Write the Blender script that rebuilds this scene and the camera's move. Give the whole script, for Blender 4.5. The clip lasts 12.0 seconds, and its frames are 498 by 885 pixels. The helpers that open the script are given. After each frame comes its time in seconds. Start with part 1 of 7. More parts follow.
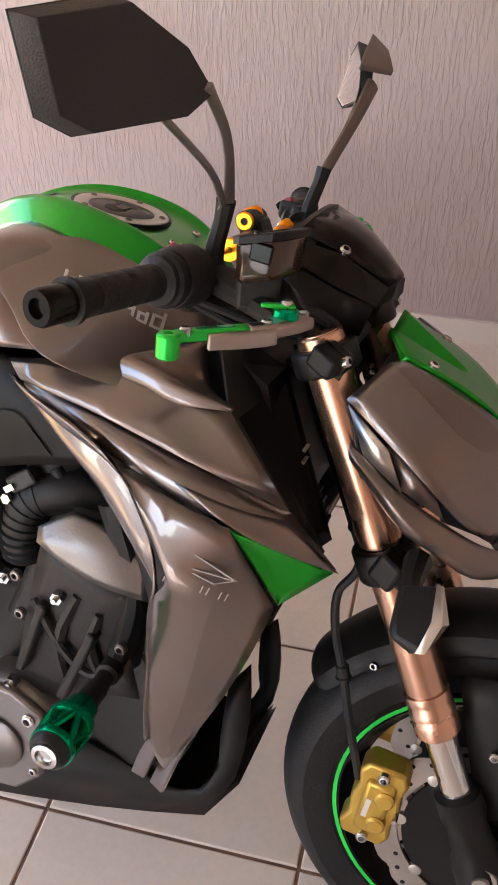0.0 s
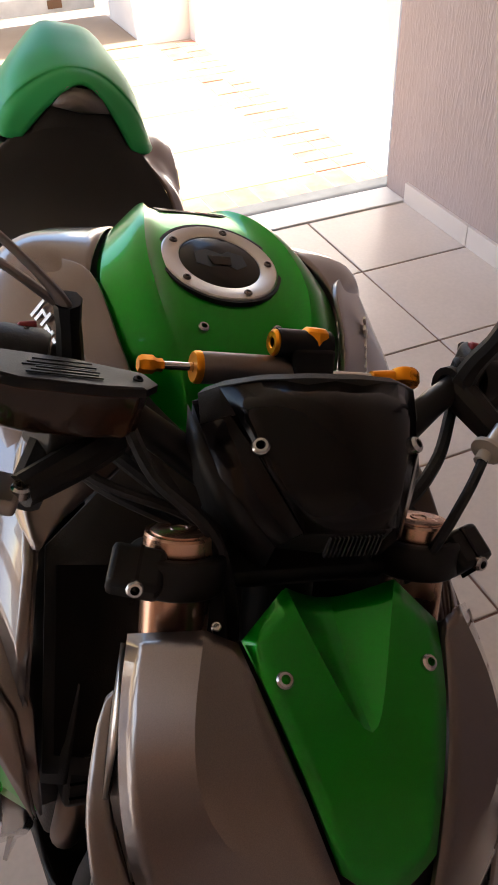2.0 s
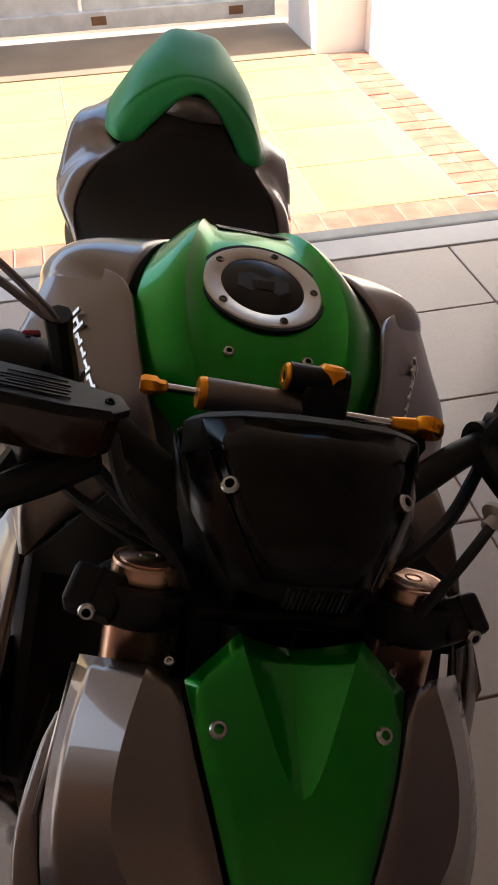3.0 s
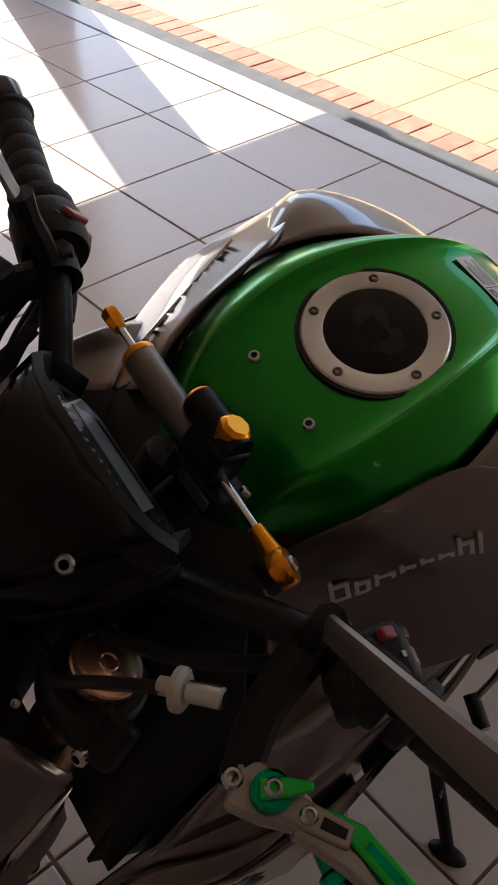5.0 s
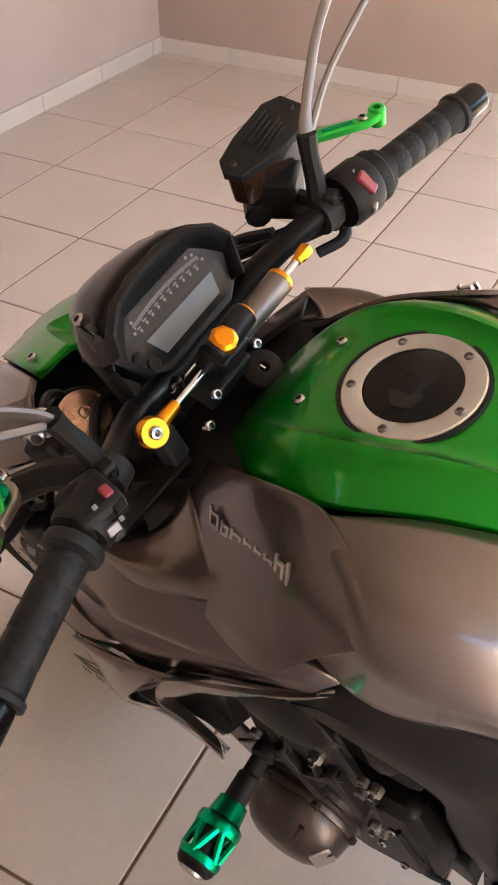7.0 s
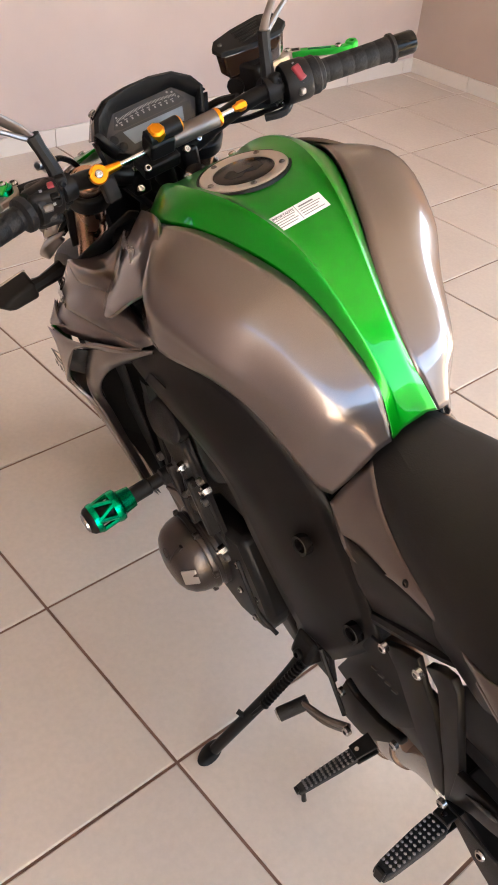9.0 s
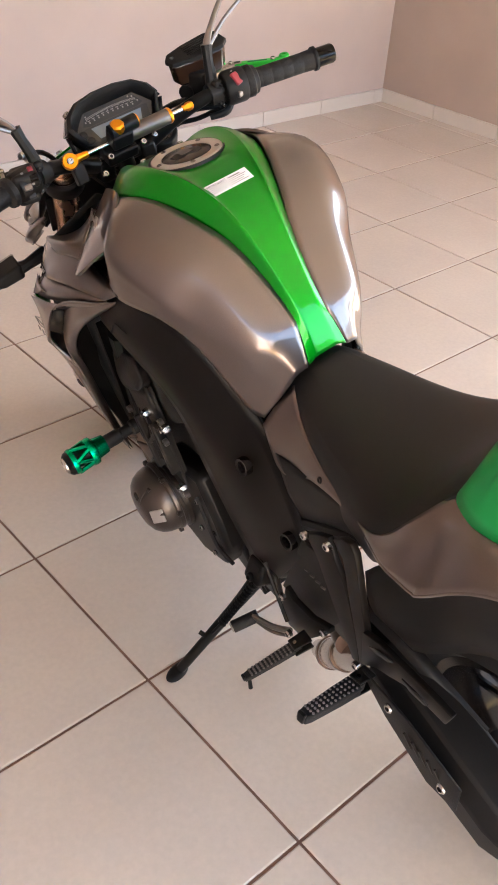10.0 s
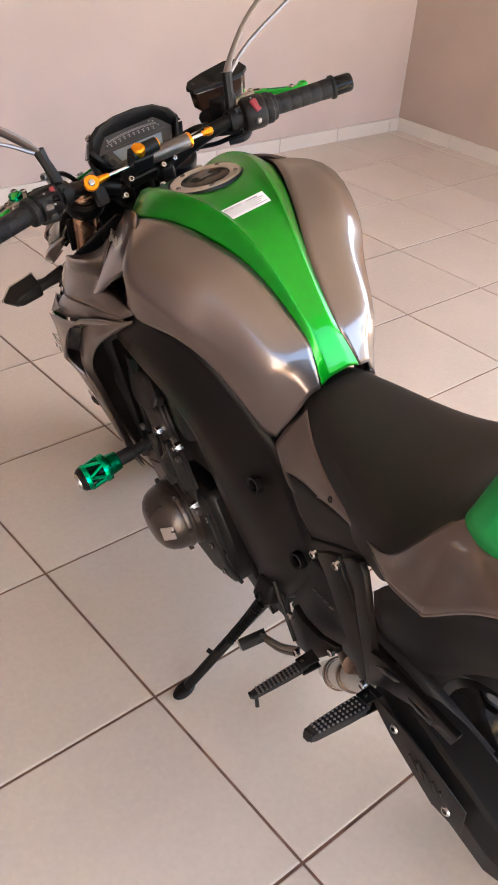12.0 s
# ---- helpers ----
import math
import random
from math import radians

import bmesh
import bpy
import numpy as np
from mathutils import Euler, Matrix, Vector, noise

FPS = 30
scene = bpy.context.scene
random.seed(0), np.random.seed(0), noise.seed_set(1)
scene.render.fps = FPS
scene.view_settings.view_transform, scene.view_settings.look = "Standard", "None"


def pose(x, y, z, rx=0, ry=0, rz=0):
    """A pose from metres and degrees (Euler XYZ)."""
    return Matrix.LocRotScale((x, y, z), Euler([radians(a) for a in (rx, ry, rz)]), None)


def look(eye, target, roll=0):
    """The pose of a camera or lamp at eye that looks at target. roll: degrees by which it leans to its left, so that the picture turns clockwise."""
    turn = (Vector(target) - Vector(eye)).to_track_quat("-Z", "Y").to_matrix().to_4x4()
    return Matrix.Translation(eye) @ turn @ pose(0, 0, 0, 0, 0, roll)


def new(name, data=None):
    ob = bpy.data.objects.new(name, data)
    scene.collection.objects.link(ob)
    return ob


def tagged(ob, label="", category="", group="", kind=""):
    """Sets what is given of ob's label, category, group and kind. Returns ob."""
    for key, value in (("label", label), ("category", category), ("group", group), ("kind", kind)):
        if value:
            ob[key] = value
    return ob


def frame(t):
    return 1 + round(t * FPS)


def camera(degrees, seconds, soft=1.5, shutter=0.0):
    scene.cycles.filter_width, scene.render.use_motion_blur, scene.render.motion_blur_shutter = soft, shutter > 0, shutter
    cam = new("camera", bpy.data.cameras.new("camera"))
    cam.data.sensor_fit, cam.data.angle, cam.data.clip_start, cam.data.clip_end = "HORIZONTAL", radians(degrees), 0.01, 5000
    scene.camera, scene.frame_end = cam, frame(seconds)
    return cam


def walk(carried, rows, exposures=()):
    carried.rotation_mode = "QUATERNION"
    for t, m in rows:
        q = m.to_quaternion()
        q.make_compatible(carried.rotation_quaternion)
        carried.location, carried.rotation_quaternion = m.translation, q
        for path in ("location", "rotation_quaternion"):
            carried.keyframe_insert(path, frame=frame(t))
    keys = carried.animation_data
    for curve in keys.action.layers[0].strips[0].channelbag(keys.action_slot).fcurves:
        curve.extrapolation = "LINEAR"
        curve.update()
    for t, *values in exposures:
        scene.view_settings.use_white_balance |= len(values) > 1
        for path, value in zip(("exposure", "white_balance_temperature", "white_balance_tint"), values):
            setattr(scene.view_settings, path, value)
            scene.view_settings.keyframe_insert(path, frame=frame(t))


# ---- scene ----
# ---------------- camera ----------------
cam = camera(31.5, 12.0, soft=1.8)
PATH = [
    (0.0, pose(0.674, -0.875, 1.461, 51.89, 0.20, 13.96)),
    (0.5, pose(0.782, -0.660, 1.434, 50.80, 1.23, 26.22)),
    (1.0, pose(0.891, -0.438, 1.425, 49.69, 2.20, 39.40)),
    (1.5, pose(0.912, -0.301, 1.432, 50.81, 0.55, 53.82)),
    (2.0, pose(0.992, -0.183, 1.429, 50.21, 1.05, 65.89)),
    (2.5, pose(1.051, -0.107, 1.444, 49.56, 1.17, 73.45)),
    (3.0, pose(1.001, -0.062, 1.430, 50.90, 1.44, 77.64)),
    (3.2, pose(0.982, -0.052, 1.424, 50.58, 1.52, 78.97)),
    (4.8, pose(0.772, 0.419, 1.392, 48.97, 0.59, 129.08)),
    (5.0, pose(0.711, 0.470, 1.418, 47.20, 0.12, 139.42)),
    (5.5, pose(0.616, 0.624, 1.430, 48.31, 0.72, 161.28)),
    (6.0, pose(0.523, 0.673, 1.415, 50.73, -0.58, 175.25)),
    (6.5, pose(0.358, 0.652, 1.412, 50.55, -1.05, -169.02)),
    (7.0, pose(0.117, 0.668, 1.434, 49.64, -0.29, -152.06)),
    (7.5, pose(-0.103, 0.631, 1.428, 50.63, -3.80, -140.51)),
    (7.7, pose(-0.171, 0.610, 1.431, 50.52, -4.26, -137.21)),
    (9.3, pose(-0.635, 0.902, 1.468, 51.22, -4.00, -130.55)),
    (9.5, pose(-0.689, 0.931, 1.482, 51.68, -3.72, -131.17)),
    (10.0, pose(-0.834, 0.970, 1.480, 53.56, -3.42, -131.21)),
    (10.5, pose(-0.854, 0.993, 1.486, 54.43, -3.32, -130.82)),
    (11.0, pose(-0.850, 0.992, 1.482, 54.84, -3.43, -130.56)),
    (11.5, pose(-0.845, 0.989, 1.487, 54.59, -3.55, -130.28)),
    (12.0, pose(-0.846, 0.985, 1.484, 55.00, -4.00, -129.99)),
]
EXPOSURES = [(0.0, 3.05, 6350, 10), (0.5, 3.3, 6350, 10), (1.0, 3.35, 6350, 10), (1.5, 2.9, 6350, 10), (2.0, 2.05, 6400, 10), (2.5, 1.55, 6400, 8), (3.2, 1.25, 6350, 10), (4.8, 1.2, 6300, 10),
             (5.5, 1.05, 6350, 10), (6.0, 1.25, 6400, 10), (6.5, 2.35, 6450, 9), (7.0, 3.2, 6500, 8), (7.7, 3.5, 6550, 3), (9.3, 3.4, 6450, 6), (10.0, 3.35, 6400, 6), (12.0, 3.3, 6350, 7)]
walk(cam, PATH, EXPOSURES)

# ---------------- world, sun ----------------
SUN_EL = 45.0
SUN_FROM = Vector((-0.316, -0.949, 0.0))
world = bpy.data.worlds.new("sky")
scene.world = world
world.use_nodes = True
wn = world.node_tree.nodes
sky = wn.new("ShaderNodeTexSky")
sky.sky_type = 'NISHITA'
sky.sun_disc = False
sky.sun_elevation = radians(SUN_EL)
sky.sun_rotation = math.atan2(SUN_FROM.x, SUN_FROM.y)
wn["Background"].inputs["Strength"].default_value = 0.15
world.node_tree.links.new(sky.outputs[0], wn["Background"].inputs["Color"])
sun = new("sun", bpy.data.lights.new("sun", 'SUN'))
sun.data.energy = 5.0
sun.data.angle = radians(0.5)
sun.data.color = (1.0, 0.95, 0.87)
sun.matrix_world = look(SUN_FROM * 10 + Vector((0, 0, 10 * math.tan(radians(SUN_EL)))), (0, 0, 0))


# ---------------- materials ----------------
def mat(name, color, rough=0.5, metal=0.0, coat=0.0, coat_rough=0.05, vary=0.12, scale=8.0, bump=0.0, bump_scale=60.0,
        stretch=(1, 1, 1), island=0.0, fine=0.0, fine_scale=900.0, spec=0.5, rough_vary=0.08, trans=0.0, ior=1.45):
    m = bpy.data.materials.new(name)
    m.use_nodes = True
    nt = m.node_tree
    n, l = nt.nodes, nt.links
    b = n["Principled BSDF"]
    b.inputs["Metallic"].default_value = metal
    b.inputs["Coat Weight"].default_value = coat
    b.inputs["Coat Roughness"].default_value = coat_rough
    b.inputs["Specular IOR Level"].default_value = spec
    b.inputs["Transmission Weight"].default_value = trans
    b.inputs["IOR"].default_value = ior
    tc = n.new("ShaderNodeTexCoord")
    mp = n.new("ShaderNodeMapping")
    mp.inputs["Scale"].default_value = stretch
    l.new(tc.outputs["Object"], mp.inputs["Vector"])
    if island:
        shift = n.new("ShaderNodeObjectInfo")
        far = n.new("ShaderNodeMath")
        far.operation = 'MULTIPLY'
        far.inputs[1].default_value = 40.0
        l.new(shift.outputs["Random"], far.inputs[0])
        l.new(far.outputs[0], mp.inputs["Location"])
    no = n.new("ShaderNodeTexNoise")
    no.inputs["Scale"].default_value = scale
    no.inputs["Detail"].default_value = 6
    l.new(mp.outputs[0], no.inputs["Vector"])
    ramp = n.new("ShaderNodeMapRange")
    ramp.inputs["From Min"].default_value = 0.3
    ramp.inputs["From Max"].default_value = 0.7
    ramp.inputs["To Min"].default_value = 1 - vary
    ramp.inputs["To Max"].default_value = 1 + vary
    l.new(no.outputs["Fac"], ramp.inputs["Value"])
    val = ramp.outputs[0]
    if fine:
        nf = n.new("ShaderNodeTexNoise")
        nf.inputs["Scale"].default_value = fine_scale
        l.new(mp.outputs[0], nf.inputs["Vector"])
        rf = n.new("ShaderNodeMapRange")
        rf.inputs["From Min"].default_value = 0.3
        rf.inputs["From Max"].default_value = 0.7
        rf.inputs["To Min"].default_value = 1 - fine
        rf.inputs["To Max"].default_value = 1 + fine
        l.new(nf.outputs["Fac"], rf.inputs["Value"])
        mu = n.new("ShaderNodeMath")
        mu.operation = 'MULTIPLY'
        l.new(val, mu.inputs[0])
        l.new(rf.outputs[0], mu.inputs[1])
        val = mu.outputs[0]
    if island:
        oi = n.new("ShaderNodeObjectInfo")
        ri = n.new("ShaderNodeMapRange")
        ri.inputs["To Min"].default_value = 1 - island
        ri.inputs["To Max"].default_value = 1 + island
        l.new(oi.outputs["Random"], ri.inputs["Value"])
        mu = n.new("ShaderNodeMath")
        mu.operation = 'MULTIPLY'
        l.new(val, mu.inputs[0])
        l.new(ri.outputs[0], mu.inputs[1])
        val = mu.outputs[0]
    vm = n.new("ShaderNodeVectorMath")
    vm.operation = 'SCALE'
    vm.inputs[0].default_value = color[:3]
    l.new(val, vm.inputs["Scale"])
    l.new(vm.outputs[0], b.inputs["Base Color"])
    rr = n.new("ShaderNodeMapRange")
    rr.inputs["To Min"].default_value = max(0.02, rough - rough_vary)
    rr.inputs["To Max"].default_value = min(1, rough + rough_vary)
    l.new(no.outputs["Fac"], rr.inputs["Value"])
    l.new(rr.outputs[0], b.inputs["Roughness"])
    if bump:
        nb = n.new("ShaderNodeTexNoise")
        nb.inputs["Scale"].default_value = bump_scale
        nb.inputs["Detail"].default_value = 5
        l.new(mp.outputs[0], nb.inputs["Vector"])
        bp = n.new("ShaderNodeBump")
        bp.inputs["Strength"].default_value = bump
        bp.inputs["Distance"].default_value = 0.004
        l.new(nb.outputs["Fac"], bp.inputs["Height"])
        l.new(bp.outputs[0], b.inputs["Normal"])
    return m


SILVER = mat("taupe_metallic_paint", (0.142, 0.110, 0.098), 0.30, 0.84, 1.0, 0.02, rough_vary=0.05, vary=0.04, scale=5, fine=0.12, fine_scale=1500)
GREEN = mat("candy_green_paint", (0.001, 0.26, 0.005), 0.29, 0.70, 0.6, 0.03, rough_vary=0.03, vary=0.05, scale=5, fine=0.10, fine_scale=1500, spec=0.2)
MATTE_GREEN = mat("satin_green_plastic", (0.02, 0.32, 0.08), 0.42, 0.1, 0.1, 0.2, vary=0.06, spec=0.3)
BLACK = mat("black_plastic", (0.010, 0.009, 0.0088), 0.50, vary=0.2, bump=0.12, bump_scale=700, spec=0.3)
GLOSS = mat("smoked_black_plastic", (0.006, 0.0048, 0.0045), 0.16, vary=0.1, spec=0.2)
RUBBER = mat("black_rubber", (0.013, 0.0125, 0.013), 0.55, vary=0.2, bump=0.25, bump_scale=300, spec=0.3)
SEATV = mat("black_seat_vinyl", (0.014, 0.0125, 0.012), 0.50, vary=0.12, bump=0.10, bump_scale=500, spec=0.35)
FRAME = mat("black_painted_metal", (0.0075, 0.0068, 0.0065), 0.42, 0.0, vary=0.15, bump=0.05, bump_scale=200, spec=0.25)
SPAR = mat("satin_black_frame_paint", (0.0045, 0.0034, 0.0029), 0.40, 0.0, vary=0.10, bump=0.03, bump_scale=300, spec=0.17)
ENGINE = mat("dark_grey_engine_paint", (0.027, 0.024, 0.023), 0.45, 0.4, vary=0.2, bump=0.15, bump_scale=250, spec=0.25)
GENCASE = mat("dark_bronze_engine_cover", (0.085, 0.070, 0.063), 0.30, 0.8, vary=0.12, bump=0.1, bump_scale=250)
CASE = mat("silver_grey_engine_cover", (0.17, 0.152, 0.142), 0.34, 0.8, vary=0.12, bump=0.1, bump_scale=250)
STEEL = mat("polished_steel", (0.48, 0.47, 0.46), 0.24, 1.0, vary=0.06)
CHROME = mat("chrome_tube", (0.75, 0.74, 0.72), 0.10, 1.0, vary=0.03)
ALU = mat("machined_aluminium", (0.55, 0.53, 0.51), 0.30, 1.0, vary=0.06)
TITAN = mat("taupe_anodised_metal", (0.17, 0.142, 0.128), 0.42, 0.8, vary=0.08)
ARMM = mat("satin_taupe_steel_arm", (0.24, 0.21, 0.195), 0.36, 0.75, vary=0.06)
LEVERM = mat("pale_taupe_anodised_metal", (0.36, 0.31, 0.28), 0.36, 0.85, vary=0.08)
COPPER = mat("copper_anodised_tube", (0.60, 0.37, 0.26), 0.26, 0.95, vary=0.06, scale=20)
ORANGE = mat("gold_anodised_metal", (0.86, 0.31, 0.014), 0.28, 0.9, vary=0.05)
GOLD = mat("gold_painted_caliper", (0.46, 0.30, 0.06), 0.34, 0.7, vary=0.1)
ANOGREEN = mat("green_anodised_metal", (0.0, 0.36, 0.16), 0.25, 0.95, vary=0.06)
LIME = mat("bright_green_anodised_metal", (0.03, 0.55, 0.06), 0.35, 0.6, vary=0.06)
RED = mat("red_plastic", (0.26, 0.030, 0.042), 0.4, vary=0.05)
WHITEP = mat("cream_plastic", (0.50, 0.46, 0.40), 0.45, vary=0.06)
LABELP = mat("white_sticker", (0.80, 0.80, 0.79), 0.4, vary=0.02)
INK = mat("grey_print", (0.16, 0.16, 0.16), 0.5, vary=0.02)
BRONZE = mat("bronzed_exhaust_steel", (0.15, 0.10, 0.075), 0.32, 1.0, vary=0.25, scale=12)
LENS = mat("dark_headlight_lens", (0.03, 0.028, 0.026), 0.08, 0.2, vary=0.1)
CLEAR = mat("clear_indicator_lens", (0.62, 0.55, 0.48), 0.12, 0.5, vary=0.1)
SMOKE = mat("smoky_brown_resin", (0.030, 0.014, 0.008), 0.16, vary=0.15, spec=0.5, coat=0.3)
# Blue of the reflected sky is mixed into the panel's grey.
LCD = mat("sky_tinted_lcd_screen", (0.18, 0.225, 0.275), 0.10, vary=0.05)
DIALP = mat("grey_dial_print", (0.22, 0.22, 0.22), 0.4, vary=0.02)
SHELLP = mat("grained_dark_grey_plastic", (0.022, 0.020, 0.020), 0.48, vary=0.2, bump=0.2, bump_scale=600, spec=0.4)
DIALBLACK = mat("dark_dial_face", (0.02, 0.022, 0.026), 0.15, vary=0.1)
MIRRORG = mat("mirror_glass", (0.9, 0.9, 0.9), 0.02, 1.0, vary=0.0, rough_vary=0.0)
STRIPE = mat("green_rim_tape", (0.02, 0.55, 0.06), 0.35, vary=0.05)
DISC = mat("brushed_brake_disc", (0.42, 0.40, 0.38), 0.32, 1.0, vary=0.12, scale=30)
TILE = mat("beige_porcelain_tile", (0.61, 0.530, 0.460), 0.20, vary=0.045, scale=2.5, island=0.03, fine=0.03, fine_scale=90, rough_vary=0.06)
GROUT = mat("brown_grout", (0.20, 0.112, 0.082), 0.9, vary=0.2, scale=20)
SKIRT = mat("beige_skirting_tile", (0.64, 0.57, 0.52), 0.38, vary=0.015, island=0.03, rough_vary=0.0)
PLASTER = mat("pink_painted_plaster", (0.53, 0.425, 0.385), 0.85, vary=0.05, scale=3, bump=0.25, bump_scale=18, stretch=(1, 1, 1))
# Darker, tanner copy of the pink plaster; carries the right wall's dimmer light.
SHADEWALL = mat("shaded_tan_plaster", (0.45, 0.345, 0.295), 0.85, vary=0.05, scale=3, bump=0.25, bump_scale=18)
# Out of view; paleness chosen for the light it bounces onto upper surfaces.
CEILP = mat("pale_unseen_ceiling", (0.52, 0.495, 0.48), 0.7, vary=0.06)
WOOD = mat("honey_wood_door", (0.40, 0.19, 0.06), 0.45, vary=0.3, scale=5, stretch=(6, 6, 0.8))
WOODF = mat("brown_door_frame", (0.20, 0.10, 0.05), 0.5, vary=0.2, scale=8)
YELLOW = mat("yellow_yard_tile", (0.53, 0.385, 0.175), 0.7, vary=0.12, scale=3, island=0.05)
BRICK = mat("red_clay_brick", (0.46, 0.21, 0.14), 0.85, vary=0.25, scale=12, island=0.15, bump=0.4, bump_scale=80)
CEMENT = mat("grey_cement_kerb", (0.115, 0.112, 0.110), 0.9, vary=0.2, scale=9, bump=0.3)
MORTAR = mat("pale_mortar", (0.46, 0.36, 0.28), 0.9, vary=0.15, scale=9)
SUNSILL = mat("pale_sunlit_sill", (0.70, 0.68, 0.65), 0.35, vary=0.06)
WHITEWALL = mat("white_yard_wall", (0.78, 0.74, 0.70), 0.9, vary=0.06, scale=3)
# Earth of the ground; on the apron this brown stands for shade.
EARTH_SHADE = mat("dry_earth_and_gate_shade", (0.30, 0.22, 0.15), 0.95, vary=0.2, scale=2)
GATE = mat("white_painted_metal", (0.62, 0.60, 0.58), 0.5, vary=0.15)


# vertical comb-scratched plaster of the wall beside the motorcycle
def scratched_plaster():
    m = mat("comb_scratched_pink_plaster", (0.40, 0.322, 0.303), 0.85, vary=0.05, scale=3)
    n, l = m.node_tree.nodes, m.node_tree.links
    b = n["Principled BSDF"]
    tc = n.new("ShaderNodeTexCoord")
    mp = n.new("ShaderNodeMapping")
    mp.inputs["Scale"].default_value = (95, 95, 15)
    l.new(tc.outputs["Object"], mp.inputs["Vector"])
    no = n.new("ShaderNodeTexNoise")
    no.inputs["Scale"].default_value = 1.0
    no.inputs["Detail"].default_value = 4
    no.inputs["Distortion"].default_value = 0.6
    l.new(mp.outputs[0], no.inputs["Vector"])
    cr = n.new("ShaderNodeMapRange")
    cr.inputs["From Min"].default_value = 0.45
    cr.inputs["From Max"].default_value = 0.66
    l.new(no.outputs["Fac"], cr.inputs["Value"])
    bp = n.new("ShaderNodeBump")
    bp.inputs["Strength"].default_value = 0.42
    bp.inputs["Distance"].default_value = 0.004
    l.new(cr.outputs[0], bp.inputs["Height"])
    l.new(bp.outputs[0], b.inputs["Normal"])
    return m


SCRATCHED = scratched_plaster()


# ---------------- mesh helpers ----------------
def part(name, bm, material, parent=None, label="", smooth=35.0, bevel=0.0, solid=0.0, sub=0, offset=-1.0, segs=2):
    """Links a bmesh as one mesh object under a thing or a part."""
    bmesh.ops.recalc_face_normals(bm, faces=bm.faces[:])
    me = bpy.data.meshes.new(name)
    bm.to_mesh(me)
    bm.free()
    me.materials.append(material)
    if smooth:
        me.polygons.foreach_set("use_smooth", [True] * len(me.polygons))
        me.set_sharp_from_angle(angle=radians(smooth))
    ob = new(name, me)
    if parent is not None:
        ob.parent = parent
    if label:
        tagged(ob, label)
    if solid:
        md = ob.modifiers.new("solid", 'SOLIDIFY')
        md.thickness, md.offset = solid, offset
    if sub:
        md = ob.modifiers.new("sub", 'SUBSURF')
        md.levels = md.render_levels = sub
    if bevel:
        md = ob.modifiers.new("bevel", 'BEVEL')
        md.width, md.segments, md.limit_method = bevel, segs, 'ANGLE'
        md.angle_limit = radians(28)
    return ob


def poly(verts, faces, creases=(), sharp_border=True, flip=1):
    """A bmesh from a small control cage; flip = -1 mirrors it across the machine's middle plane."""
    bm = bmesh.new()
    ce = bm.edges.layers.float.new("crease_edge")
    cv = bm.verts.layers.float.new("crease_vert")
    vs = [bm.verts.new((v[0], v[1] * flip, v[2])) for v in verts]
    for f in faces:
        bm.faces.new([vs[i] for i in f])
    if sharp_border:
        for e in bm.edges:
            if len(e.link_faces) == 1:
                e[ce] = 1.0
        for v in bm.verts:
            rim = [e.other_vert(v).co - v.co for e in v.link_edges if len(e.link_faces) == 1]
            if len(rim) == 2 and rim[0].angle(-rim[1], 0.0) > radians(32):
                v[cv] = 1.0
    for a, b in creases:
        e = bm.edges.get((vs[a], vs[b]))
        if e:
            e[ce] = 1.0
    return bm


def sheet(rows, nu=6, nv=6, flip=1):
    """A smooth sheet through rows of points, all rows of one length."""
    bm = bmesh.new()
    fine = [spline([(x, y * flip, z) for x, y, z in r], nu) for r in rows]
    cols = [spline(c, nv) if len(c) > 2 else [c[0].lerp(c[1], k / nv) for k in range(nv + 1)] for c in zip(*fine)]
    grid = [[bm.verts.new(p) for p in c] for c in cols]
    for a, b in zip(grid, grid[1:]):
        for k in range(len(a) - 1):
            bm.faces.new((a[k], a[k + 1], b[k + 1], b[k]))
    return bm


def box(bm, c, s, rot=(0, 0, 0)):
    m = Matrix.Translation(c) @ Euler([radians(a) for a in rot]).to_matrix().to_4x4() @ Matrix.Diagonal((s[0], s[1], s[2], 1))
    return bmesh.ops.create_cube(bm, size=1.0, matrix=m)


def boxed(c, s, rot=(0, 0, 0)):
    bm = bmesh.new()
    box(bm, c, s, rot)
    return bm


def frame_to(a, b):
    """A matrix whose z axis runs from a to b, at a."""
    d = (Vector(b) - Vector(a)).normalized()
    return Matrix.Translation(a) @ d.to_track_quat('Z', 'Y').to_matrix().to_4x4()


def spline(pts, n=6):
    """Catmull-Rom points through a few given points."""
    p = [Vector(q) for q in pts]
    p = [p[0] * 2 - p[1]] + p + [p[-1] * 2 - p[-2]]
    out = []
    for i in range(1, len(p) - 2):
        a, b, c, d = p[i - 1:i + 3]
        for k in range(n):
            t = k / n
            out.append(0.5 * ((2 * b) + (c - a) * t + (2 * a - 5 * b + 4 * c - d) * t * t + (3 * b - a - 3 * c + d) * t ** 3))
    out.append(p[-2])
    return out


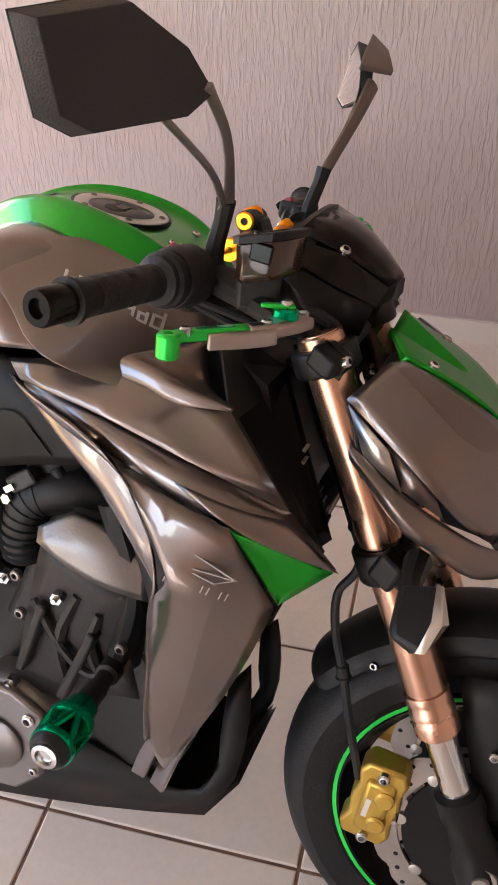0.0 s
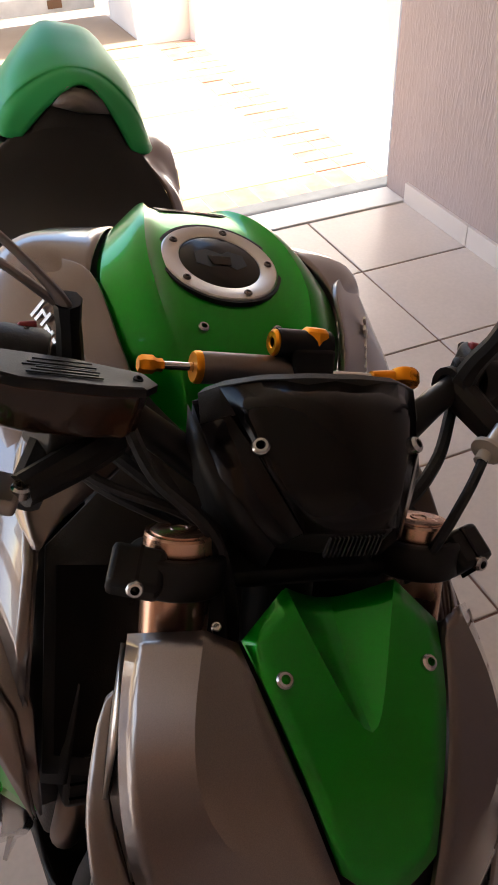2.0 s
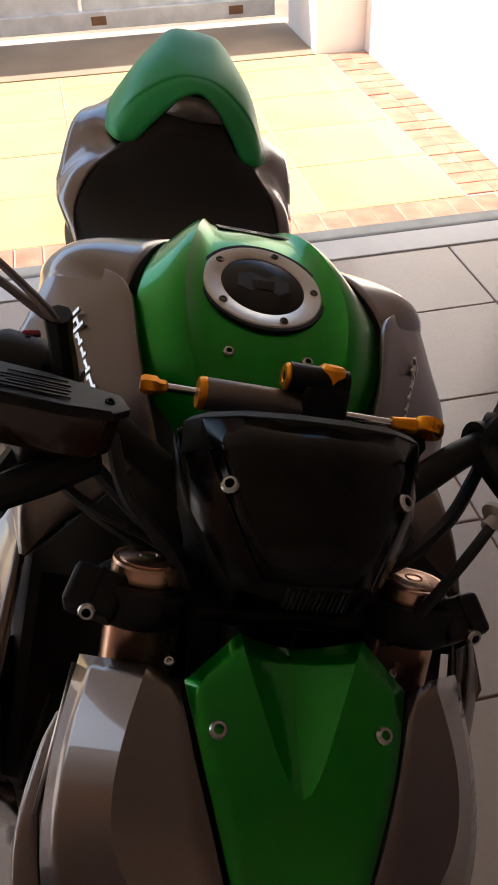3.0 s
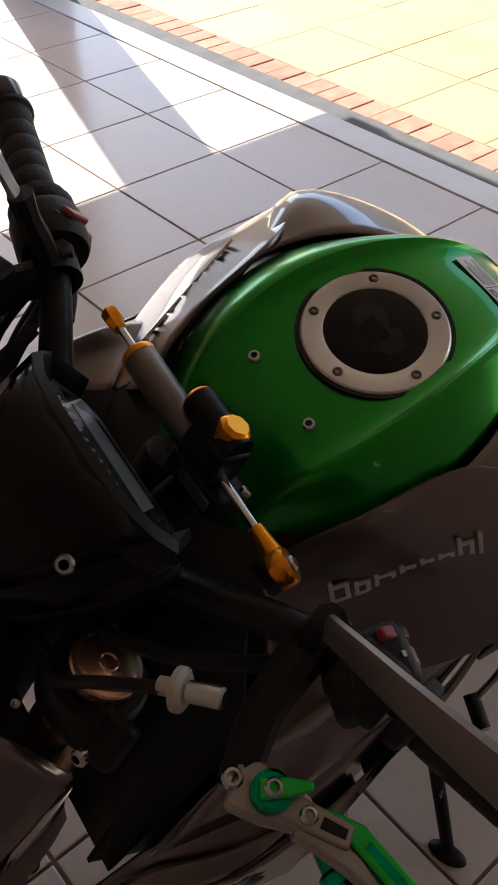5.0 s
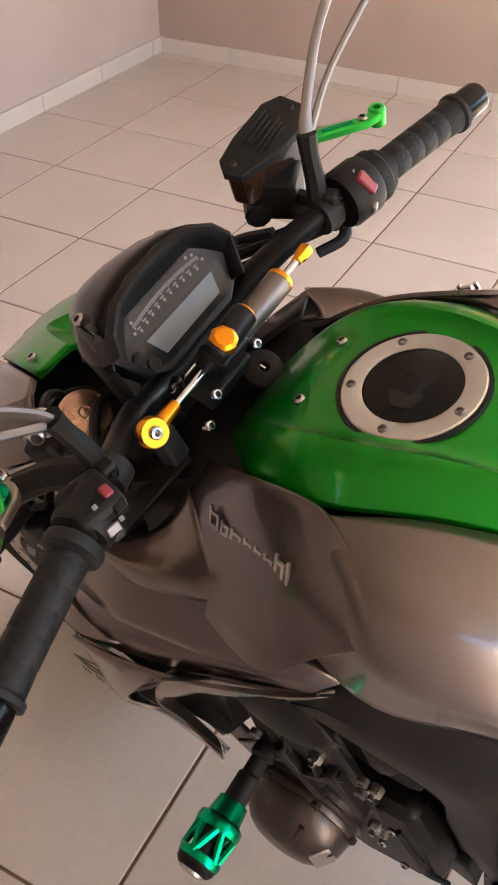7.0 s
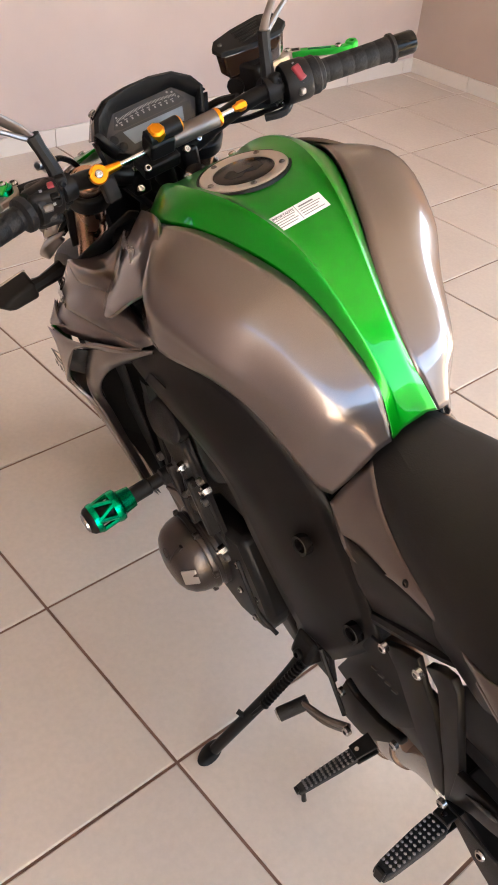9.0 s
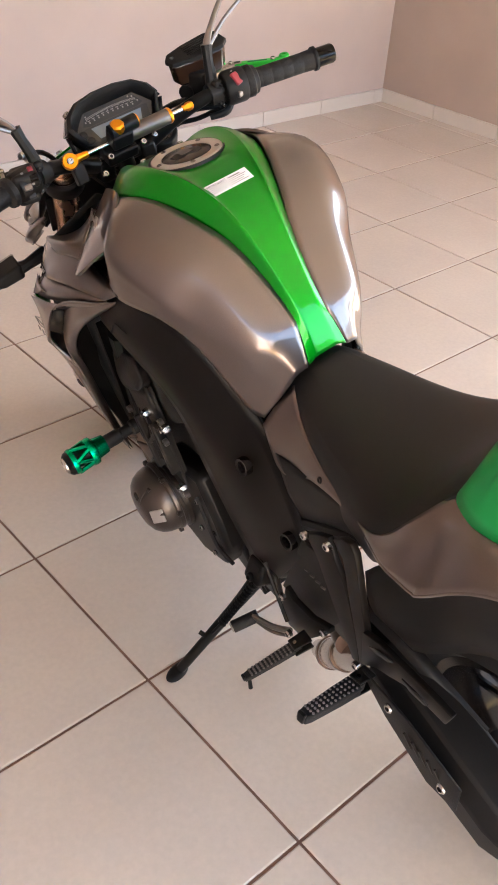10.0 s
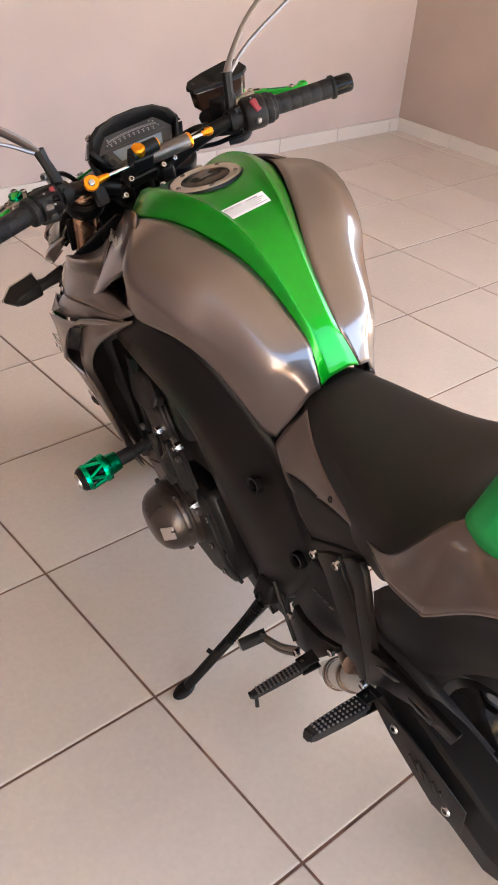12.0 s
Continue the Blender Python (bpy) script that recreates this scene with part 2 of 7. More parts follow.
def tube(pts, r, n=10, seg=6, bm=None, squash=1.0):
    """A swept tube through points; r is one radius or one per point."""
    bm = bm or bmesh.new()
    path = spline(pts, seg) if seg > 1 else [Vector(q) for q in pts]
    rs = [r] * len(path) if not isinstance(r, (list, tuple)) else list(np.interp(np.linspace(0, len(r) - 1, len(path)), range(len(r)), r))
    rings = []
    side = None
    for i, p in enumerate(path):
        d = (path[min(i + 1, len(path) - 1)] - path[max(i - 1, 0)]).normalized()
        if side is None:
            side = d.orthogonal().normalized()
        side = (side - d * side.dot(d)).normalized()
        up = d.cross(side)
        rings.append([bm.verts.new(p + (side * math.cos(a) + up * math.sin(a) * squash) * rs[i]) for a in np.linspace(0, 2 * math.pi, n, False)])
    for a, b in zip(rings, rings[1:]):
        for k in range(n):
            bm.faces.new((a[k], a[(k + 1) % n], b[(k + 1) % n], b[k]))
    bm.faces.new(rings[0])
    bm.faces.new(rings[-1])
    return bm


def lathe(profile, m=None, n=24, bm=None, close=False):
    """Turns (radius, height) pairs about z and lays the result out by the matrix m."""
    bm = bm or bmesh.new()
    m = m or Matrix()
    rings = []
    for r, h in profile:
        if r < 1e-6:
            rings.append([bm.verts.new(m @ Vector((0, 0, h)))])
        else:
            rings.append([bm.verts.new(m @ Vector((r * math.cos(a), r * math.sin(a), h))) for a in np.linspace(0, 2 * math.pi, n, False)])
    pairs = list(zip(rings, rings[1:])) + ([(rings[-1], rings[0])] if close else [])
    for a, b in pairs:
        for k in range(n):
            q = [a[k % len(a)], a[(k + 1) % len(a)], b[(k + 1) % len(b)], b[k % len(b)]]
            q = list(dict.fromkeys(q))
            if len(q) > 2:
                bm.faces.new(q)
    return bm


def prism(outline, m, h, bm=None, y0=0.0):
    """A plate: a 2D outline in the plane of the matrix m, from height y0 to y0 + h along its z."""
    bm = bm or bmesh.new()
    lo = [bm.verts.new(m @ Vector((x, y, y0))) for x, y in outline]
    hi = [bm.verts.new(m @ Vector((x, y, y0 + h))) for x, y in outline]
    k = len(outline)
    bm.faces.new(lo[::-1])
    bm.faces.new(hi)
    for i in range(k):
        bm.faces.new((lo[i], lo[(i + 1) % k], hi[(i + 1) % k], hi[i]))
    return bm


def bolt(name, at, normal, r, parent, material=None, label="steel socket bolt"):
    """A domed socket-head bolt."""
    m = frame_to(at, Vector(at) + Vector(normal))
    prof = [(r, -0.004), (r, r * 0.35), (r * 0.8, r * 0.62), (r * 0.52, r * 0.66), (r * 0.46, r * -0.3), (0, r * -0.3)]
    return part(name, lathe(prof, m, 12), material or STEEL, parent, label)


SIDE = Matrix(((1, 0, 0, 0), (0, 0, -1, 0), (0, 1, 0, 0), (0, 0, 0, 1)))   # plate drawn in x and z, thickness along -y


# ---------------- the garage ----------------
S, OX, OY = 0.45, 0.126, 0.288          # tile pitch and the joints' origin
X_REAR, X_FRONT, Y_LEFT, Y_RIGHT, Y_EDGE, H = -1.62, 2.79, 1.60, -3.40, -4.14, 2.75


def slab(name, x0, x1, y0, y1, z0, z1, material, label, category="", kind="structure", bevel=0.0):
    ob = part(name, boxed(((x0 + x1) / 2, (y0 + y1) / 2, (z0 + z1) / 2), (x1 - x0, y1 - y0, z1 - z0)), material, None, label, bevel=bevel)
    return tagged(ob, label, category or name.split("_")[0], "", kind)


floor = slab("floor", X_REAR, X_FRONT + 0.02, Y_EDGE, Y_LEFT + 0.02, -0.12, -0.004, GROUT, "brown grout bed under beige porcelain floor tiles", "floor")
slab("wall_left", -1.76, X_FRONT + 0.15, Y_LEFT, Y_LEFT + 0.15, -0.1, H, SCRATCHED, "pink wall with vertical comb-scratched plaster", "wall")
slab("wall_front", X_FRONT, X_FRONT + 0.15, Y_RIGHT - 0.15, Y_LEFT, -0.1, H, PLASTER, "pink plaster wall in front of the motorcycle", "wall")
slab("wall_right", 0.98, X_FRONT, Y_RIGHT - 0.15, Y_RIGHT, -0.1, H, SHADEWALL, "smooth tan right wall, its dimmer light put into the colour", "wall")
A, B = Vector((0.88, Y_RIGHT, 0)), Vector((0.26, -4.10, 0))   # the slanted wall with the door
along = (B - A).normalized()
out = Vector((along.y, -along.x, 0))
if out.y > 0:
    out = -out


def slant(name, a, b, depth0, depth1, z0, z1, material, label, category, kind="structure", parent=None, bevel=0.0):
    """A box along the slanted wall, a and b metres from its start."""
    p = [A + along * a - out * -depth0, A + along * b - out * -depth0, A + along * b + out * depth1, A + along * a + out * depth1]
    ob = part(name, prism([(q.x, q.y) for q in p], Matrix(), z1 - z0, None, z0), material, parent, label if parent is None else "", bevel=bevel)
    return tagged(ob, label, category, "", kind) if parent is None else ob


LEN = (B - A).length
slant("wall_slant", 0.0, 0.07, 0.0, 0.15, -0.1, H, PLASTER, "pink jamb of the slanted wall by the door", "wall")
slant("wall_slant", LEN - 0.05, LEN, 0.0, 0.15, -0.1, H, PLASTER, "pink jamb of the slanted wall by the door", "wall")
slant("wall_slant", 0.07, LEN - 0.05, 0.0, 0.15, 2.12, H, PLASTER, "pink wall over the wooden door", "wall")
slab("wall_right_jog", 0.88, 0.98, Y_RIGHT - 0.15, Y_RIGHT, -0.1, H, PLASTER, "pink wall end beside the door", "wall")
slab("wall_recess", -0.37, 0.26, -4.25, -4.10, -0.1, H, PLASTER, "pink wall end beside the open side of the garage", "wall")
# Unseen ceiling slab, there for its bounce light and its cover from sky.
slab("ceiling", -2.67, X_FRONT + 0.15, -4.30, Y_LEFT + 0.15, H, H + 0.15, CEILP, "unseen garage ceiling, pale to bounce light down", "ceiling")
slab("beam_side", -2.67, -0.37, -4.30, -4.12, 2.47, H, CEILP, "pale beam over the open side", "beam")
slab("beam_rear", -2.67, -2.57, -4.12, Y_LEFT + 0.15, 2.55, H, CEILP, "pale beam over the open rear", "beam")
slab("pillar", -1.90, -1.58, -4.32, -4.05, -0.1, 2.47, PLASTER, "pink plastered corner pillar", "pillar", bevel=0.01)

# the wooden door in the slanted wall
door = tagged(new("door_1"), "closed honey-coloured wooden door with panels, slanted corner", "door", "", "structure")
slant("frame", 0.07, 0.12, -0.012, 0.14, -0.01, 2.12, WOODF, "", "", parent=door, bevel=0.004)
slant("frame", LEN - 0.10, LEN - 0.05, -0.012, 0.14, -0.01, 2.12, WOODF, "", "", parent=door, bevel=0.004)
slant("frame", 0.12, LEN - 0.10, -0.012, 0.14, 2.06, 2.12, WOODF, "", "", parent=door, bevel=0.004)
slant("leaf", 0.123, LEN - 0.103, 0.03, 0.07, 0.012, 2.055, WOOD, "", "", parent=door, bevel=0.003)
dw = LEN - 0.226
for col in range(2):
    for row in range(6):
        a0 = 0.155 + col * dw / 2
        slant("door_panel", a0, a0 + dw / 2 - 0.06, 0.022, 0.03, 0.12 + row * 0.32, 0.36 + row * 0.32, WOOD, "", "", parent=door, bevel=0.006)
slant("threshold", 0.12, LEN - 0.10, -0.03, 0.14, -0.003, 0.012, CEMENT, "", "", parent=door)

# skirting tiles along the walls
skirting = tagged(new("baseboard"), "beige tile skirting along the foot of the walls", "skirting", "", "structure")
skirt_mesh = {}


def skirt(x, y, length, turn):
    key = (round(length, 3), )
    if key not in skirt_mesh:
        o = part("skirting_tile", boxed((length / 2, 0, 0.0375), (length - 0.004, 0.012, 0.075)), SKIRT, skirting)
        skirt_mesh[key] = o.data
    else:
        o = new("skirting_tile", skirt_mesh[key])
        o.parent = skirting
    o.matrix_basis = pose(x, y, 0, 0, 0, turn)


def run_skirt(a0, a1, origin, place):
    k = math.floor((a0 - origin) / S)
    edge = a0
    while edge < a1 - 0.01:
        nxt = min(origin + (k + 1) * S, a1)
        if nxt - edge > 0.02:
            place(edge, nxt - edge)
        edge, k = nxt, k + 1


run_skirt(X_REAR, X_FRONT, OX, lambda a, w: skirt(a, Y_LEFT - 0.006, w, 0))
run_skirt(Y_RIGHT, Y_LEFT - 0.012, OY, lambda a, w: skirt(X_FRONT - 0.006, a, w, 90))
run_skirt(0.90, X_FRONT - 0.012, OX, lambda a, w: skirt(a, Y_RIGHT + 0.006, w, 0))
run_skirt(-0.37, 0.25, OX, lambda a, w: skirt(a, -4.094, w, 0))

# yard beyond the open rear and side
# Sill kept pale so its colour carries the sunlit strip of floor.
slab("threshold", X_REAR - 0.14, X_REAR - 0.003, -4.0, Y_LEFT, -0.12, 0.004, SUNSILL, "sill at the garage's edge, sunlit strip put into its pale colour", "sill", bevel=0.003)
slab("kerb", -1.93, X_REAR - 0.142, -4.02, 1.80, -0.2, -0.035, CEMENT, "grey cement kerb outside the garage", "kerb", bevel=0.01)
slab("kerb_side", -1.52, 0.30, -4.42, Y_EDGE - 0.002, -0.2, -0.03, CEMENT, "grey cement kerb along the open side", "kerb", bevel=0.01)
yard = slab("yard", -5.0, -1.94, -7.0, 1.80, -0.2, -0.047, MORTAR, "pale mortar bed of the yellow paved yard", "yard")
slab("yard_side", -1.94, 6.0, -11.0, -4.43, -0.2, -0.062, WHITEWALL, "sunlit pale cement side yard", "yard")
slab("yard_wall", -5.0, -1.94, 1.71, 1.86, -0.2, 2.2, WHITEWALL, "sunlit white yard wall", "wall")
# Added wall out of view; distance and height chosen so sky light enters.
slab("yard_wall_side", -5.0, 6.0, -11.15, -11.0, -0.2, 1.8, WHITEWALL, "unseen added side-yard wall, far and low to let sky light in", "wall")
slab("yard_pillar", -4.78, -4.14, 1.42, 1.709, -0.2, 2.3, WHITEWALL, "white pillar beside the yard gate", "pillar")
# Apron is browned to carry the shade below the gate.
slab("yard_apron", -4.85, -4.13, -7.0, 1.415, -0.2, -0.040, EARTH_SHADE, "apron before the gate, the gate wall's shade put into its brown", "apron")
slab("ground", -400, 400, -400, 400, -0.5, -0.21, EARTH_SHADE, "bare earth round the house", "ground")
gate = tagged(new("gate"), "white painted sheet-metal yard gate with rusty marks", "gate", "", "structure")
for k in range(7):
    part("gate_sheet", boxed((-4.90, 1.30 - 1.15 * k - 0.575, 1.05), (0.03, 1.13, 2.0)), GATE, gate, bevel=0.004)
part("bottom_rail", boxed((-4.87, -2.7, 0.06), (0.06, 8.1, 0.10)), GATE, gate, bevel=0.005)
for k in range(9):
    part("rust_plate", boxed((-4.838, 1.1 - 0.85 * k, 0.06), (0.006, 0.09, 0.05)), WOODF, gate, bevel=0.002)


# ---------------- the motorcycle ----------------
BIKE_AT, BIKE_YAW, BIKE_LEAN = Vector((-0.0145, -0.1458, 0.0)), -5.69, 15.18
bike = tagged(new("motorcycle"), "taupe and green naked sports motorcycle leaning on its side stand", "motorcycle")
bike.matrix_basis = Matrix.Translation(BIKE_AT) @ Matrix.Rotation(radians(BIKE_YAW), 4, 'Z') @ Matrix.Rotation(radians(-BIKE_LEAN), 4, 'X')


def grp(name, label="", parent=None):
    """An empty that gathers the pieces of one part."""
    ob = new(name)
    ob.parent = parent or bike
    return tagged(ob, label)


# tank: cross-sections from the steering head to the seat
# x, top z, green half width, its z, widest half width, its z, foot half width, its z
TANK = [
    (0.446, 0.906, 0.054, 0.896, 0.072, 0.884, 0.080, 0.85, 0.446),
    (0.385, 0.996, 0.085, 0.962, 0.115, 0.935, 0.115, 0.88, 0.385),
    (0.340, 1.029, 0.118, 0.992, 0.130, 0.955, 0.145, 0.90, 0.340),
    (0.270, 1.047, 0.127, 1.027, 0.152, 0.985, 0.188, 0.915, 0.262),
    (0.190, 1.060, 0.102, 1.040, 0.203, 1.000, 0.208, 0.914, 0.184),
    (0.105, 1.045, 0.066, 1.012, 0.186, 0.962, 0.183, 0.902, 0.105),
    (0.050, 0.996, 0.042, 0.970, 0.150, 0.918, 0.156, 0.857, 0.058),
    (-0.024, 0.904, 0.026, 0.893, 0.112, 0.866, 0.132, 0.778, 0.018),
    (-0.047, 0.867, 0.031, 0.859, 0.086, 0.832, 0.116, 0.730, 0.000),
    (-0.066, 0.828, 0.037, 0.820, 0.070, 0.792, 0.105, 0.722, -0.018),
]


def tank_green():
    vs, fs = [], []
    for i, (x, zt, wg, zg, *_) in enumerate(TANK):
        lift = (0.0, 0.004, 0.012, 0.014, 0.012, 0.008, 0.003, 0.0, 0.0, 0.0)[i]
        zr = zt - (zt - zg) * 0.16
        half = [(x, wg, zg), (x, wg * 0.74, zr - 0.002 + lift), (x, wg * 0.64, zr + lift), (x, wg * 0.52, zr + 0.002 - lift * 0.2)]
        vs += half + [(x, 0, zt)] + [(a, -b, c) for a, b, c in half[::-1]]
    for i in range(len(TANK) - 1):
        for k in range(8):
            a = i * 9 + k
            fs.append((a, a + 1, a + 10, a + 9))
    return poly(vs, fs, creases=[(i * 9 + k, i * 9 + 9 + k) for i in range(2, len(TANK) - 1) for k in (2, 6)])


def tank_side(s):
    rows = [[], [], [], [], []]
    for x, zt, wg, zg, wm, zm, wb, zb, xb in TANK:
        w2, z2 = wg + (wm - wg) * 0.68, zg + (zm - zg) * 0.30
        w3, z3 = wm + (wb - wm) * 0.45 + 0.003, zm + (zb - zm) * 0.45
        for r, p in zip(rows, ((x, wg + 0.002, zg - 0.002), (x * 0.93 + xb * 0.07, w2, z2), (x * 0.75 + xb * 0.25, wm, zm), (x * 0.45 + xb * 0.55, w3, z3), (xb, wb, zb))):
            r.append(p)
    return sheet(rows, 5, 5, s)


tank = grp("fuel_tank", "fuel tank with taupe flanks and a green spine")
part("top_cover", tank_green(), GREEN, tank, "glossy candy green tank spine", sub=3, solid=0.004)
for s in (1, -1):
    part("side_cover", tank_side(s), SILVER, tank, "glossy taupe metallic tank flank", smooth=50, solid=0.004)
bm = bmesh.new()
box(bm, (0.20, 0, 0.88), (0.26, 0.18, 0.12))
part("core", bm, BLACK, tank, bevel=0.02)

# filler cap
cap_at, cap_n = Vector((0.2545, 0, 1.0465)), Vector((0.175, 0, 1)).normalized()
cap = grp("fuel_cap", "round fuel cap with a silver ring and black lid")
cm = frame_to(cap_at, cap_at + cap_n)
part("ring", lathe([(0.0415, -0.008), (0.0415, 0.0016), (0.0430, 0.0026), (0.0580, 0.0026), (0.0595, 0.0014), (0.0600, -0.010)], cm, 56), ALU, cap, "brushed silver ring")
# Solid black ring, a little proud, in place of the gap's shade.
part("gap_shade_ring", lathe([(0.0598, -0.012), (0.0602, 0.0014), (0.0632, 0.0014), (0.0640, -0.012)], cm, 56), BLACK, cap, "black ring for the shaded gap round the cap")
part("lid", lathe([(0.0412, -0.006), (0.0412, 0.0012), (0.038, 0.0022), (0.02, 0.0030), (0, 0.0032)], cm, 44), GLOSS, cap, "black lid")
part("grip", prism([(0.026, 0.010), (0.012, 0.016), (0.004, 0.010), (-0.010, 0.018), (-0.024, 0.012), (-0.026, -0.006), (-0.012, -0.012), (0.004, -0.006), (0.014, -0.014), (0.027, -0.006)], cm, 0.0011, None, 0.0024), BLACK, cap, bevel=0.0004)
part("lock_flap", prism([(-0.010, -0.008), (0.010, -0.008), (0.012, 0.006), (-0.012, 0.006)], cm, 0.0008, None, 0.0034), GLOSS, cap, bevel=0.0003)
for k in range(5):
    a = radians(72 * k)
    p = cm @ Vector((0.051 * math.cos(a + radians(0)), 0.051 * math.sin(a), 0.0018))
    bolt("cap_bolt", p, cap_n, 0.0042, cap, TITAN)
for s in (1, -1):
    bolt("tank_bolt", (0.341, 0.037 * s, 1.0222), (0.35, 0, 1), 0.0055, bike)

# warning sticker on the tank
lab_c = Vector((0.129, 0.006, 1.0450))
lab_x, lab_n = Vector((0.0, -1, 0.01)).normalized(), Vector((-0.335, 0, 1)).normalized()
lab_y = lab_n.cross(lab_x)
lm = Matrix.Translation(lab_c) @ Matrix((lab_x, lab_y, lab_n)).transposed().to_4x4()
sticker = grp("sticker", "white printed fuel sticker on the tank")
part("paper", prism([(-0.039, -0.012), (0.039, -0.012), (0.039, 0.012), (-0.039, 0.012)], lm, 0.0006), LABELP, sticker)
bm = bmesh.new()
for k in range(4):
    y = 0.0035 - k * 0.0036
    for x0, x1 in ((-0.036, -0.004 - 0.003 * (k % 2)), (0.002, 0.034 - 0.004 * (k % 3))):
        prism([(x0, y - 0.0005), (x1, y - 0.0005), (x1, y + 0.0005), (x0, y + 0.0005)], lm, 0.0002, bm, 0.0006)
prism([(0.004, 0.0062), (0.026, 0.0062), (0.026, 0.0082), (0.004, 0.0082)], lm, 0.0002, bm, 0.0006)
prism([(-0.0010, -0.011), (-0.0002, -0.011), (-0.0002, 0.011), (-0.0010, 0.011)], lm, 0.0002, bm, 0.0006)
part("print", bm, INK, sticker)


def words(name, text, m, size, material, parent, depth=0.0003, label=""):
    """Real letters in the built-in font, as a mesh."""
    cu = bpy.data.curves.new(name, 'FONT')
    cu.body, cu.size, cu.extrude, cu.align_x = text, size, depth, 'CENTER'
    tmp = bpy.data.objects.new("letters", cu)
    me = bpy.data.meshes.new_from_object(tmp)
    bpy.data.objects.remove(tmp)
    me.transform(m)
    me.materials.append(material)
    ob = new(name, me)
    ob.parent = parent
    return tagged(ob, label)


words("heading", "IMPORTANTE", lm @ Matrix.Translation((-0.019, 0.0055, 0.0009)), 0.0052, INK, sticker)

# badge panel beside the tank front, one each side
BADGE = [[(0.412, 0.092, 0.960), (0.345, 0.114, 1.006), (0.267, 0.129, 1.034), (0.215, 0.162, 1.023), (0.177, 0.189, 1.012)],
         [(0.420, 0.122, 0.930), (0.352, 0.149, 0.963), (0.290, 0.172, 0.986), (0.226, 0.188, 1.000), (0.179, 0.192, 1.010)],
         [(0.425, 0.160, 0.888), (0.360, 0.200, 0.895), (0.277, 0.231, 0.928), (0.227, 0.213, 0.971), (0.181, 0.195, 1.007)]]
for s in (1, -1):
    badge = grp("shroud_badge_panel", "glossy taupe panel with raised silver maker's mark")
    part("panel", sheet(BADGE, 5, 5, s), SILVER, badge, smooth=45, solid=0.005, bevel=0.001)
    part("deck", sheet([[(0.425, 0.116, 0.938), (0.436, 0.142, 0.912), (0.455, 0.168, 0.900), (0.486, 0.192, 0.895)],
                        [(0.385, 0.150, 0.932), (0.408, 0.170, 0.916), (0.440, 0.186, 0.906), (0.485, 0.194, 0.895)],
                        [(0.345, 0.180, 0.924), (0.385, 0.193, 0.922), (0.430, 0.200, 0.910), (0.484, 0.196, 0.894)],
                        [(0.340, 0.190, 0.906), (0.385, 0.201, 0.902), (0.430, 0.206, 0.892), (0.483, 0.197, 0.892)]], 5, 4, s), SILVER, badge, "glossy taupe deck beside the fork", smooth=50, solid=0.004)
    # the maker's mark as plain raised bars
    a, b = Vector((0.378, 0.140 * s, 0.945)), Vector((0.269, 0.176 * s, 0.987))
    d = (b - a)
    n = Vector((0.25, s, 0.55)).normalized()
    up = n.cross(d.normalized())
    if up.z < 0:
        up = -up
    d.normalize()
    mm = Matrix((d, up, n)).transposed().to_4x4()
    x = 0.0
    for w, h in ((0.019, 0.021), (0.016, 0.014), (0.020, 0.014), (0.016, 0.014), (0.014, 0.014), (0.016, 0.014), (0.016, 0.021), (0.007, 0.021)):
        m = Matrix.Translation(a + d * x + n * 0.0025) @ mm
        bm = bmesh.new()
        e = w - 0.003
        prism([(0, 0), (0.0035, 0), (0.0055, h), (0.002, h)], m, 0.0025, bm)
        if w > 0.01:
            prism([(0.0035, 0.0), (e, 0.0), (e + 0.0005, 0.0030), (0.0040, 0.0030)], m, 0.0025, bm)
            prism([(0.0045, h * 0.62), (e + 0.001, h * 0.62), (e + 0.0015, h * 0.62 + 0.0030), (0.0050, h * 0.62 + 0.0030)], m, 0.0025, bm)
            prism([(e - 0.0035, 0.003), (e, 0.003), (e + 0.001, h * 0.62), (e - 0.0025, h * 0.62)], m, 0.0025, bm)
        part("mark_block", bm, ALU, badge, "raised silver block of the maker's mark")
        x += w

# side wings beside the radiator
UP_V = [(0.215, 0.196, 0.902), (0.335, 0.186, 0.918), (0.483, 0.196, 0.893), (0.563, 0.206, 0.796), (0.452, 0.232, 0.842), (0.345, 0.228, 0.872), (0.240, 0.215, 0.888),
        (0.410, 0.214, 0.880)]
UP_F = [(0, 1, 5, 6), (1, 2, 7, 5), (2, 3, 4, 7), (7, 4, 5)]
MAIN_V = [(0.225, 0.205, 0.886), (0.255, 0.222, 0.872), (0.360, 0.244, 0.832), (0.445, 0.257, 0.806), (0.512, 0.255, 0.786), (0.397, 0.259, 0.819),
          (0.562, 0.222, 0.682), (0.520, 0.203, 0.545), (0.434, 0.196, 0.376), (0.412, 0.220, 0.438), (0.417, 0.240, 0.636), (0.456, 0.271, 0.713),
          (0.331, 0.243, 0.861), (0.270, 0.226, 0.874), (0.500, 0.262, 0.700), (0.428, 0.266, 0.766), (0.480, 0.238, 0.560), (0.448, 0.216, 0.420),
          (0.428, 0.254, 0.680)]
MAIN_F = [(0, 1, 13), (1, 2, 12, 13), (2, 5, 12), (2, 3, 15, 5), (3, 11, 15), (3, 4, 14, 11), (14, 4, 6), (11, 14, 16, 10, 18), (14, 6, 7, 16), (10, 16, 17, 9), (16, 7, 8, 17), (17, 8, 9)]
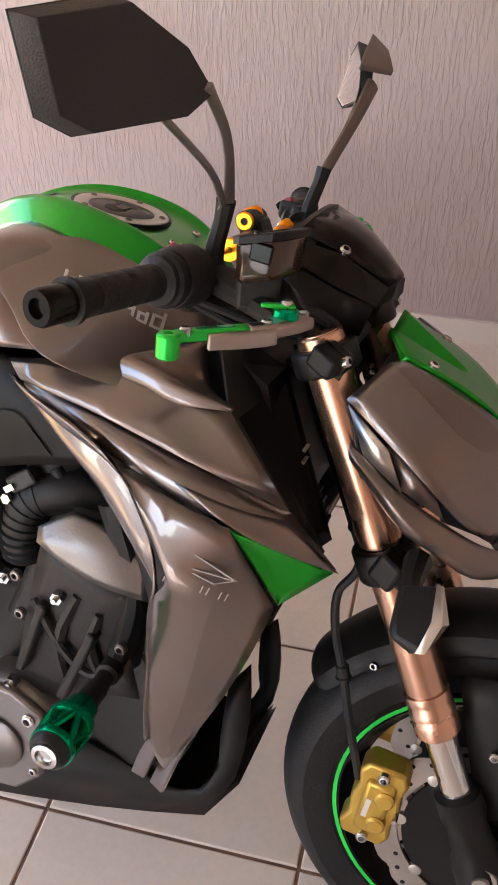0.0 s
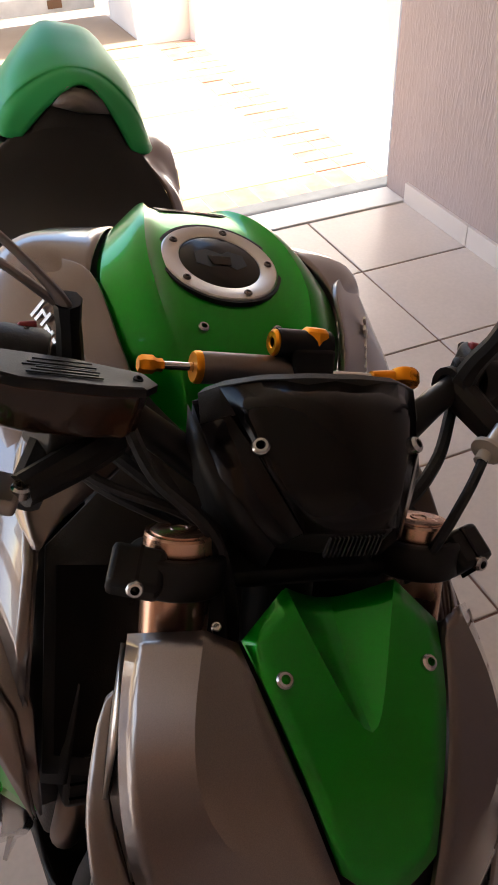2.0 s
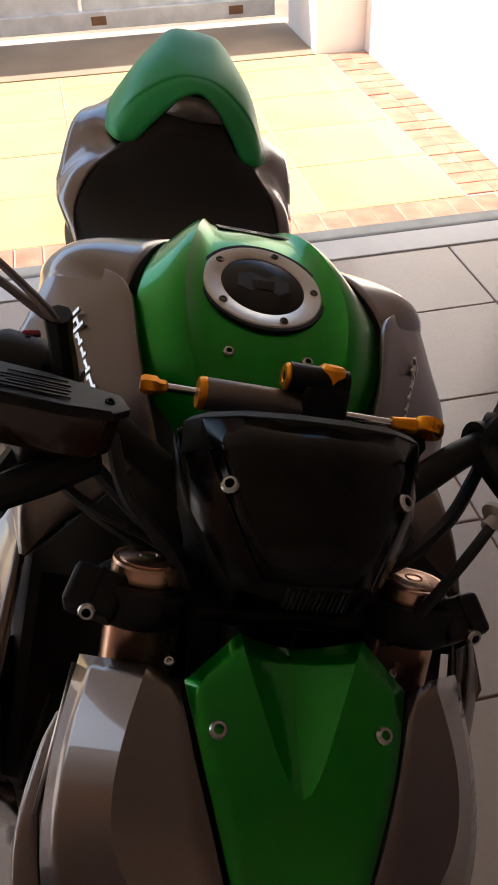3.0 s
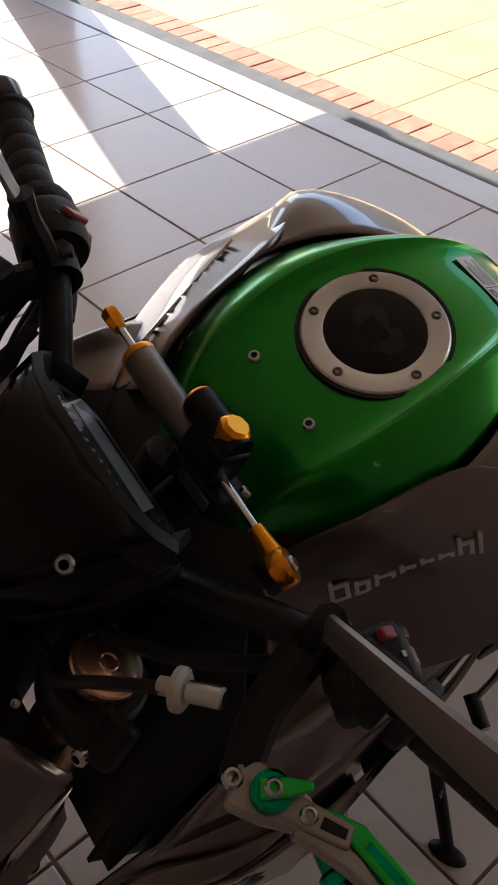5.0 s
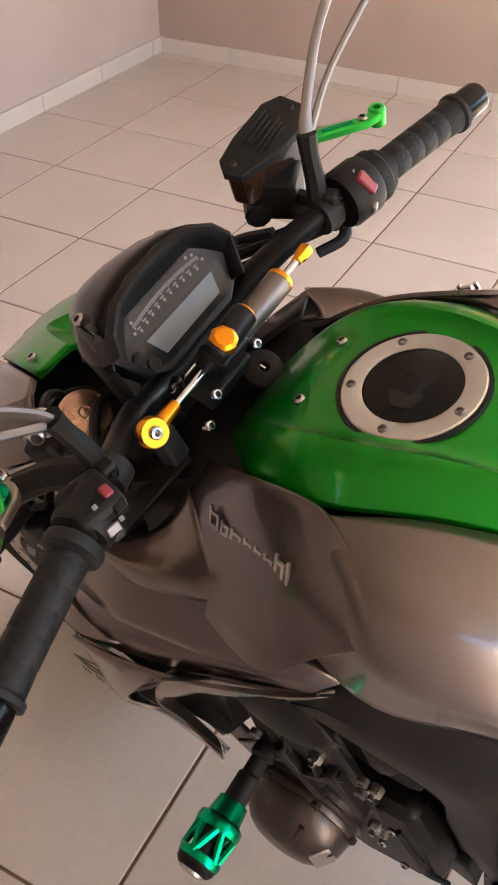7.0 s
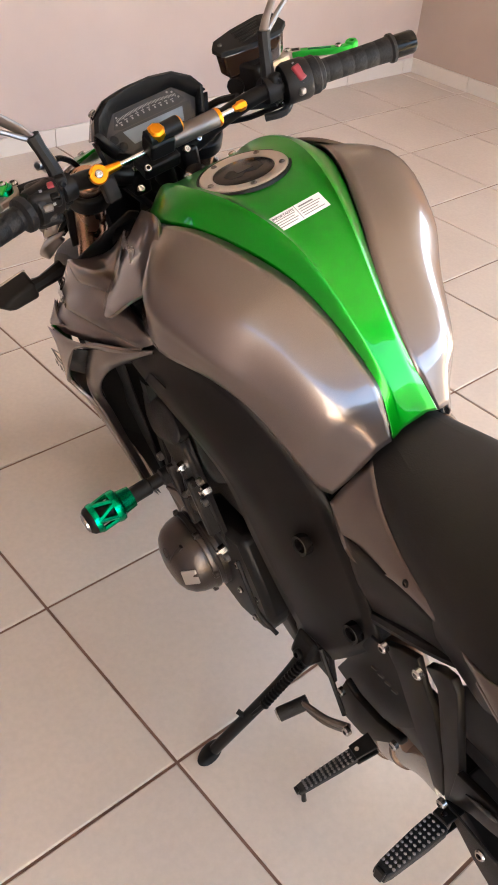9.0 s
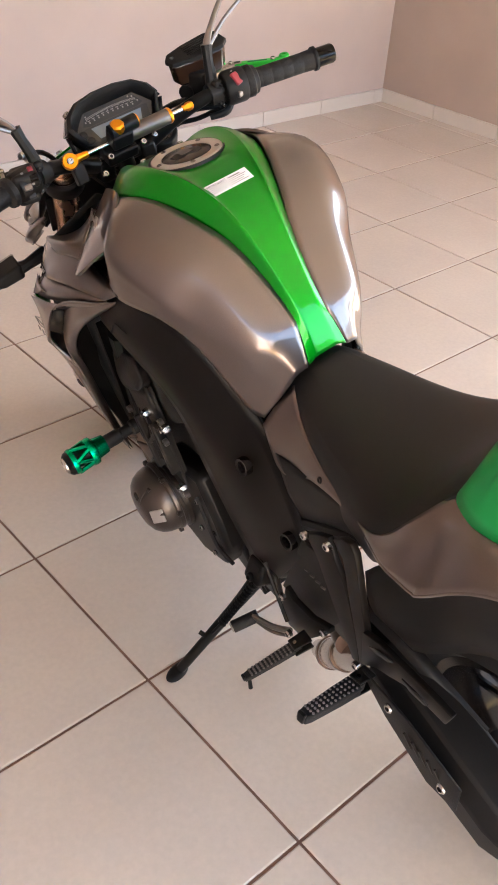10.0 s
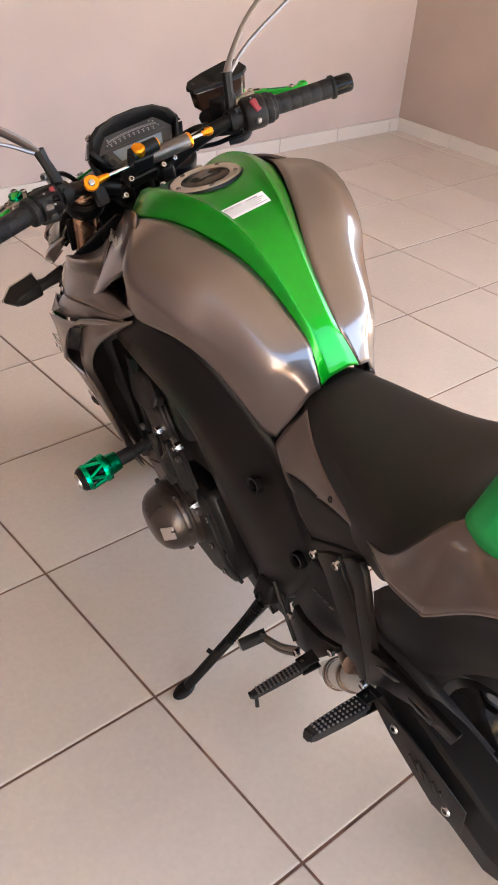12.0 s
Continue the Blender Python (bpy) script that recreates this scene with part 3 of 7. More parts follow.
STRIP = [[(0.224, 0.203, 0.884), (0.268, 0.220, 0.866), (0.326, 0.232, 0.848), (0.385, 0.238, 0.808), (0.415, 0.243, 0.760), (0.428, 0.250, 0.700), (0.418, 0.240, 0.640), (0.416, 0.232, 0.560), (0.412, 0.224, 0.490), (0.412, 0.219, 0.440)],
         [(0.224, 0.203, 0.880), (0.272, 0.219, 0.850), (0.318, 0.234, 0.822), (0.368, 0.241, 0.785), (0.402, 0.246, 0.740), (0.426, 0.243, 0.690), (0.424, 0.233, 0.636), (0.422, 0.225, 0.560), (0.419, 0.217, 0.490), (0.418, 0.212, 0.442)],
         [(0.226, 0.200, 0.876), (0.262, 0.208, 0.850), (0.302, 0.220, 0.820), (0.352, 0.230, 0.778), (0.392, 0.236, 0.730), (0.422, 0.234, 0.680), (0.432, 0.224, 0.632), (0.430, 0.216, 0.560), (0.427, 0.208, 0.490), (0.426, 0.204, 0.446)]]
GREEN_V = [(0.512, 0.250, 0.782), (0.568, 0.220, 0.752), (0.618, 0.197, 0.731), (0.564, 0.216, 0.684), (0.537, 0.233, 0.734), (0.560, 0.216, 0.738)]
GREEN_F = [(0, 1, 5), (1, 2, 5), (2, 3, 5), (5, 3, 4), (0, 5, 4)]
for s in (1, -1):
    wing = grp("radiator_shroud", "angular taupe radiator shroud with a green insert")
    part("upper_wing", poly(UP_V, UP_F, [(5, 7), (7, 4)], flip=s), SILVER, wing, sub=2, solid=0.005)
    part("main_wing", poly(MAIN_V, MAIN_F, [(13, 12), (12, 5), (5, 15), (15, 11), (11, 18), (14, 11), (14, 6), (4, 6)], flip=s), SILVER, wing, sub=2, solid=0.005)
    part("inner_strip", sheet(STRIP, 5, 5, s), SILVER, wing, "taupe inner strip of the wing", smooth=50, solid=0.004)
    for q in (((0.345, 0.240, 0.848), (0.388, 0.252, 0.820), (0.380, 0.236, 0.812), (0.338, 0.231, 0.838)), ((0.398, 0.256, 0.812), (0.440, 0.264, 0.748), (0.428, 0.246, 0.735), (0.390, 0.238, 0.802))):
        part("wing_vent", poly(q, [(0, 1, 2, 3)], flip=s), BLACK, wing, "black vent behind the wing's fold", solid=0.003)
    part("nose_edge", poly([(0.445, 0.246, 0.822), (0.512, 0.238, 0.800), (0.563, 0.214, 0.790), (0.624, 0.200, 0.733), (0.570, 0.229, 0.757), (0.512, 0.255, 0.786)],
                           [(0, 1, 5), (1, 2, 4, 5), (2, 3, 4)], flip=s), SILVER, wing, sub=2, solid=0.004)
    part("insert", poly(GREEN_V, GREEN_F, [(0, 5), (5, 3)], flip=s), GREEN, wing, "glossy green insert", sub=2, solid=0.004)
    part("gap_plate", poly([(0.24, 0.208, 0.888), (0.345, 0.222, 0.868), (0.452, 0.226, 0.838), (0.563, 0.199, 0.792), (0.25, 0.214, 0.868), (0.36, 0.236, 0.833), (0.445, 0.248, 0.807), (0.512, 0.246, 0.787), (0.62, 0.195, 0.734)],
                           [(0, 1, 5, 4), (1, 2, 6, 5), (2, 3, 7, 6), (3, 8, 7)], flip=s), SILVER, wing, "recessed taupe strip between the wings", solid=0.004)
    # Two added black sheets close the view inwards and stand for the shaded hollow.
    part("inner_backing", poly([(0.24, 0.185, 0.885), (0.40, 0.165, 0.885), (0.55, 0.16, 0.80), (0.60, 0.175, 0.74), (0.50, 0.190, 0.60), (0.43, 0.175, 0.42), (0.40, 0.19, 0.62), (0.36, 0.205, 0.77), (0.26, 0.195, 0.84)],
                        [(0, 1, 7, 8), (1, 2, 3, 7), (3, 4, 6, 7), (4, 5, 6)], flip=s), BLACK, wing, "added black backing sheet inside the wing, for the dark hollow", solid=0.004)
    part("rear_backing", poly([(0.42, 0.09, 0.80), (0.470, 0.222, 0.745), (0.465, 0.214, 0.56), (0.435, 0.185, 0.42), (0.40, 0.07, 0.40), (0.40, 0.06, 0.70)], [(0, 1, 2, 5), (2, 3, 4, 5)], flip=s), FRAME, wing, "added black backing sheet behind the wing, for the dark hollow", solid=0.003)
    part("lower_vane", poly([(0.558, 0.214, 0.678), (0.517, 0.197, 0.545), (0.448, 0.186, 0.395), (0.440, 0.160, 0.385), (0.500, 0.160, 0.500), (0.545, 0.178, 0.650)],
                            [(0, 1, 4, 5), (1, 2, 3, 4)], flip=s), SILVER, wing, "taupe inner vane under the wing", sub=1, solid=0.004)
    part("fin", sheet([[(0.490, 0.176, 0.490), (0.455, 0.172, 0.405), (0.424, 0.166, 0.307)], [(0.470, 0.160, 0.480), (0.432, 0.156, 0.398), (0.400, 0.152, 0.305)]], 4, 3, s), SILVER, wing, "taupe fin under the wing", smooth=50, solid=0.006, bevel=0.001)
    part("fin", sheet([[(0.425, 0.178, 0.400), (0.409, 0.170, 0.362), (0.396, 0.165, 0.322)], [(0.400, 0.164, 0.395), (0.384, 0.158, 0.356), (0.372, 0.154, 0.316)]], 4, 3, s), SILVER, wing, "taupe fin under the wing", smooth=50, solid=0.006, bevel=0.001)
    # model mark: a slashed emblem and four bars under it, as plain shapes
    mc = Vector((0.490, 0.2622 * s, 0.727))
    d = Vector((1, -0.06 * s, -0.10)).normalized()
    n = Vector((0.06, s, 0.12))
    n = (n - d * n.dot(d)).normalized()
    up = n.cross(d)
    if up.z < 0:
        up = -up
    m = Matrix.Translation(mc) @ Matrix((d, up, n)).transposed().to_4x4() @ Matrix.Diagonal((1.25, 1.25, 1.0, 1.0))
    bm = bmesh.new()
    for q in ([(-0.018, 0.0195), (-0.017, 0.0205), (0.030, 0.0055), (0.028, 0.0048)], [(0.030, 0.0055), (0.028, 0.0045), (-0.027, 0.0035), (-0.028, 0.0045)],
              [(-0.028, 0.0045), (-0.027, 0.0035), (0.010, -0.004), (0.012, -0.0032)], [(0.010, -0.004), (0.012, -0.0032), (0.030, 0.0055), (0.028, 0.0055)]):
        prism(q, m, 0.0015, bm, -0.001)
    for k in range(4):
        for w in (0.0, 0.0055):
            x = -0.034 + k * 0.017 + w
            prism([(x, -0.016), (x + 0.0011, -0.016), (x + 0.0028, -0.009), (x + 0.0017, -0.009)], m, 0.0010, bm, -0.001)
    part("emblem", bm, CASE, wing, "thin silver emblem strokes")

# radiator between the wings
rad = grp("radiator", "black radiator behind the fork")
rm = frame_to((0.50, 0, 0.62), (0.50 + 0.42, 0, 0.62 + 0.16))
part("core", prism([(-0.150, -0.03), (0.150, -0.03), (0.150, 0.20), (-0.150, 0.20)], rm, 0.035), BLACK, rad, bevel=0.006)
for k in range(14):
    part("fin", prism([(-0.145, -0.02 + k * 0.0158), (0.145, -0.02 + k * 0.0158), (0.145, -0.0165 + k * 0.0158), (-0.145, -0.0165 + k * 0.0158)], rm, 0.004, None, 0.035), FRAME, rad)
for s in (1, -1):
    part("inner_panel", poly([(0.430, 0.100, 0.960), (0.480, 0.186, 0.892), (0.590, 0.190, 0.745), (0.585, 0.055, 0.690), (0.500, 0.045, 0.900)], [(0, 1, 2, 3, 4)], flip=s), BLACK, rad, "flat black radiator side plate", solid=0.004)
    bolt("plate_bolt", (0.575, 0.150 * s, 0.745), (0.8, 0.3 * s, 0.6), 0.006, rad, FRAME)
    for k in range(2):
        part("wire_clip", boxed((0.545, -0.086, 0.820 - 0.016 * k), (0.004, 0.020, 0.003), (0, 10, 0)), WHITEP, rad) if s < 0 else None
part("head_shell", poly([(0.36, 0.10, 0.98), (0.36, -0.10, 0.98), (0.50, 0.12, 0.90), (0.50, -0.12, 0.90), (0.54, 0.10, 0.72), (0.54, -0.10, 0.72), (0.30, 0.13, 0.86), (0.30, -0.13, 0.86)],
                         [(0, 1, 3, 2), (2, 3, 5, 4), (0, 2, 4, 6), (1, 7, 5, 3)]), BLACK, rad, solid=0.004)

# ---------------- front wheel, fork, brakes ----------------
FW, RW = Vector((0.850, 0, 0.301)), Vector((-0.585, 0, 0.315))


def wheel(name, c, r_out, width, r_rim, label, spokes):
    w = grp(name, label)
    m = Matrix.Translation(c) @ Matrix.Rotation(radians(90), 4, 'X')
    hw = width / 2
    prof = [(r_rim - 0.004, -hw * 0.72), (r_rim + 0.012, -hw * 0.86)]
    for a in np.linspace(-78, 78, 15):
        prof.append((r_out - hw * 0.92 + hw * 0.92 * math.cos(radians(a)), hw * math.sin(radians(a)) / math.sin(radians(78))))
    prof += [(r_rim + 0.012, hw * 0.86), (r_rim - 0.004, hw * 0.72)]
    part("tyre", lathe(prof, m, 72), RUBBER, w, "black road tyre with shallow grooves")
    part("rim", lathe([(r_rim + 0.004, -hw * 0.80), (r_rim - 0.012, -hw * 0.80), (r_rim - 0.020, -hw * 0.60), (r_rim - 0.034, -hw * 0.35), (r_rim - 0.034, hw * 0.35),
                             (r_rim - 0.020, hw * 0.60), (r_rim - 0.012, hw * 0.80), (r_rim + 0.004, hw * 0.80)], m, 72, close=True), GLOSS, w, "gloss black cast rim")
    for s in (1, -1) if c.x > 0 else ():
        part("rim_stripe", lathe([(r_rim - 0.0085, s * hw * 0.81), (r_rim - 0.003, s * hw * 0.815), (r_rim - 0.003, s * hw * 0.835), (r_rim - 0.0085, s * hw * 0.83)], m, 72, close=True), STRIPE, w, "bright green rim tape")
    part("hub", lathe([(0.0, -hw * 0.9), (0.035, -hw * 0.9), (0.035, -0.02), (0.045, 0), (0.035, 0.02), (0.035, hw * 0.9), (0, hw * 0.9)], m, 24), GLOSS, w)
    for k in range(spokes):
        a = 2 * math.pi * k / spokes
        d = Vector((math.cos(a), 0, math.sin(a)))
        t = Vector((-math.sin(a), 0, math.cos(a)))
        for f in (-1, 1):
            part("spoke", tube([c + d * 0.03 + t * 0.01 * f, c + d * (r_rim * 0.6) + t * 0.022 * f, c + d * (r_rim - 0.022) + t * 0.040 * f], [0.013, 0.010, 0.010], 8, 4, squash=0.8), GLOSS, w)
    return w


wheel("front_wheel", FW, 0.300, 0.120, 0.218, "black front wheel with a green rim stripe", 3)
wheel("rear_wheel", RW, 0.314, 0.185, 0.218, "black rear wheel with a wide tyre", 3)


def fork_x(z):
    return 0.5612 + (0.936 - z) * 0.446


def fork_p(z, y):
    return Vector((fork_x(z), y, z))


for s in (1, -1):
    y = 0.105 * s
    leg = grp("fork_leg", "inverted fork leg with a copper anodised outer tube")
    m = frame_to(fork_p(0.966, y), fork_p(0.30, y))
    L = lambda z: (0.966 - z) / math.cos(math.atan(0.446))
    prof = [(0, 0), (0.0255, 0), (0.0265, 0.002), (0.0265, L(0.548))]
    for z0, z1 in ((0.548, 0.536), (0.524, 0.518), (0.510, 0.494)):
        prof += [(0.0290, L(z0) + 0.0004), (0.0294, L(z0) + 0.0015), (0.0294, L(z1)), (0.0266, L(z1) + 0.0006)]
    part("outer_tube", lathe(prof + [(0.0266, L(0.490)), (0.021, L(0.489))], m, 32), COPPER, leg, "copper anodised outer tube", smooth=20)
    part("inner_tube", lathe([(0.0205, L(0.50)), (0.0205, L(0.37))], m, 28), CHROME, leg, "chromed inner tube")
    part("fork_cap", lathe([(0, -0.0018), (0.019, -0.0018), (0.0215, -0.001), (0.022, 0.002)], m, 28), COPPER, leg, "copper fork cap nut")
    part("adjuster", lathe([(0.0045, -0.0012), (0.0065, -0.0026), (0.0085, -0.0012)], m, 20), COPPER, leg)
    fm = frame_to(fork_p(0.405, y), fork_p(0.29, y))
    part("axle_foot", lathe([(0.021, -0.004), (0.030, 0.0), (0.031, 0.03), (0.026, 0.05), (0.030, 0.09), (0.036, 0.105), (0.036, 0.150), (0.02, 0.160), (0, 0.16)], fm, 24), FRAME, leg, "black cast fork foot")
    part("axle_nut", lathe([(0, 0.02), (0.010, 0.02), (0.012, 0.012), (0.020, 0.012), (0.022, 0.0), (0.022, -0.03)], frame_to((FW.x, y + 0.018 * s, FW.z), (FW.x, y + s, FW.z)), 20), ALU, leg, "hollow silver axle end")

# triple clamps
for z, nm, w in ((0.940, "upper_clamp", 0.028), (0.712, "lower_clamp", 0.040)):
    cl = grp(nm, "black cast fork clamp")
    for s in (1, -1):
        mm = frame_to(fork_p(z + w / 2, 0.105 * s), fork_p(z - w / 2, 0.105 * s))
        part("ring", lathe([(0.0270, 0), (0.036, 0), (0.038, 0.004), (0.038, w - 0.002), (0.036, w + 0.002), (0.0270, w + 0.002)], mm, 28, close=True), FRAME, cl, bevel=0.002)
        c = fork_p(z, 0.105 * s) + Vector((0.012, 0.036 * s, 0.010))
        part("clamp_lug", boxed(c, (0.034, 0.040, w * 0.95), (0, 24, 20 * s)), FRAME, cl, bevel=0.005)
        part("lug_slit", boxed(c + Vector((0.003, 0.0, 0.0)), (0.036, 0.0025, w * 0.98), (0, 24, 20 * s)), GLOSS, cl)
        bolt("clamp_bolt", c + Vector((0.019, 0.006 * s, 0.003)), (0.9, 0.2 * s, 0.4), 0.0065, cl)
    part("bridge", boxed(fork_p(z, 0) + Vector((-0.02, 0, 0.004)), (0.075, 0.15, w * 0.75), (0, 24, 0)), FRAME, cl, bevel=0.008)
part("steering_stem", lathe([(0.03, -0.30), (0.03, 0.0), (0.018, 0.003), (0.018, 0.014), (0, 0.014)], frame_to((0.52, 0, 0.93), (0.52 - 0.0446, 0, 1.03)), 20), FRAME, bike)

# brake discs and calipers
for s in (1, -1):
    dsc = grp("brake_disc", "petal-edged drilled brake disc")
    m = Matrix.Translation(FW + Vector((0, 0.072 * s, 0))) @ Matrix.Rotation(radians(90), 4, 'X')
    bm = bmesh.new()
    inner, outer = [], []
    N = 120
    for k in range(N):
        a = 2 * math.pi * k / N
        ro = 0.155 - 0.007 * max(0, math.sin(a * 12)) ** 2
        outer.append((ro * math.cos(a), ro * math.sin(a)))
        inner.append((0.118 * math.cos(a), 0.118 * math.sin(a)))
    for z0, z1 in ((-0.0025, 0.0025),):
        vo0 = [bm.verts.new(m @ Vector((x, y, z0))) for x, y in outer]
        vo1 = [bm.verts.new(m @ Vector((x, y, z1))) for x, y in outer]
        vi0 = [bm.verts.new(m @ Vector((x, y, z0))) for x, y in inner]
        vi1 = [bm.verts.new(m @ Vector((x, y, z1))) for x, y in inner]
        for k in range(N):
            j = (k + 1) % N
            for q in ((vo0[k], vo0[j], vo1[j], vo1[k]), (vi0[k], vi1[k], vi1[j], vi0[j]), (vo1[k], vo1[j], vi1[j], vi1[k]), (vo0[k], vi0[k], vi0[j], vo0[j])):
                bm.faces.new(q)
    part("ring", bm, DISC, dsc, "brushed steel petal ring")
    bm = bmesh.new()
    for k in range(36):
        a = 2 * math.pi * k / 36
        r = (0.128, 0.137, 0.146)[k % 3]
        lathe([(0, -0.0029), (0.0036, -0.0029), (0.0036, 0.0029), (0, 0.0029)], m @ Matrix.Translation((r * math.cos(a), r * math.sin(a), 0)), 8, bm)
    tagged(part("drilling", bm, BLACK, dsc), "dark drilled holes", "", "", "stuff")
    part("carrier", lathe([(0.040, -0.003), (0.112, -0.0025), (0.112, 0.0025), (0.040, 0.003)], m, 40, close=True), FRAME, dsc)
    for k in range(8):
        a = 2 * math.pi * k / 8
        part("button", lathe([(0.009, -0.004), (0.009, 0.004), (0.004, 0.005), (0, 0.005)], m @ Matrix.Translation((0.115 * math.cos(a), 0.115 * math.sin(a), 0)), 14), ALU, dsc)
    cal = grp("brake_caliper", "gold painted radial brake caliper")
    cm2 = Matrix.Translation((0.700, 0.098 * s, 0.352)) @ Matrix.Rotation(radians(8), 4, 'Y') @ Matrix.Scale(0.86, 4) @ SIDE
    out = [(-0.034, -0.075), (0.030, -0.075), (0.040, -0.055), (0.034, -0.030), (0.040, 0.0), (0.034, 0.030), (0.040, 0.055), (0.030, 0.075), (-0.026, 0.075), (-0.038, 0.055), (-0.032, 0.030), (-0.038, 0.0), (-0.032, -0.030), (-0.042, -0.055)]
    part("body", prism(out, cm2, 0.046, None, -0.022), GOLD, cal, bevel=0.005)
    part("bridge", prism([(-0.020, -0.050), (0.020, -0.050), (0.024, 0.050), (-0.022, 0.050)], cm2, 0.066, None, -0.033), GOLD, cal, bevel=0.006)
    for q in ((0.0, -0.062), (0.0, 0.062)):
        p = cm2 @ Vector((q[0], q[1], 0.03 * -s))
        bolt("caliper_bolt", p, (0, s, 0), 0.008, cal)
    for q in ((0.012, -0.026), (0.012, 0.026)):
        p = cm2 @ Vector((q[0], q[1], 0.034 * -s))
        part("piston_cap", lathe([(0, 0.004), (0.010, 0.004), (0.013, 0.001), (0.013, -0.01)], frame_to(p, p + Vector((0, s, 0))), 18), GOLD, cal)
    part("mark", prism([(-0.004, -0.018), (0.004, -0.018), (0.004, 0.018), (-0.004, 0.018)], cm2 @ Matrix.Translation((-0.010, 0, 0)), 0.001, None, 0.0335 if s < 0 else -0.0345), WHITEP, cal, "pale mark strip")
    part("pad_pin", lathe([(0, -0.04), (0.004, -0.04), (0.004, 0.04), (0, 0.04)], cm2 @ Matrix.Translation((0.036, 0, 0)), 10), STEEL, cal)

# front mudguard
guard = grp("front_mudguard", "black plastic front mudguard")
vs, fs = [], []
ANG = np.linspace(147, 20, 15)
for a in ANG:
    r = 0.325
    for w, dr in ((0.070, -0.035), (0.064, -0.008), (0.035, 0.006), (0, 0.010), (-0.035, 0.006), (-0.064, -0.008), (-0.070, -0.035)):
        ww = w * (1.0 if a > 60 else 0.75 + 0.25 * (a - 20) / 40)
        vs.append((FW.x + (r + dr) * math.cos(radians(a)), ww, FW.z + (r + dr) * math.sin(radians(a))))
for i in range(len(ANG) - 1):
    for k in range(6):
        a = i * 7 + k
        fs.append((a, a + 1, a + 8, a + 7))
part("shell", poly(vs, fs, sharp_border=False), BLACK, guard, solid=0.004, sub=1)
for s in (1, -1):
    part("side_plate", poly([(0.772, 0.082, 0.56), (0.83, 0.088, 0.575), (0.90, 0.085, 0.56), (0.905, 0.088, 0.45), (0.880, 0.092, 0.375), (0.835, 0.094, 0.36), (0.805, 0.094, 0.44)],
                            [(0, 1, 6), (1, 2, 3, 6), (3, 4, 5, 6)], flip=s), BLACK, guard, solid=0.006, sub=1)
    bolt("guard_bolt", (0.832, 0.098 * s, 0.468), (0, s, 0), 0.007, guard)
    bolt("guard_bolt", (0.665, 0.068 * s, 0.53), (-0.3, s, 0.2), 0.006, guard)
    words("letters", "ABS", Matrix.Translation((0.868, 0.0995 * s, 0.415)) @ Matrix.Rotation(radians(90), 4, 'X') @ (Matrix.Rotation(radians(-66), 4, 'Z') if s < 0 else Matrix.Rotation(radians(180), 4, 'Y') @ Matrix.Rotation(radians(66), 4, 'Z')), 0.024, ALU, guard, 0.0006, "silver letters")

# ---------------- headlight cowl ----------------
cowl = grp("headlight_cowl", "pointed headlight cowl, taupe cheeks with a green centre")
GC_V = [(0.606, 0.0, 0.938), (0.616, 0.045, 0.970), (0.639, 0.080, 0.946), (0.690, 0.068, 0.930), (0.735, 0.052, 0.902), (0.775, 0.036, 0.868), (0.795, 0.0, 0.847),
        (0.674, 0.022, 0.937), (0.652, 0.0, 0.922), (0.725, 0.0, 0.910)]
GC_F = [(0, 1, 7, 8), (1, 2, 3, 7), (7, 3, 4, 9), (8, 7, 9), (4, 5, 6, 9)]
vs = GC_V + [(x, -y, z) for x, y, z in GC_V]
fs = [f for f in GC_F] + [tuple(i + 10 for i in f) for f in GC_F]
bm = poly(vs, fs, [(1, 7), (7, 9), (11, 17), (17, 19)])
bmesh.ops.remove_doubles(bm, verts=bm.verts[:], dist=1e-5)
ce = bm.edges.layers.float["crease_edge"]
cv = bm.verts.layers.float["crease_vert"]
for v in bm.verts:
    if abs(v.co.y) < 1e-4 and v.co.x not in (0,):
        v[cv] = 0.0
for e in bm.edges:
    if len(e.link_faces) == 2 and all(abs(v.co.y) < 1e-4 for v in e.verts):
        e[ce] = 0.0
part("centre_panel", bm, GREEN, cowl, "glossy green centre panel", sub=2, solid=0.004)
CH_V = [(0.596, 0.147, 0.913), (0.629, 0.105, 0.948), (0.642, 0.084, 0.946), (0.692, 0.071, 0.926), (0.738, 0.055, 0.898), (0.778, 0.039, 0.864), (0.806, 0.024, 0.838),
        (0.672, 0.120, 0.923), (0.711, 0.125, 0.890), (0.747, 0.107, 0.862), (0.790, 0.088, 0.812), (0.800, 0.070, 0.790),
        (0.628, 0.156, 0.892), (0.668, 0.163, 0.864), (0.708, 0.162, 0.832), (0.740, 0.150, 0.796), (0.772, 0.118, 0.768)]
CH_F = [(1, 2, 3, 7), (7, 3, 4, 8), (8, 4, 5, 9), (9, 5, 6), (9, 6, 10), (10, 6, 11), (0, 1, 7, 12), (12, 7, 8, 13), (13, 8, 9, 14), (14, 9, 10, 15), (15, 10, 11, 16)]
FIN = [[(0.606, 0.150, 0.866), (0.626, 0.156, 0.856), (0.671, 0.164, 0.827), (0.718, 0.155, 0.799), (0.761, 0.136, 0.773), (0.795, 0.105, 0.755)],
       [(0.608, 0.158, 0.858), (0.630, 0.168, 0.842), (0.674, 0.178, 0.808), (0.720, 0.172, 0.775), (0.762, 0.152, 0.752), (0.800, 0.112, 0.738)],
       [(0.608, 0.153, 0.848), (0.632, 0.160, 0.826), (0.676, 0.168, 0.785), (0.711, 0.164, 0.766), (0.760, 0.146, 0.735), (0.805, 0.105, 0.728)]]
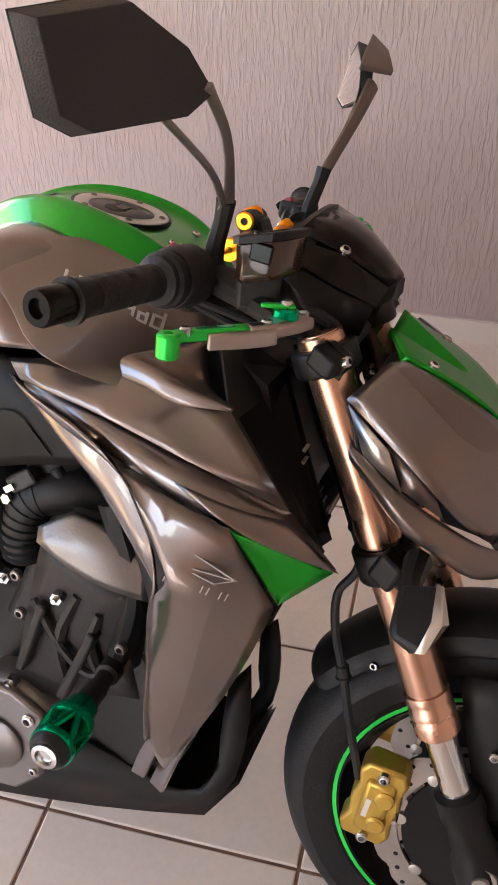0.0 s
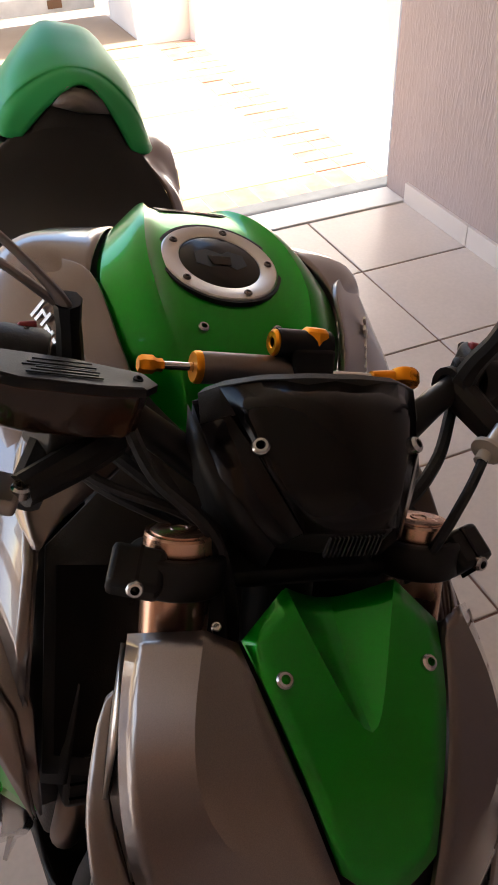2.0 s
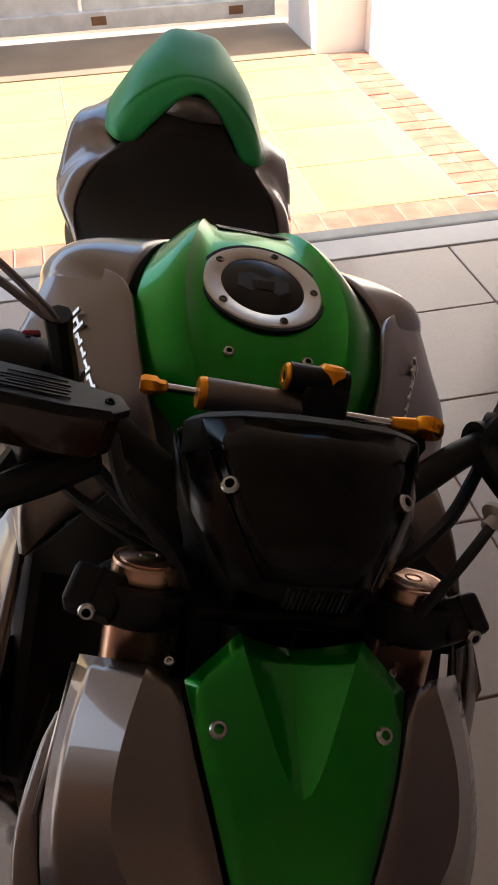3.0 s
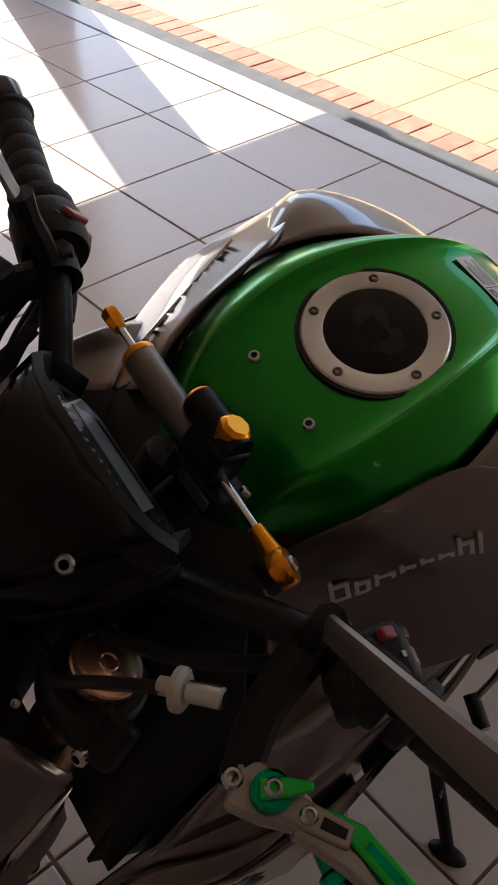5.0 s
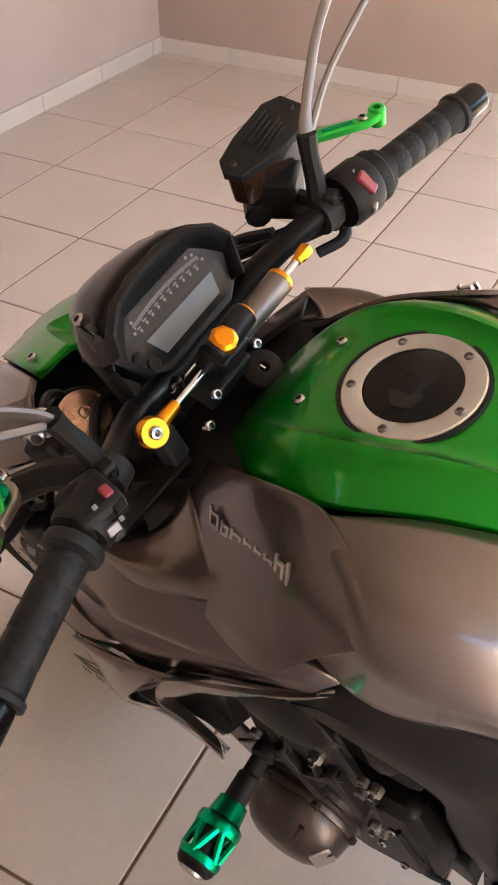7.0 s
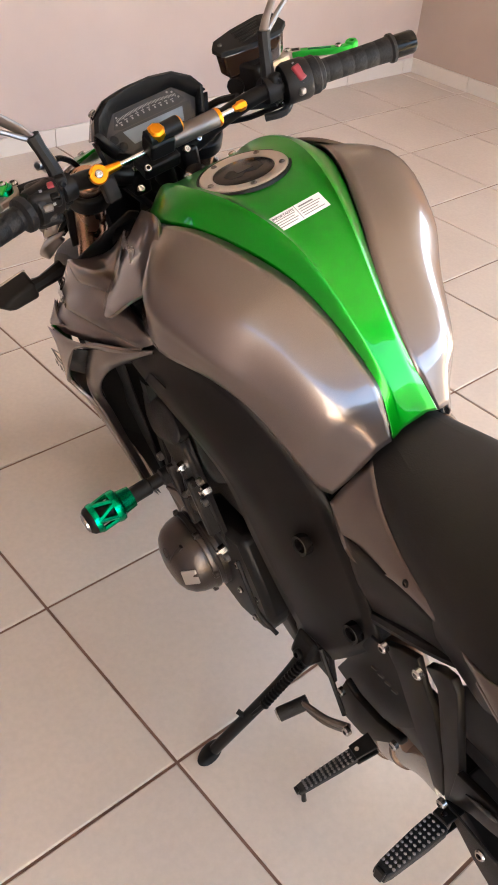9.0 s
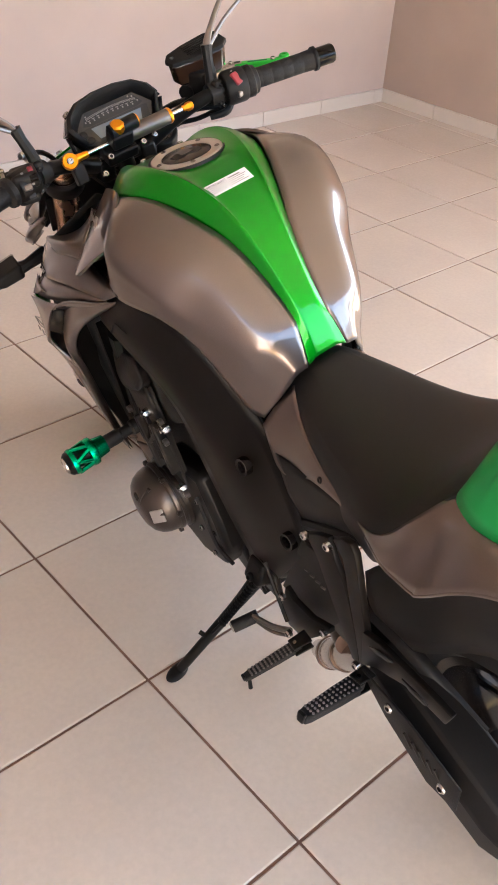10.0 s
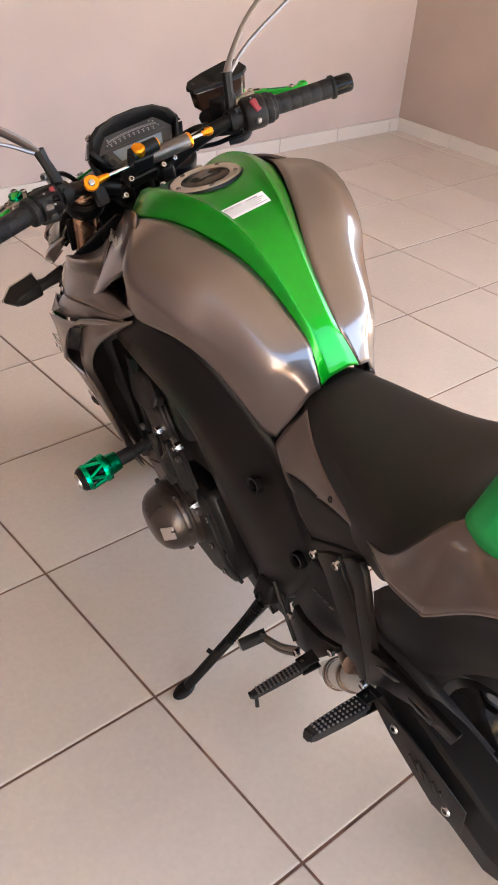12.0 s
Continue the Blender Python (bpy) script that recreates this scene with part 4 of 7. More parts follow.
for s in (1, -1):
    part("cheek_panel", poly(CH_V, CH_F, [(1, 7), (7, 8), (8, 9), (9, 6)], flip=s), SILVER, cowl, "taupe metallic cheek panel", sub=2, solid=0.004, smooth=25)
    part("side_fin", sheet(FIN, 4, 4, s), SILVER, cowl, "taupe lower fin", smooth=40, solid=0.004)
    part("inner_fin", poly([(0.600, 0.149, 0.908), (0.650, 0.158, 0.870), (0.671, 0.165, 0.829), (0.624, 0.154, 0.857)], [(0, 1, 2, 3)], flip=s), ALU, cowl, "pale grey inner fin", solid=0.003)
    part("fin_strut", poly([(0.648, 0.156, 0.873), (0.700, 0.156, 0.840), (0.719, 0.154, 0.801), (0.671, 0.163, 0.829)], [(0, 1, 2, 3)], flip=s), SILVER, cowl, "taupe strut between cheek and fin", solid=0.003)
    part("vent", poly([(0.698, 0.150, 0.842), (0.764, 0.130, 0.778), (0.716, 0.148, 0.796)], [(0, 1, 2)], flip=s), BLACK, cowl, "black triangular vent", solid=0.002)
    part("headlight_lens", poly([(0.800, 0.030, 0.835), (0.800, 0.068, 0.790), (0.772, 0.112, 0.766), (0.790, 0.10, 0.742), (0.835, 0.035, 0.745), (0.838, 0.012, 0.80)], [(0, 1, 4, 5), (1, 2, 3, 4)], flip=s), LENS, cowl, "dark slanted headlight lens", solid=0.003, sub=1)
    bolt("cowl_bolt", (0.671, 0.058 * s, 0.938), (0.45, 0.12 * s, 0.9), 0.0065, cowl)
    bolt("cowl_bolt", (0.608, 0.085 * s, 0.925), (0.3, 0.3 * s, 0.9), 0.004, cowl)
part("inner_shell", poly([(0.60, 0.14, 0.90), (0.60, -0.14, 0.90), (0.76, -0.06, 0.86), (0.76, 0.06, 0.86), (0.78, 0.09, 0.76), (0.78, -0.09, 0.76), (0.62, 0.14, 0.82), (0.62, -0.14, 0.82), (0.80, 0, 0.74), (0.83, 0, 0.80)],
                          [(0, 1, 2, 3), (3, 2, 9), (0, 3, 4, 6), (1, 7, 5, 2), (3, 9, 4), (2, 5, 9), (6, 4, 8, 5, 7), (4, 9, 8), (5, 8, 9), (0, 6, 7, 1)]), BLACK, cowl, "black inner headlight housing", bevel=0.004)

# ---------------- instrument screen and meter ----------------
meter = grp("instrument_cluster", "black instrument cluster behind a smoked screen")
# the meter's face lies back; x to the rider's right, y up the face, z towards the rider
fm_y = Vector((0.63, 0, 0.777)).normalized()
fm_x = Vector((0, -1, 0))
fmat = Matrix.Translation((0.474, 0, 1.024)) @ Matrix((fm_x, fm_y, fm_x.cross(fm_y))).transposed().to_4x4()
FACE = [(0.050, -0.013), (0.070, -0.001), (0.084, 0.024), (0.054, 0.053), (-0.054, 0.053), (-0.084, 0.024), (-0.070, -0.001), (-0.050, -0.013)]
HOOD = [(0.076, -0.003), (0.093, 0.034), (0.083, 0.053), (0.058, 0.070), (0.022, 0.0765), (-0.022, 0.0765), (-0.058, 0.070), (-0.083, 0.053), (-0.093, 0.034), (-0.076, -0.003)]
rear = [fmat @ Vector((x, y, 0.002)) for x, y in HOOD[2:8]]
SCREEN = [tuple(p) for p in rear] + [(0.559, -0.067, 1.0500), (0.568, -0.042, 1.0600), (0.5715, -0.015, 1.0635), (0.5715, 0.015, 1.0635), (0.568, 0.042, 1.0600), (0.559, 0.067, 1.0500),
                                     (0.606, -0.038, 1.013), (0.611, -0.024, 1.0175), (0.614, -0.009, 1.020), (0.614, 0.009, 1.020), (0.611, 0.024, 1.0175), (0.606, 0.038, 1.013)]
part("screen", poly(SCREEN, [(r * 6 + k, r * 6 + k + 1, r * 6 + k + 7, r * 6 + k + 6) for r in range(2) for k in range(5)], [(1, 7), (4, 10), (7, 13), (10, 16)]), GLOSS, meter, "smoked black flyscreen", solid=0.003, sub=1, smooth=40)
for s in (1, -1):
    part("screen_wing", poly([(0.5045, 0.0845, 1.0605), (0.558, 0.0675, 1.0465), (0.606, 0.0390, 1.0120), (0.597, 0.052, 0.991), (0.548, 0.085, 1.017), (0.492, 0.0965, 1.045)], [(0, 1, 4, 5), (1, 2, 3, 4)], flip=s), GLOSS, meter, "folded edge of the smoked screen", solid=0.003, bevel=0.0008)
    bolt("screen_bolt", (0.556, 0.0635 * s, 1.050), (0.45, 0.45 * s, 0.9), 0.0068, meter)
    part("side_cheek", poly([(0.49, 0.094, 1.042), (0.545, 0.082, 1.015), (0.592, 0.048, 0.990), (0.580, 0.044, 0.955), (0.53, 0.07, 0.955), (0.487, 0.085, 0.99)], [(0, 1, 4, 5), (1, 2, 3, 4)], flip=s), BLACK, meter, sub=1, solid=0.004)
part("screen_base", poly([(0.592, 0.046, 0.998), (0.612, 0.024, 1.016), (0.612, -0.024, 1.016), (0.592, -0.046, 0.998), (0.584, -0.044, 0.978), (0.608, -0.022, 0.994), (0.608, 0.022, 0.994), (0.584, 0.044, 0.978)],
                          [(0, 1, 6, 7), (1, 2, 5, 6), (2, 3, 4, 5)]), BLACK, meter, solid=0.003, bevel=0.001)
bm = bmesh.new()
for k in range(13):
    box(bm, (0.6125, -0.021 + k * 0.0035, 1.004), (0.003, 0.0014, 0.018))
part("grille", bm, SHELLP, meter, "ribbed grille edge under the screen")
part("housing", prism([(x * 0.98, y) for x, y in FACE], fmat, 0.038, None, -0.046), BLACK, meter, "black meter housing", bevel=0.003)
# hood: a rim that stands towards the rider and falls back to the face
bm = bmesh.new()
lip = [(0.064, 0.000), (0.077, 0.024), (0.064, 0.039), (0.0505, 0.0515), (0.020, 0.0518), (-0.020, 0.0518), (-0.0505, 0.0515), (-0.064, 0.039), (-0.077, 0.024), (-0.064, 0.000)]
rings = [[bm.verts.new(fmat @ Vector((x, y, z))) for x, y in o] for o, z in ((HOOD, -0.020), (HOOD, 0.003), ([(x * 0.93, (y - 0.03) * 0.91 + 0.03) for x, y in HOOD], 0.008), (lip, -0.006))]
for a, b in zip(rings, rings[1:]):
    for k in range(len(a) - 1):
        bm.faces.new((a[k], a[k + 1], b[k + 1], b[k]))
part("hood", bm, BLACK, meter, "black meter hood rim", solid=0.002, smooth=25)
part("face", prism(FACE, fmat, 0.004, None, -0.010), SHELLP, meter, "dark grey meter face plate", bevel=0.0015)
part("dial", prism([(0.061, 0.030), (0.048, 0.0505), (-0.048, 0.0505), (-0.061, 0.030), (-0.050, 0.0265), (0.050, 0.0265)], fmat, 0.0008, None, -0.0062), DIALBLACK, meter, "dark glossy rev counter window")
part("bezel", prism([(0.062, -0.002), (0.066, 0.024), (0.055, 0.0255), (-0.055, 0.0255), (-0.066, 0.024), (-0.062, -0.002), (-0.045, -0.006), (0.045, -0.006)], fmat, 0.0006, None, -0.0062), DIALBLACK, meter)
part("lcd", prism([(0.044, 0.001), (0.052, 0.021), (-0.050, 0.0225), (-0.042, 0.001)], fmat, 0.0008, None, -0.0058), LCD, meter, "liquid-crystal panel, sky reflection put into its blue-grey")
for k in range(10):
    x = -0.046 + k * 0.0098
    y = 0.0340 + 0.0045 * (1 - ((k - 4.5) / 5.2) ** 2)
    part("rev_bar", prism([(x - 0.0030, y), (x + 0.0020, y), (x + 0.0020, y + 0.0012), (x - 0.0030, y + 0.0012)], fmat, 0.0004, None, -0.0054), DIALP, meter)
    part("rev_digit", prism([(x - 0.0013, y - 0.0042), (x + 0.0010, y - 0.0042), (x + 0.0010, y - 0.0012), (x - 0.0013, y - 0.0012)], fmat, 0.0004, None, -0.0054), DIALP, meter)
bm = bmesh.new()
for k in range(46):
    x = -0.050 + k * 0.100 / 45
    y = 0.0455 - 0.004 * (x / 0.05) ** 2
    h = 0.0046 if k % 5 == 0 else 0.0034
    prism([(x - 0.0005, y - h), (x + 0.0005, y - h), (x + 0.0005, y), (x - 0.0005, y)], fmat, 0.0004, bm, -0.0054)
part("tick_scale", bm, DIALP, meter, "fine grey rev scale")
for x, y in ((-0.0535, 0.0350), (-0.0490, 0.0440), (0.0535, 0.0350), (0.0470, 0.0450), (0.0400, 0.0475)):
    part("warning_lamp", lathe([(0.0016, 0), (0.0016, 0.0004), (0, 0.0004)], fmat @ Matrix.Translation((x, y, -0.0054)), 10), DIALP, meter)
for x, y in ((-0.0685, 0.017), (-0.0600, 0.004)):
    part("button", lathe([(0.0066, -0.003), (0.0066, 0.003), (0.005, 0.004), (0, 0.004)], fmat @ Matrix.Translation((x, y, -0.006)), 18), BLACK, meter)
for x in (0.073, -0.073):
    part("plate_screw", lathe([(0.0024, 0), (0.0024, 0.001), (0, 0.001)], fmat @ Matrix.Translation((x, 0.012, -0.006)), 10), FRAME, meter)
for s in (1, -1):
    bolt("meter_bolt", (0.468, 0.056 * s, 0.992), (-1, 0, 0.6), 0.005, meter)

# ---------------- handlebar and controls ----------------
bar = grp("handlebar", "black tapered handlebar with rubber grips")
BAR = [(0.500, 0.0, 0.966), (0.496, 0.055, 0.970), (0.478, 0.105, 0.998), (0.449, 0.160, 1.024), (0.428, 0.21, 1.031), (0.384, 0.385, 1.033)]
part("tube", tube([(x, -y, z) for x, y, z in BAR[:0:-1]] + BAR, [0.011, 0.011, 0.0125, 0.014, 0.014, 0.014, 0.014, 0.014, 0.0125, 0.011, 0.011], 14, 8), FRAME, bar)
for s in (1, -1):
    part("riser", boxed((0.498, 0.045 * s, 0.957), (0.036, 0.030, 0.040)), FRAME, bar, bevel=0.006)
    ga, gb = Vector((0.4195, 0.243 * s, 1.0317)), Vector((0.388, 0.370 * s, 1.033))
    m = frame_to(ga, gb)
    ln = (gb - ga).length
    prof = [(0.011, 0.0), (0.0245, 0.0), (0.0255, 0.004), (0.0245, 0.010), (0.0170, 0.014)]
    for k in range(5):
        z = 0.018 + k * (ln - 0.028) / 5
        prof += [(0.0176, z), (0.0171, z + 0.0010), (0.0171, z + 0.0018), (0.0176, z + 0.0028)]
    prof += [(0.0185, ln - 0.008), (0.0215, ln - 0.005), (0.0215, ln), (0.011, ln)]
    part("grip", lathe(prof, m, 24), RUBBER, bar, "black rubber grip")
    e0 = gb + (gb - ga).normalized() * 0.001
    part("bar_end", lathe([(0.010, 0), (0.0165, 0), (0.0172, 0.004), (0.0172, 0.030), (0.0155, 0.034), (0.009, 0.034), (0.008, 0.028), (0, 0.028)], frame_to(e0, gb + (gb - ga)), 24), GLOSS, bar, "black bar-end weight")
    # switch box
    sw = grp("switch_box", "black switch housing with coloured buttons")
    sa, sb = Vector((0.4315, 0.196 * s, 1.0308)), Vector((0.4215, 0.236 * s, 1.0315))
    m = frame_to(sa, sb)
    part("body", lathe([(0.012, 0), (0.0235, 0.001), (0.0265, 0.006), (0.0265, 0.037), (0.0245, 0.041), (0.012, 0.0415)], m, 20), BLACK, sw)
    if s > 0:
        part("lower_body", boxed((0.430, 0.215 * s, 1.015), (0.040, 0.040, 0.036), (0, 15, -14 * s)), BLACK, sw, bevel=0.007)
        part("top_body", boxed((0.424, 0.213 * s, 1.042), (0.046, 0.044, 0.028), (0, 0, -14 * s)), BLACK, sw, bevel=0.008, segs=3)
        part("red_button", boxed((0.413, 0.203 * s, 1.054), (0.011, 0.009, 0.012), (0, -20, -14 * s)), RED, sw, "red switch", bevel=0.002)
        part("dip_switch", boxed((0.401, 0.205 * s, 1.046), (0.010, 0.013, 0.012), (0, -40, -14 * s)), GLOSS, sw, "black rocker switch", bevel=0.002)
        part("grey_button", boxed((0.399, 0.220 * s, 1.036), (0.010, 0.014, 0.009), (0, -55, -14 * s)), CASE, sw, "grey turn-signal slider", bevel=0.002)
        part("horn_button", boxed((0.404, 0.216 * s, 1.018), (0.009, 0.014, 0.010), (0, -80, -14 * s)), SHELLP, sw, bevel=0.003)
        for q in ((0.4105, 0.219, 1.0565), (0.396, 0.2105, 1.0395)):
            part("switch_mark", boxed((q[0], q[1] * s, q[2]), (0.004, 0.004, 0.0006), (0, -30, -14 * s)), DIALP, sw)
    else:
        part("drum", lathe([(0.012, -0.004), (0.0275, -0.003), (0.0305, 0.003), (0.0305, 0.032), (0.0285, 0.037), (0.012, 0.038)], m, 28), BLACK, sw, "round black throttle housing")
        part("throttle_flange", lathe([(0.012, 0.038), (0.0265, 0.038), (0.0280, 0.041), (0.0280, 0.050), (0.0255, 0.053), (0.012, 0.053)], m, 28), RUBBER, sw)
        part("red_switch", boxed((0.4075, 0.2085 * s, 1.0520), (0.024, 0.0145, 0.006), (0, -45, -14 * s)), RED, sw, "faded red kill switch", bevel=0.002)
        part("starter_button", boxed((0.4000, 0.2085 * s, 1.0270), (0.012, 0.018, 0.007), (0, -95, -14 * s)), CASE, sw, "grey starter button", bevel=0.003)
        for q in ((0.4215, 0.209, 1.0605), (0.4000, 0.210, 1.0400)):
            part("switch_mark", boxed((q[0], q[1] * s, q[2]), (0.004, 0.004, 0.0010), (0, -45, -14 * s)), DIALP, sw)
        part("cable_boot", tube([(0.432, 0.204 * s, 1.004), (0.425, 0.186 * s, 0.994), (0.440, 0.160 * s, 0.990)], [0.0075, 0.0065, 0.006], 10, 4), RUBBER, sw)
    bolt("switch_screw", (0.432, 0.19 * s, 1.004), (-1, 0, -0.3), 0.004, sw)
    # lever
    lev = grp("lever", "adjustable lever in taupe metal with green ends")
    # centre line of the lever in plan: pivot, adjuster, hinge, start of the extension, its bolt, tip
    LV = ((0.557, 0.226), (0.548, 0.251), (0.540, 0.282), (0.528, 0.300), (0.489, 0.344), (0.481, 0.366)) if s < 0 else ((0.530, 0.219), (0.516, 0.238), (0.504, 0.260), (0.489, 0.284), (0.482, 0.330), (0.481, 0.352))
    lz = 1.012

    def strip(pts, widths):
        """An outline along plan points, as wide as given at each."""
        a, b = [], []
        for i, (p, w) in enumerate(zip(pts, widths)):
            q0, q1 = Vector(pts[max(i - 1, 0)]), Vector(pts[min(i + 1, len(pts) - 1)])
            d = (q1 - q0).normalized()
            nrm = Vector((-d.y, d.x))
            a.append(Vector(p) + nrm * w / 2)
            b.append(Vector(p) - nrm * w / 2)
        return [(q.x, q.y * s) for q in a + b[::-1]]

    zm = Matrix.Translation((0, 0, lz))
    part("perch_plate", prism(strip(LV[0:3], (0.032, 0.034, 0.020)), zm, 0.012, None, -0.006), LEVERM, lev, "pale taupe lever root", bevel=0.003)
    part("blade", prism(strip((LV[1], LV[2], LV[3]), (0.018, 0.017, 0.015)), zm, 0.015, None, -0.0075), LEVERM, lev, "taupe anodised blade", bevel=0.002)
    part("blade_window", prism(strip((Vector(LV[2]).lerp(Vector(LV[3]), 0.30), Vector(LV[2]).lerp(Vector(LV[3]), 0.85)), (0.007, 0.006)), zm, 0.0006, None, 0.0075), BLACK, lev)
    ext = [Vector(q) + Vector((-0.004, 0.0)) for q in (Vector(LV[3]).lerp(Vector(LV[2]), 0.8), LV[3], Vector(LV[3]).lerp(Vector(LV[4]), 0.5), LV[4], LV[5])]
    part("outer_blade", prism(strip(ext, (0.012, 0.014, 0.014, 0.014, 0.012)), zm, 0.010, None, -0.003), LIME, lev, "green folding extension", bevel=0.002)
    part("slot", prism(strip((Vector(LV[3]).lerp(Vector(LV[4]), 0.15), Vector(LV[3]).lerp(Vector(LV[4]), 0.78)), (0.0050, 0.0050)), zm @ Matrix.Translation((-0.004, 0, 0)), 0.0006, None, 0.007), ANOGREEN, lev, "dark green slot")
    fore = [Vector(q) + Vector((0.008, 0.0)) for q in (Vector(LV[2]), Vector(LV[3]).lerp(Vector(LV[2]), 0.4), Vector(LV[3]).lerp(Vector(LV[4]), 0.25), Vector(LV[3]).lerp(Vector(LV[4]), 0.80))]
    part("front_blade", prism(strip(fore, (0.012, 0.014, 0.012, 0.004)), zm, 0.015, None, -0.0105), LEVERM, lev, "taupe front blade", bevel=0.002)
    part("tip", lathe([(0, 0.004), (0.0045, 0.004), (0.0045, 0.0095), (0.0082, 0.0095), (0.0102, 0.0070), (0.0102, -0.0110), (0.0080, -0.0130), (0, -0.0130)], Matrix.Translation((LV[5][0], LV[5][1] * s, lz)), 22), LIME, lev, "green round lever tip")
    ad2 = Vector((LV[1][0], LV[1][1] * s, lz))
    part("dial", lathe([(0.0125, 0.006), (0.0125, 0.014), (0.010, 0.016), (0, 0.016)], Matrix.Translation(ad2), 20), ANOGREEN, lev)
    part("adjuster", prism([(-0.008, -0.006), (0.010, -0.005), (0.024, -0.002), (0.024, 0.003), (0.010, 0.006), (-0.008, 0.006)], Matrix.Translation(ad2) @ Matrix.Rotation(radians(205 if s < 0 else 150), 4, 'Z'), 0.004, None, 0.0155), LIME, lev, "green position adjuster", bevel=0.0015)
    bolt("pivot_bolt", (LV[0][0], LV[0][1] * s, lz + 0.0055), (0, 0, 1), 0.0068, lev)
    bolt("pivot_bolt", tuple(ad2 + Vector((0, 0, 0.019))), (0, 0, 1), 0.006, lev)
    bolt("hinge_bolt", (LV[2][0], LV[2][1] * s, lz + 0.007), (0, 0, 1), 0.0058, lev)
    bolt("hinge_bolt", (LV[4][0] - 0.002, LV[4][1] * s, lz + 0.0065), (0, 0, 1), 0.0058, lev)
    lx = 0.0 if s < 0 else -0.022
    part("perch", tube([(0.444, 0.178 * s, 1.028), (0.490, 0.195 * s, 1.016), (0.548 + lx, 0.222 * s, 1.002)], [0.017, 0.014, 0.013], 10, 4), BLACK, lev)
    part("clamp", lathe([(0.013, -0.010), (0.020, -0.010), (0.020, 0.010), (0.013, 0.010)], frame_to((0.440, 0.178 * s, 1.0285), (0.425, 0.236 * s, 1.032)), 18, close=True), BLACK, lev)
    for q in ((0.4255, 0.182, 1.0440), (0.4270, 0.181, 1.0180)):
        bolt("clamp_bolt", (q[0], q[1] * s, q[2]), (-1, -0.25 * s, 0.25), 0.0052, lev, FRAME)
    part("clamp_block", boxed((0.4330, 0.1815 * s, 1.031), (0.016, 0.017, 0.044), (0, 0, -14 * s)), BLACK, lev, bevel=0.004)
    # mirror
    mir = grp("mirror", "angular rear-view mirror on a twin-arm stalk")
    part("socket", tube([(0.446, 0.178 * s, 1.034), (0.449, 0.181 * s, 1.060), (0.456, 0.186 * s, 1.085), (0.460, 0.190 * s, 1.106)], [0.012, 0.010, 0.009, 0.0105], 8, 3), BLACK, mir, "black mirror socket")
    wide = (0.0085, 0.0085, 0.0100, 0.0120) if s > 0 else (0.0090, 0.0056, 0.0046, 0.0052)
    part("main_arm", tube([(0.460, 0.190 * s, 1.098), (0.468, 0.206 * s, 1.122), (0.480, 0.256 * s, 1.170), (0.484, 0.320 * s, 1.212)], wide, 10, 4, squash=0.5), ARMM if s < 0 else TITAN, mir, "taupe grey arm")
    part("thin_arm", tube([(0.460, 0.198 * s, 1.104), (0.464, 0.25 * s, 1.140), (0.458, 0.358 * s, 1.193)], [0.0042, 0.0036, 0.0036], 8, 4, squash=0.8), ARMM, mir, "taupe grey brace")
    sh = [(0.472, 0.302, 1.206), (0.462, 0.340, 1.240), (0.440, 0.400, 1.268), (0.412, 0.486, 1.250), (0.406, 0.446, 1.184), (0.422, 0.422, 1.172), (0.462, 0.334, 1.186)]
    mo = Vector((0.440, 0.39 * s, 1.218))
    bk = [(mo.x + (x - mo.x) * 0.95 + 0.016, (mo.y * s) + (y - mo.y * s) * 0.93, mo.z + (z - mo.z) * 0.91) for x, y, z in sh]
    vs = sh + bk
    fs = [(i, (i + 1) % 7, 7 + (i + 1) % 7, 7 + i) for i in range(7)] + [tuple(range(7, 14))]
    # Greyer plastic than the other black parts; carries the light on the shell.
    part("shell", poly(vs, fs, sharp_border=False, flip=s), SHELLP, mir, "angular black mirror shell, light on it put into its grey", bevel=0.010, solid=0.003, segs=4)
    if s > 0:
        part("cover", poly([(0.468, 0.296, 1.238), (0.464, 0.345, 1.262), (0.461, 0.389, 1.281), (0.490, 0.377, 1.260), (0.502, 0.345, 1.247), (0.512, 0.318, 1.234)], [(0, 1, 4, 5), (1, 2, 3, 4)], flip=s), TITAN, mir, "taupe arm cover on the mirror shell", solid=0.010, bevel=0.002)
    gl = [(mo.x + (x - mo.x) * 0.95 - 0.0005, (mo.y * s) + (y - mo.y * s) * 0.95, mo.z + (z - mo.z) * 0.93) for x, y, z in sh]
    part("glass", poly(gl, [tuple(range(7))], flip=s), MIRRORG, mir, "mirror glass", solid=0.002, smooth=0)
    part("rim", poly([*sh, *gl], [(i, (i + 1) % 7, 7 + (i + 1) % 7, 7 + i) for i in range(7)], flip=s), BLACK, mir, solid=0.002)

# brake fluid reservoir on the throttle side, clutch cable adjuster on the other
res = grp("brake_reservoir", "black brake master cylinder with fluid box")
# lid outline in plan, from its inner tip round the front to the outer end
LID = [(0.536, -0.149), (0.540, -0.180), (0.539, -0.232), (0.529, -0.252), (0.499, -0.254), (0.489, -0.240), (0.493, -0.190), (0.507, -0.143), (0.524, -0.138)]


def lid_z(x, y):
    return 1.0800 - (y + 0.149) * 0.10 + (x - 0.515) * 0.22


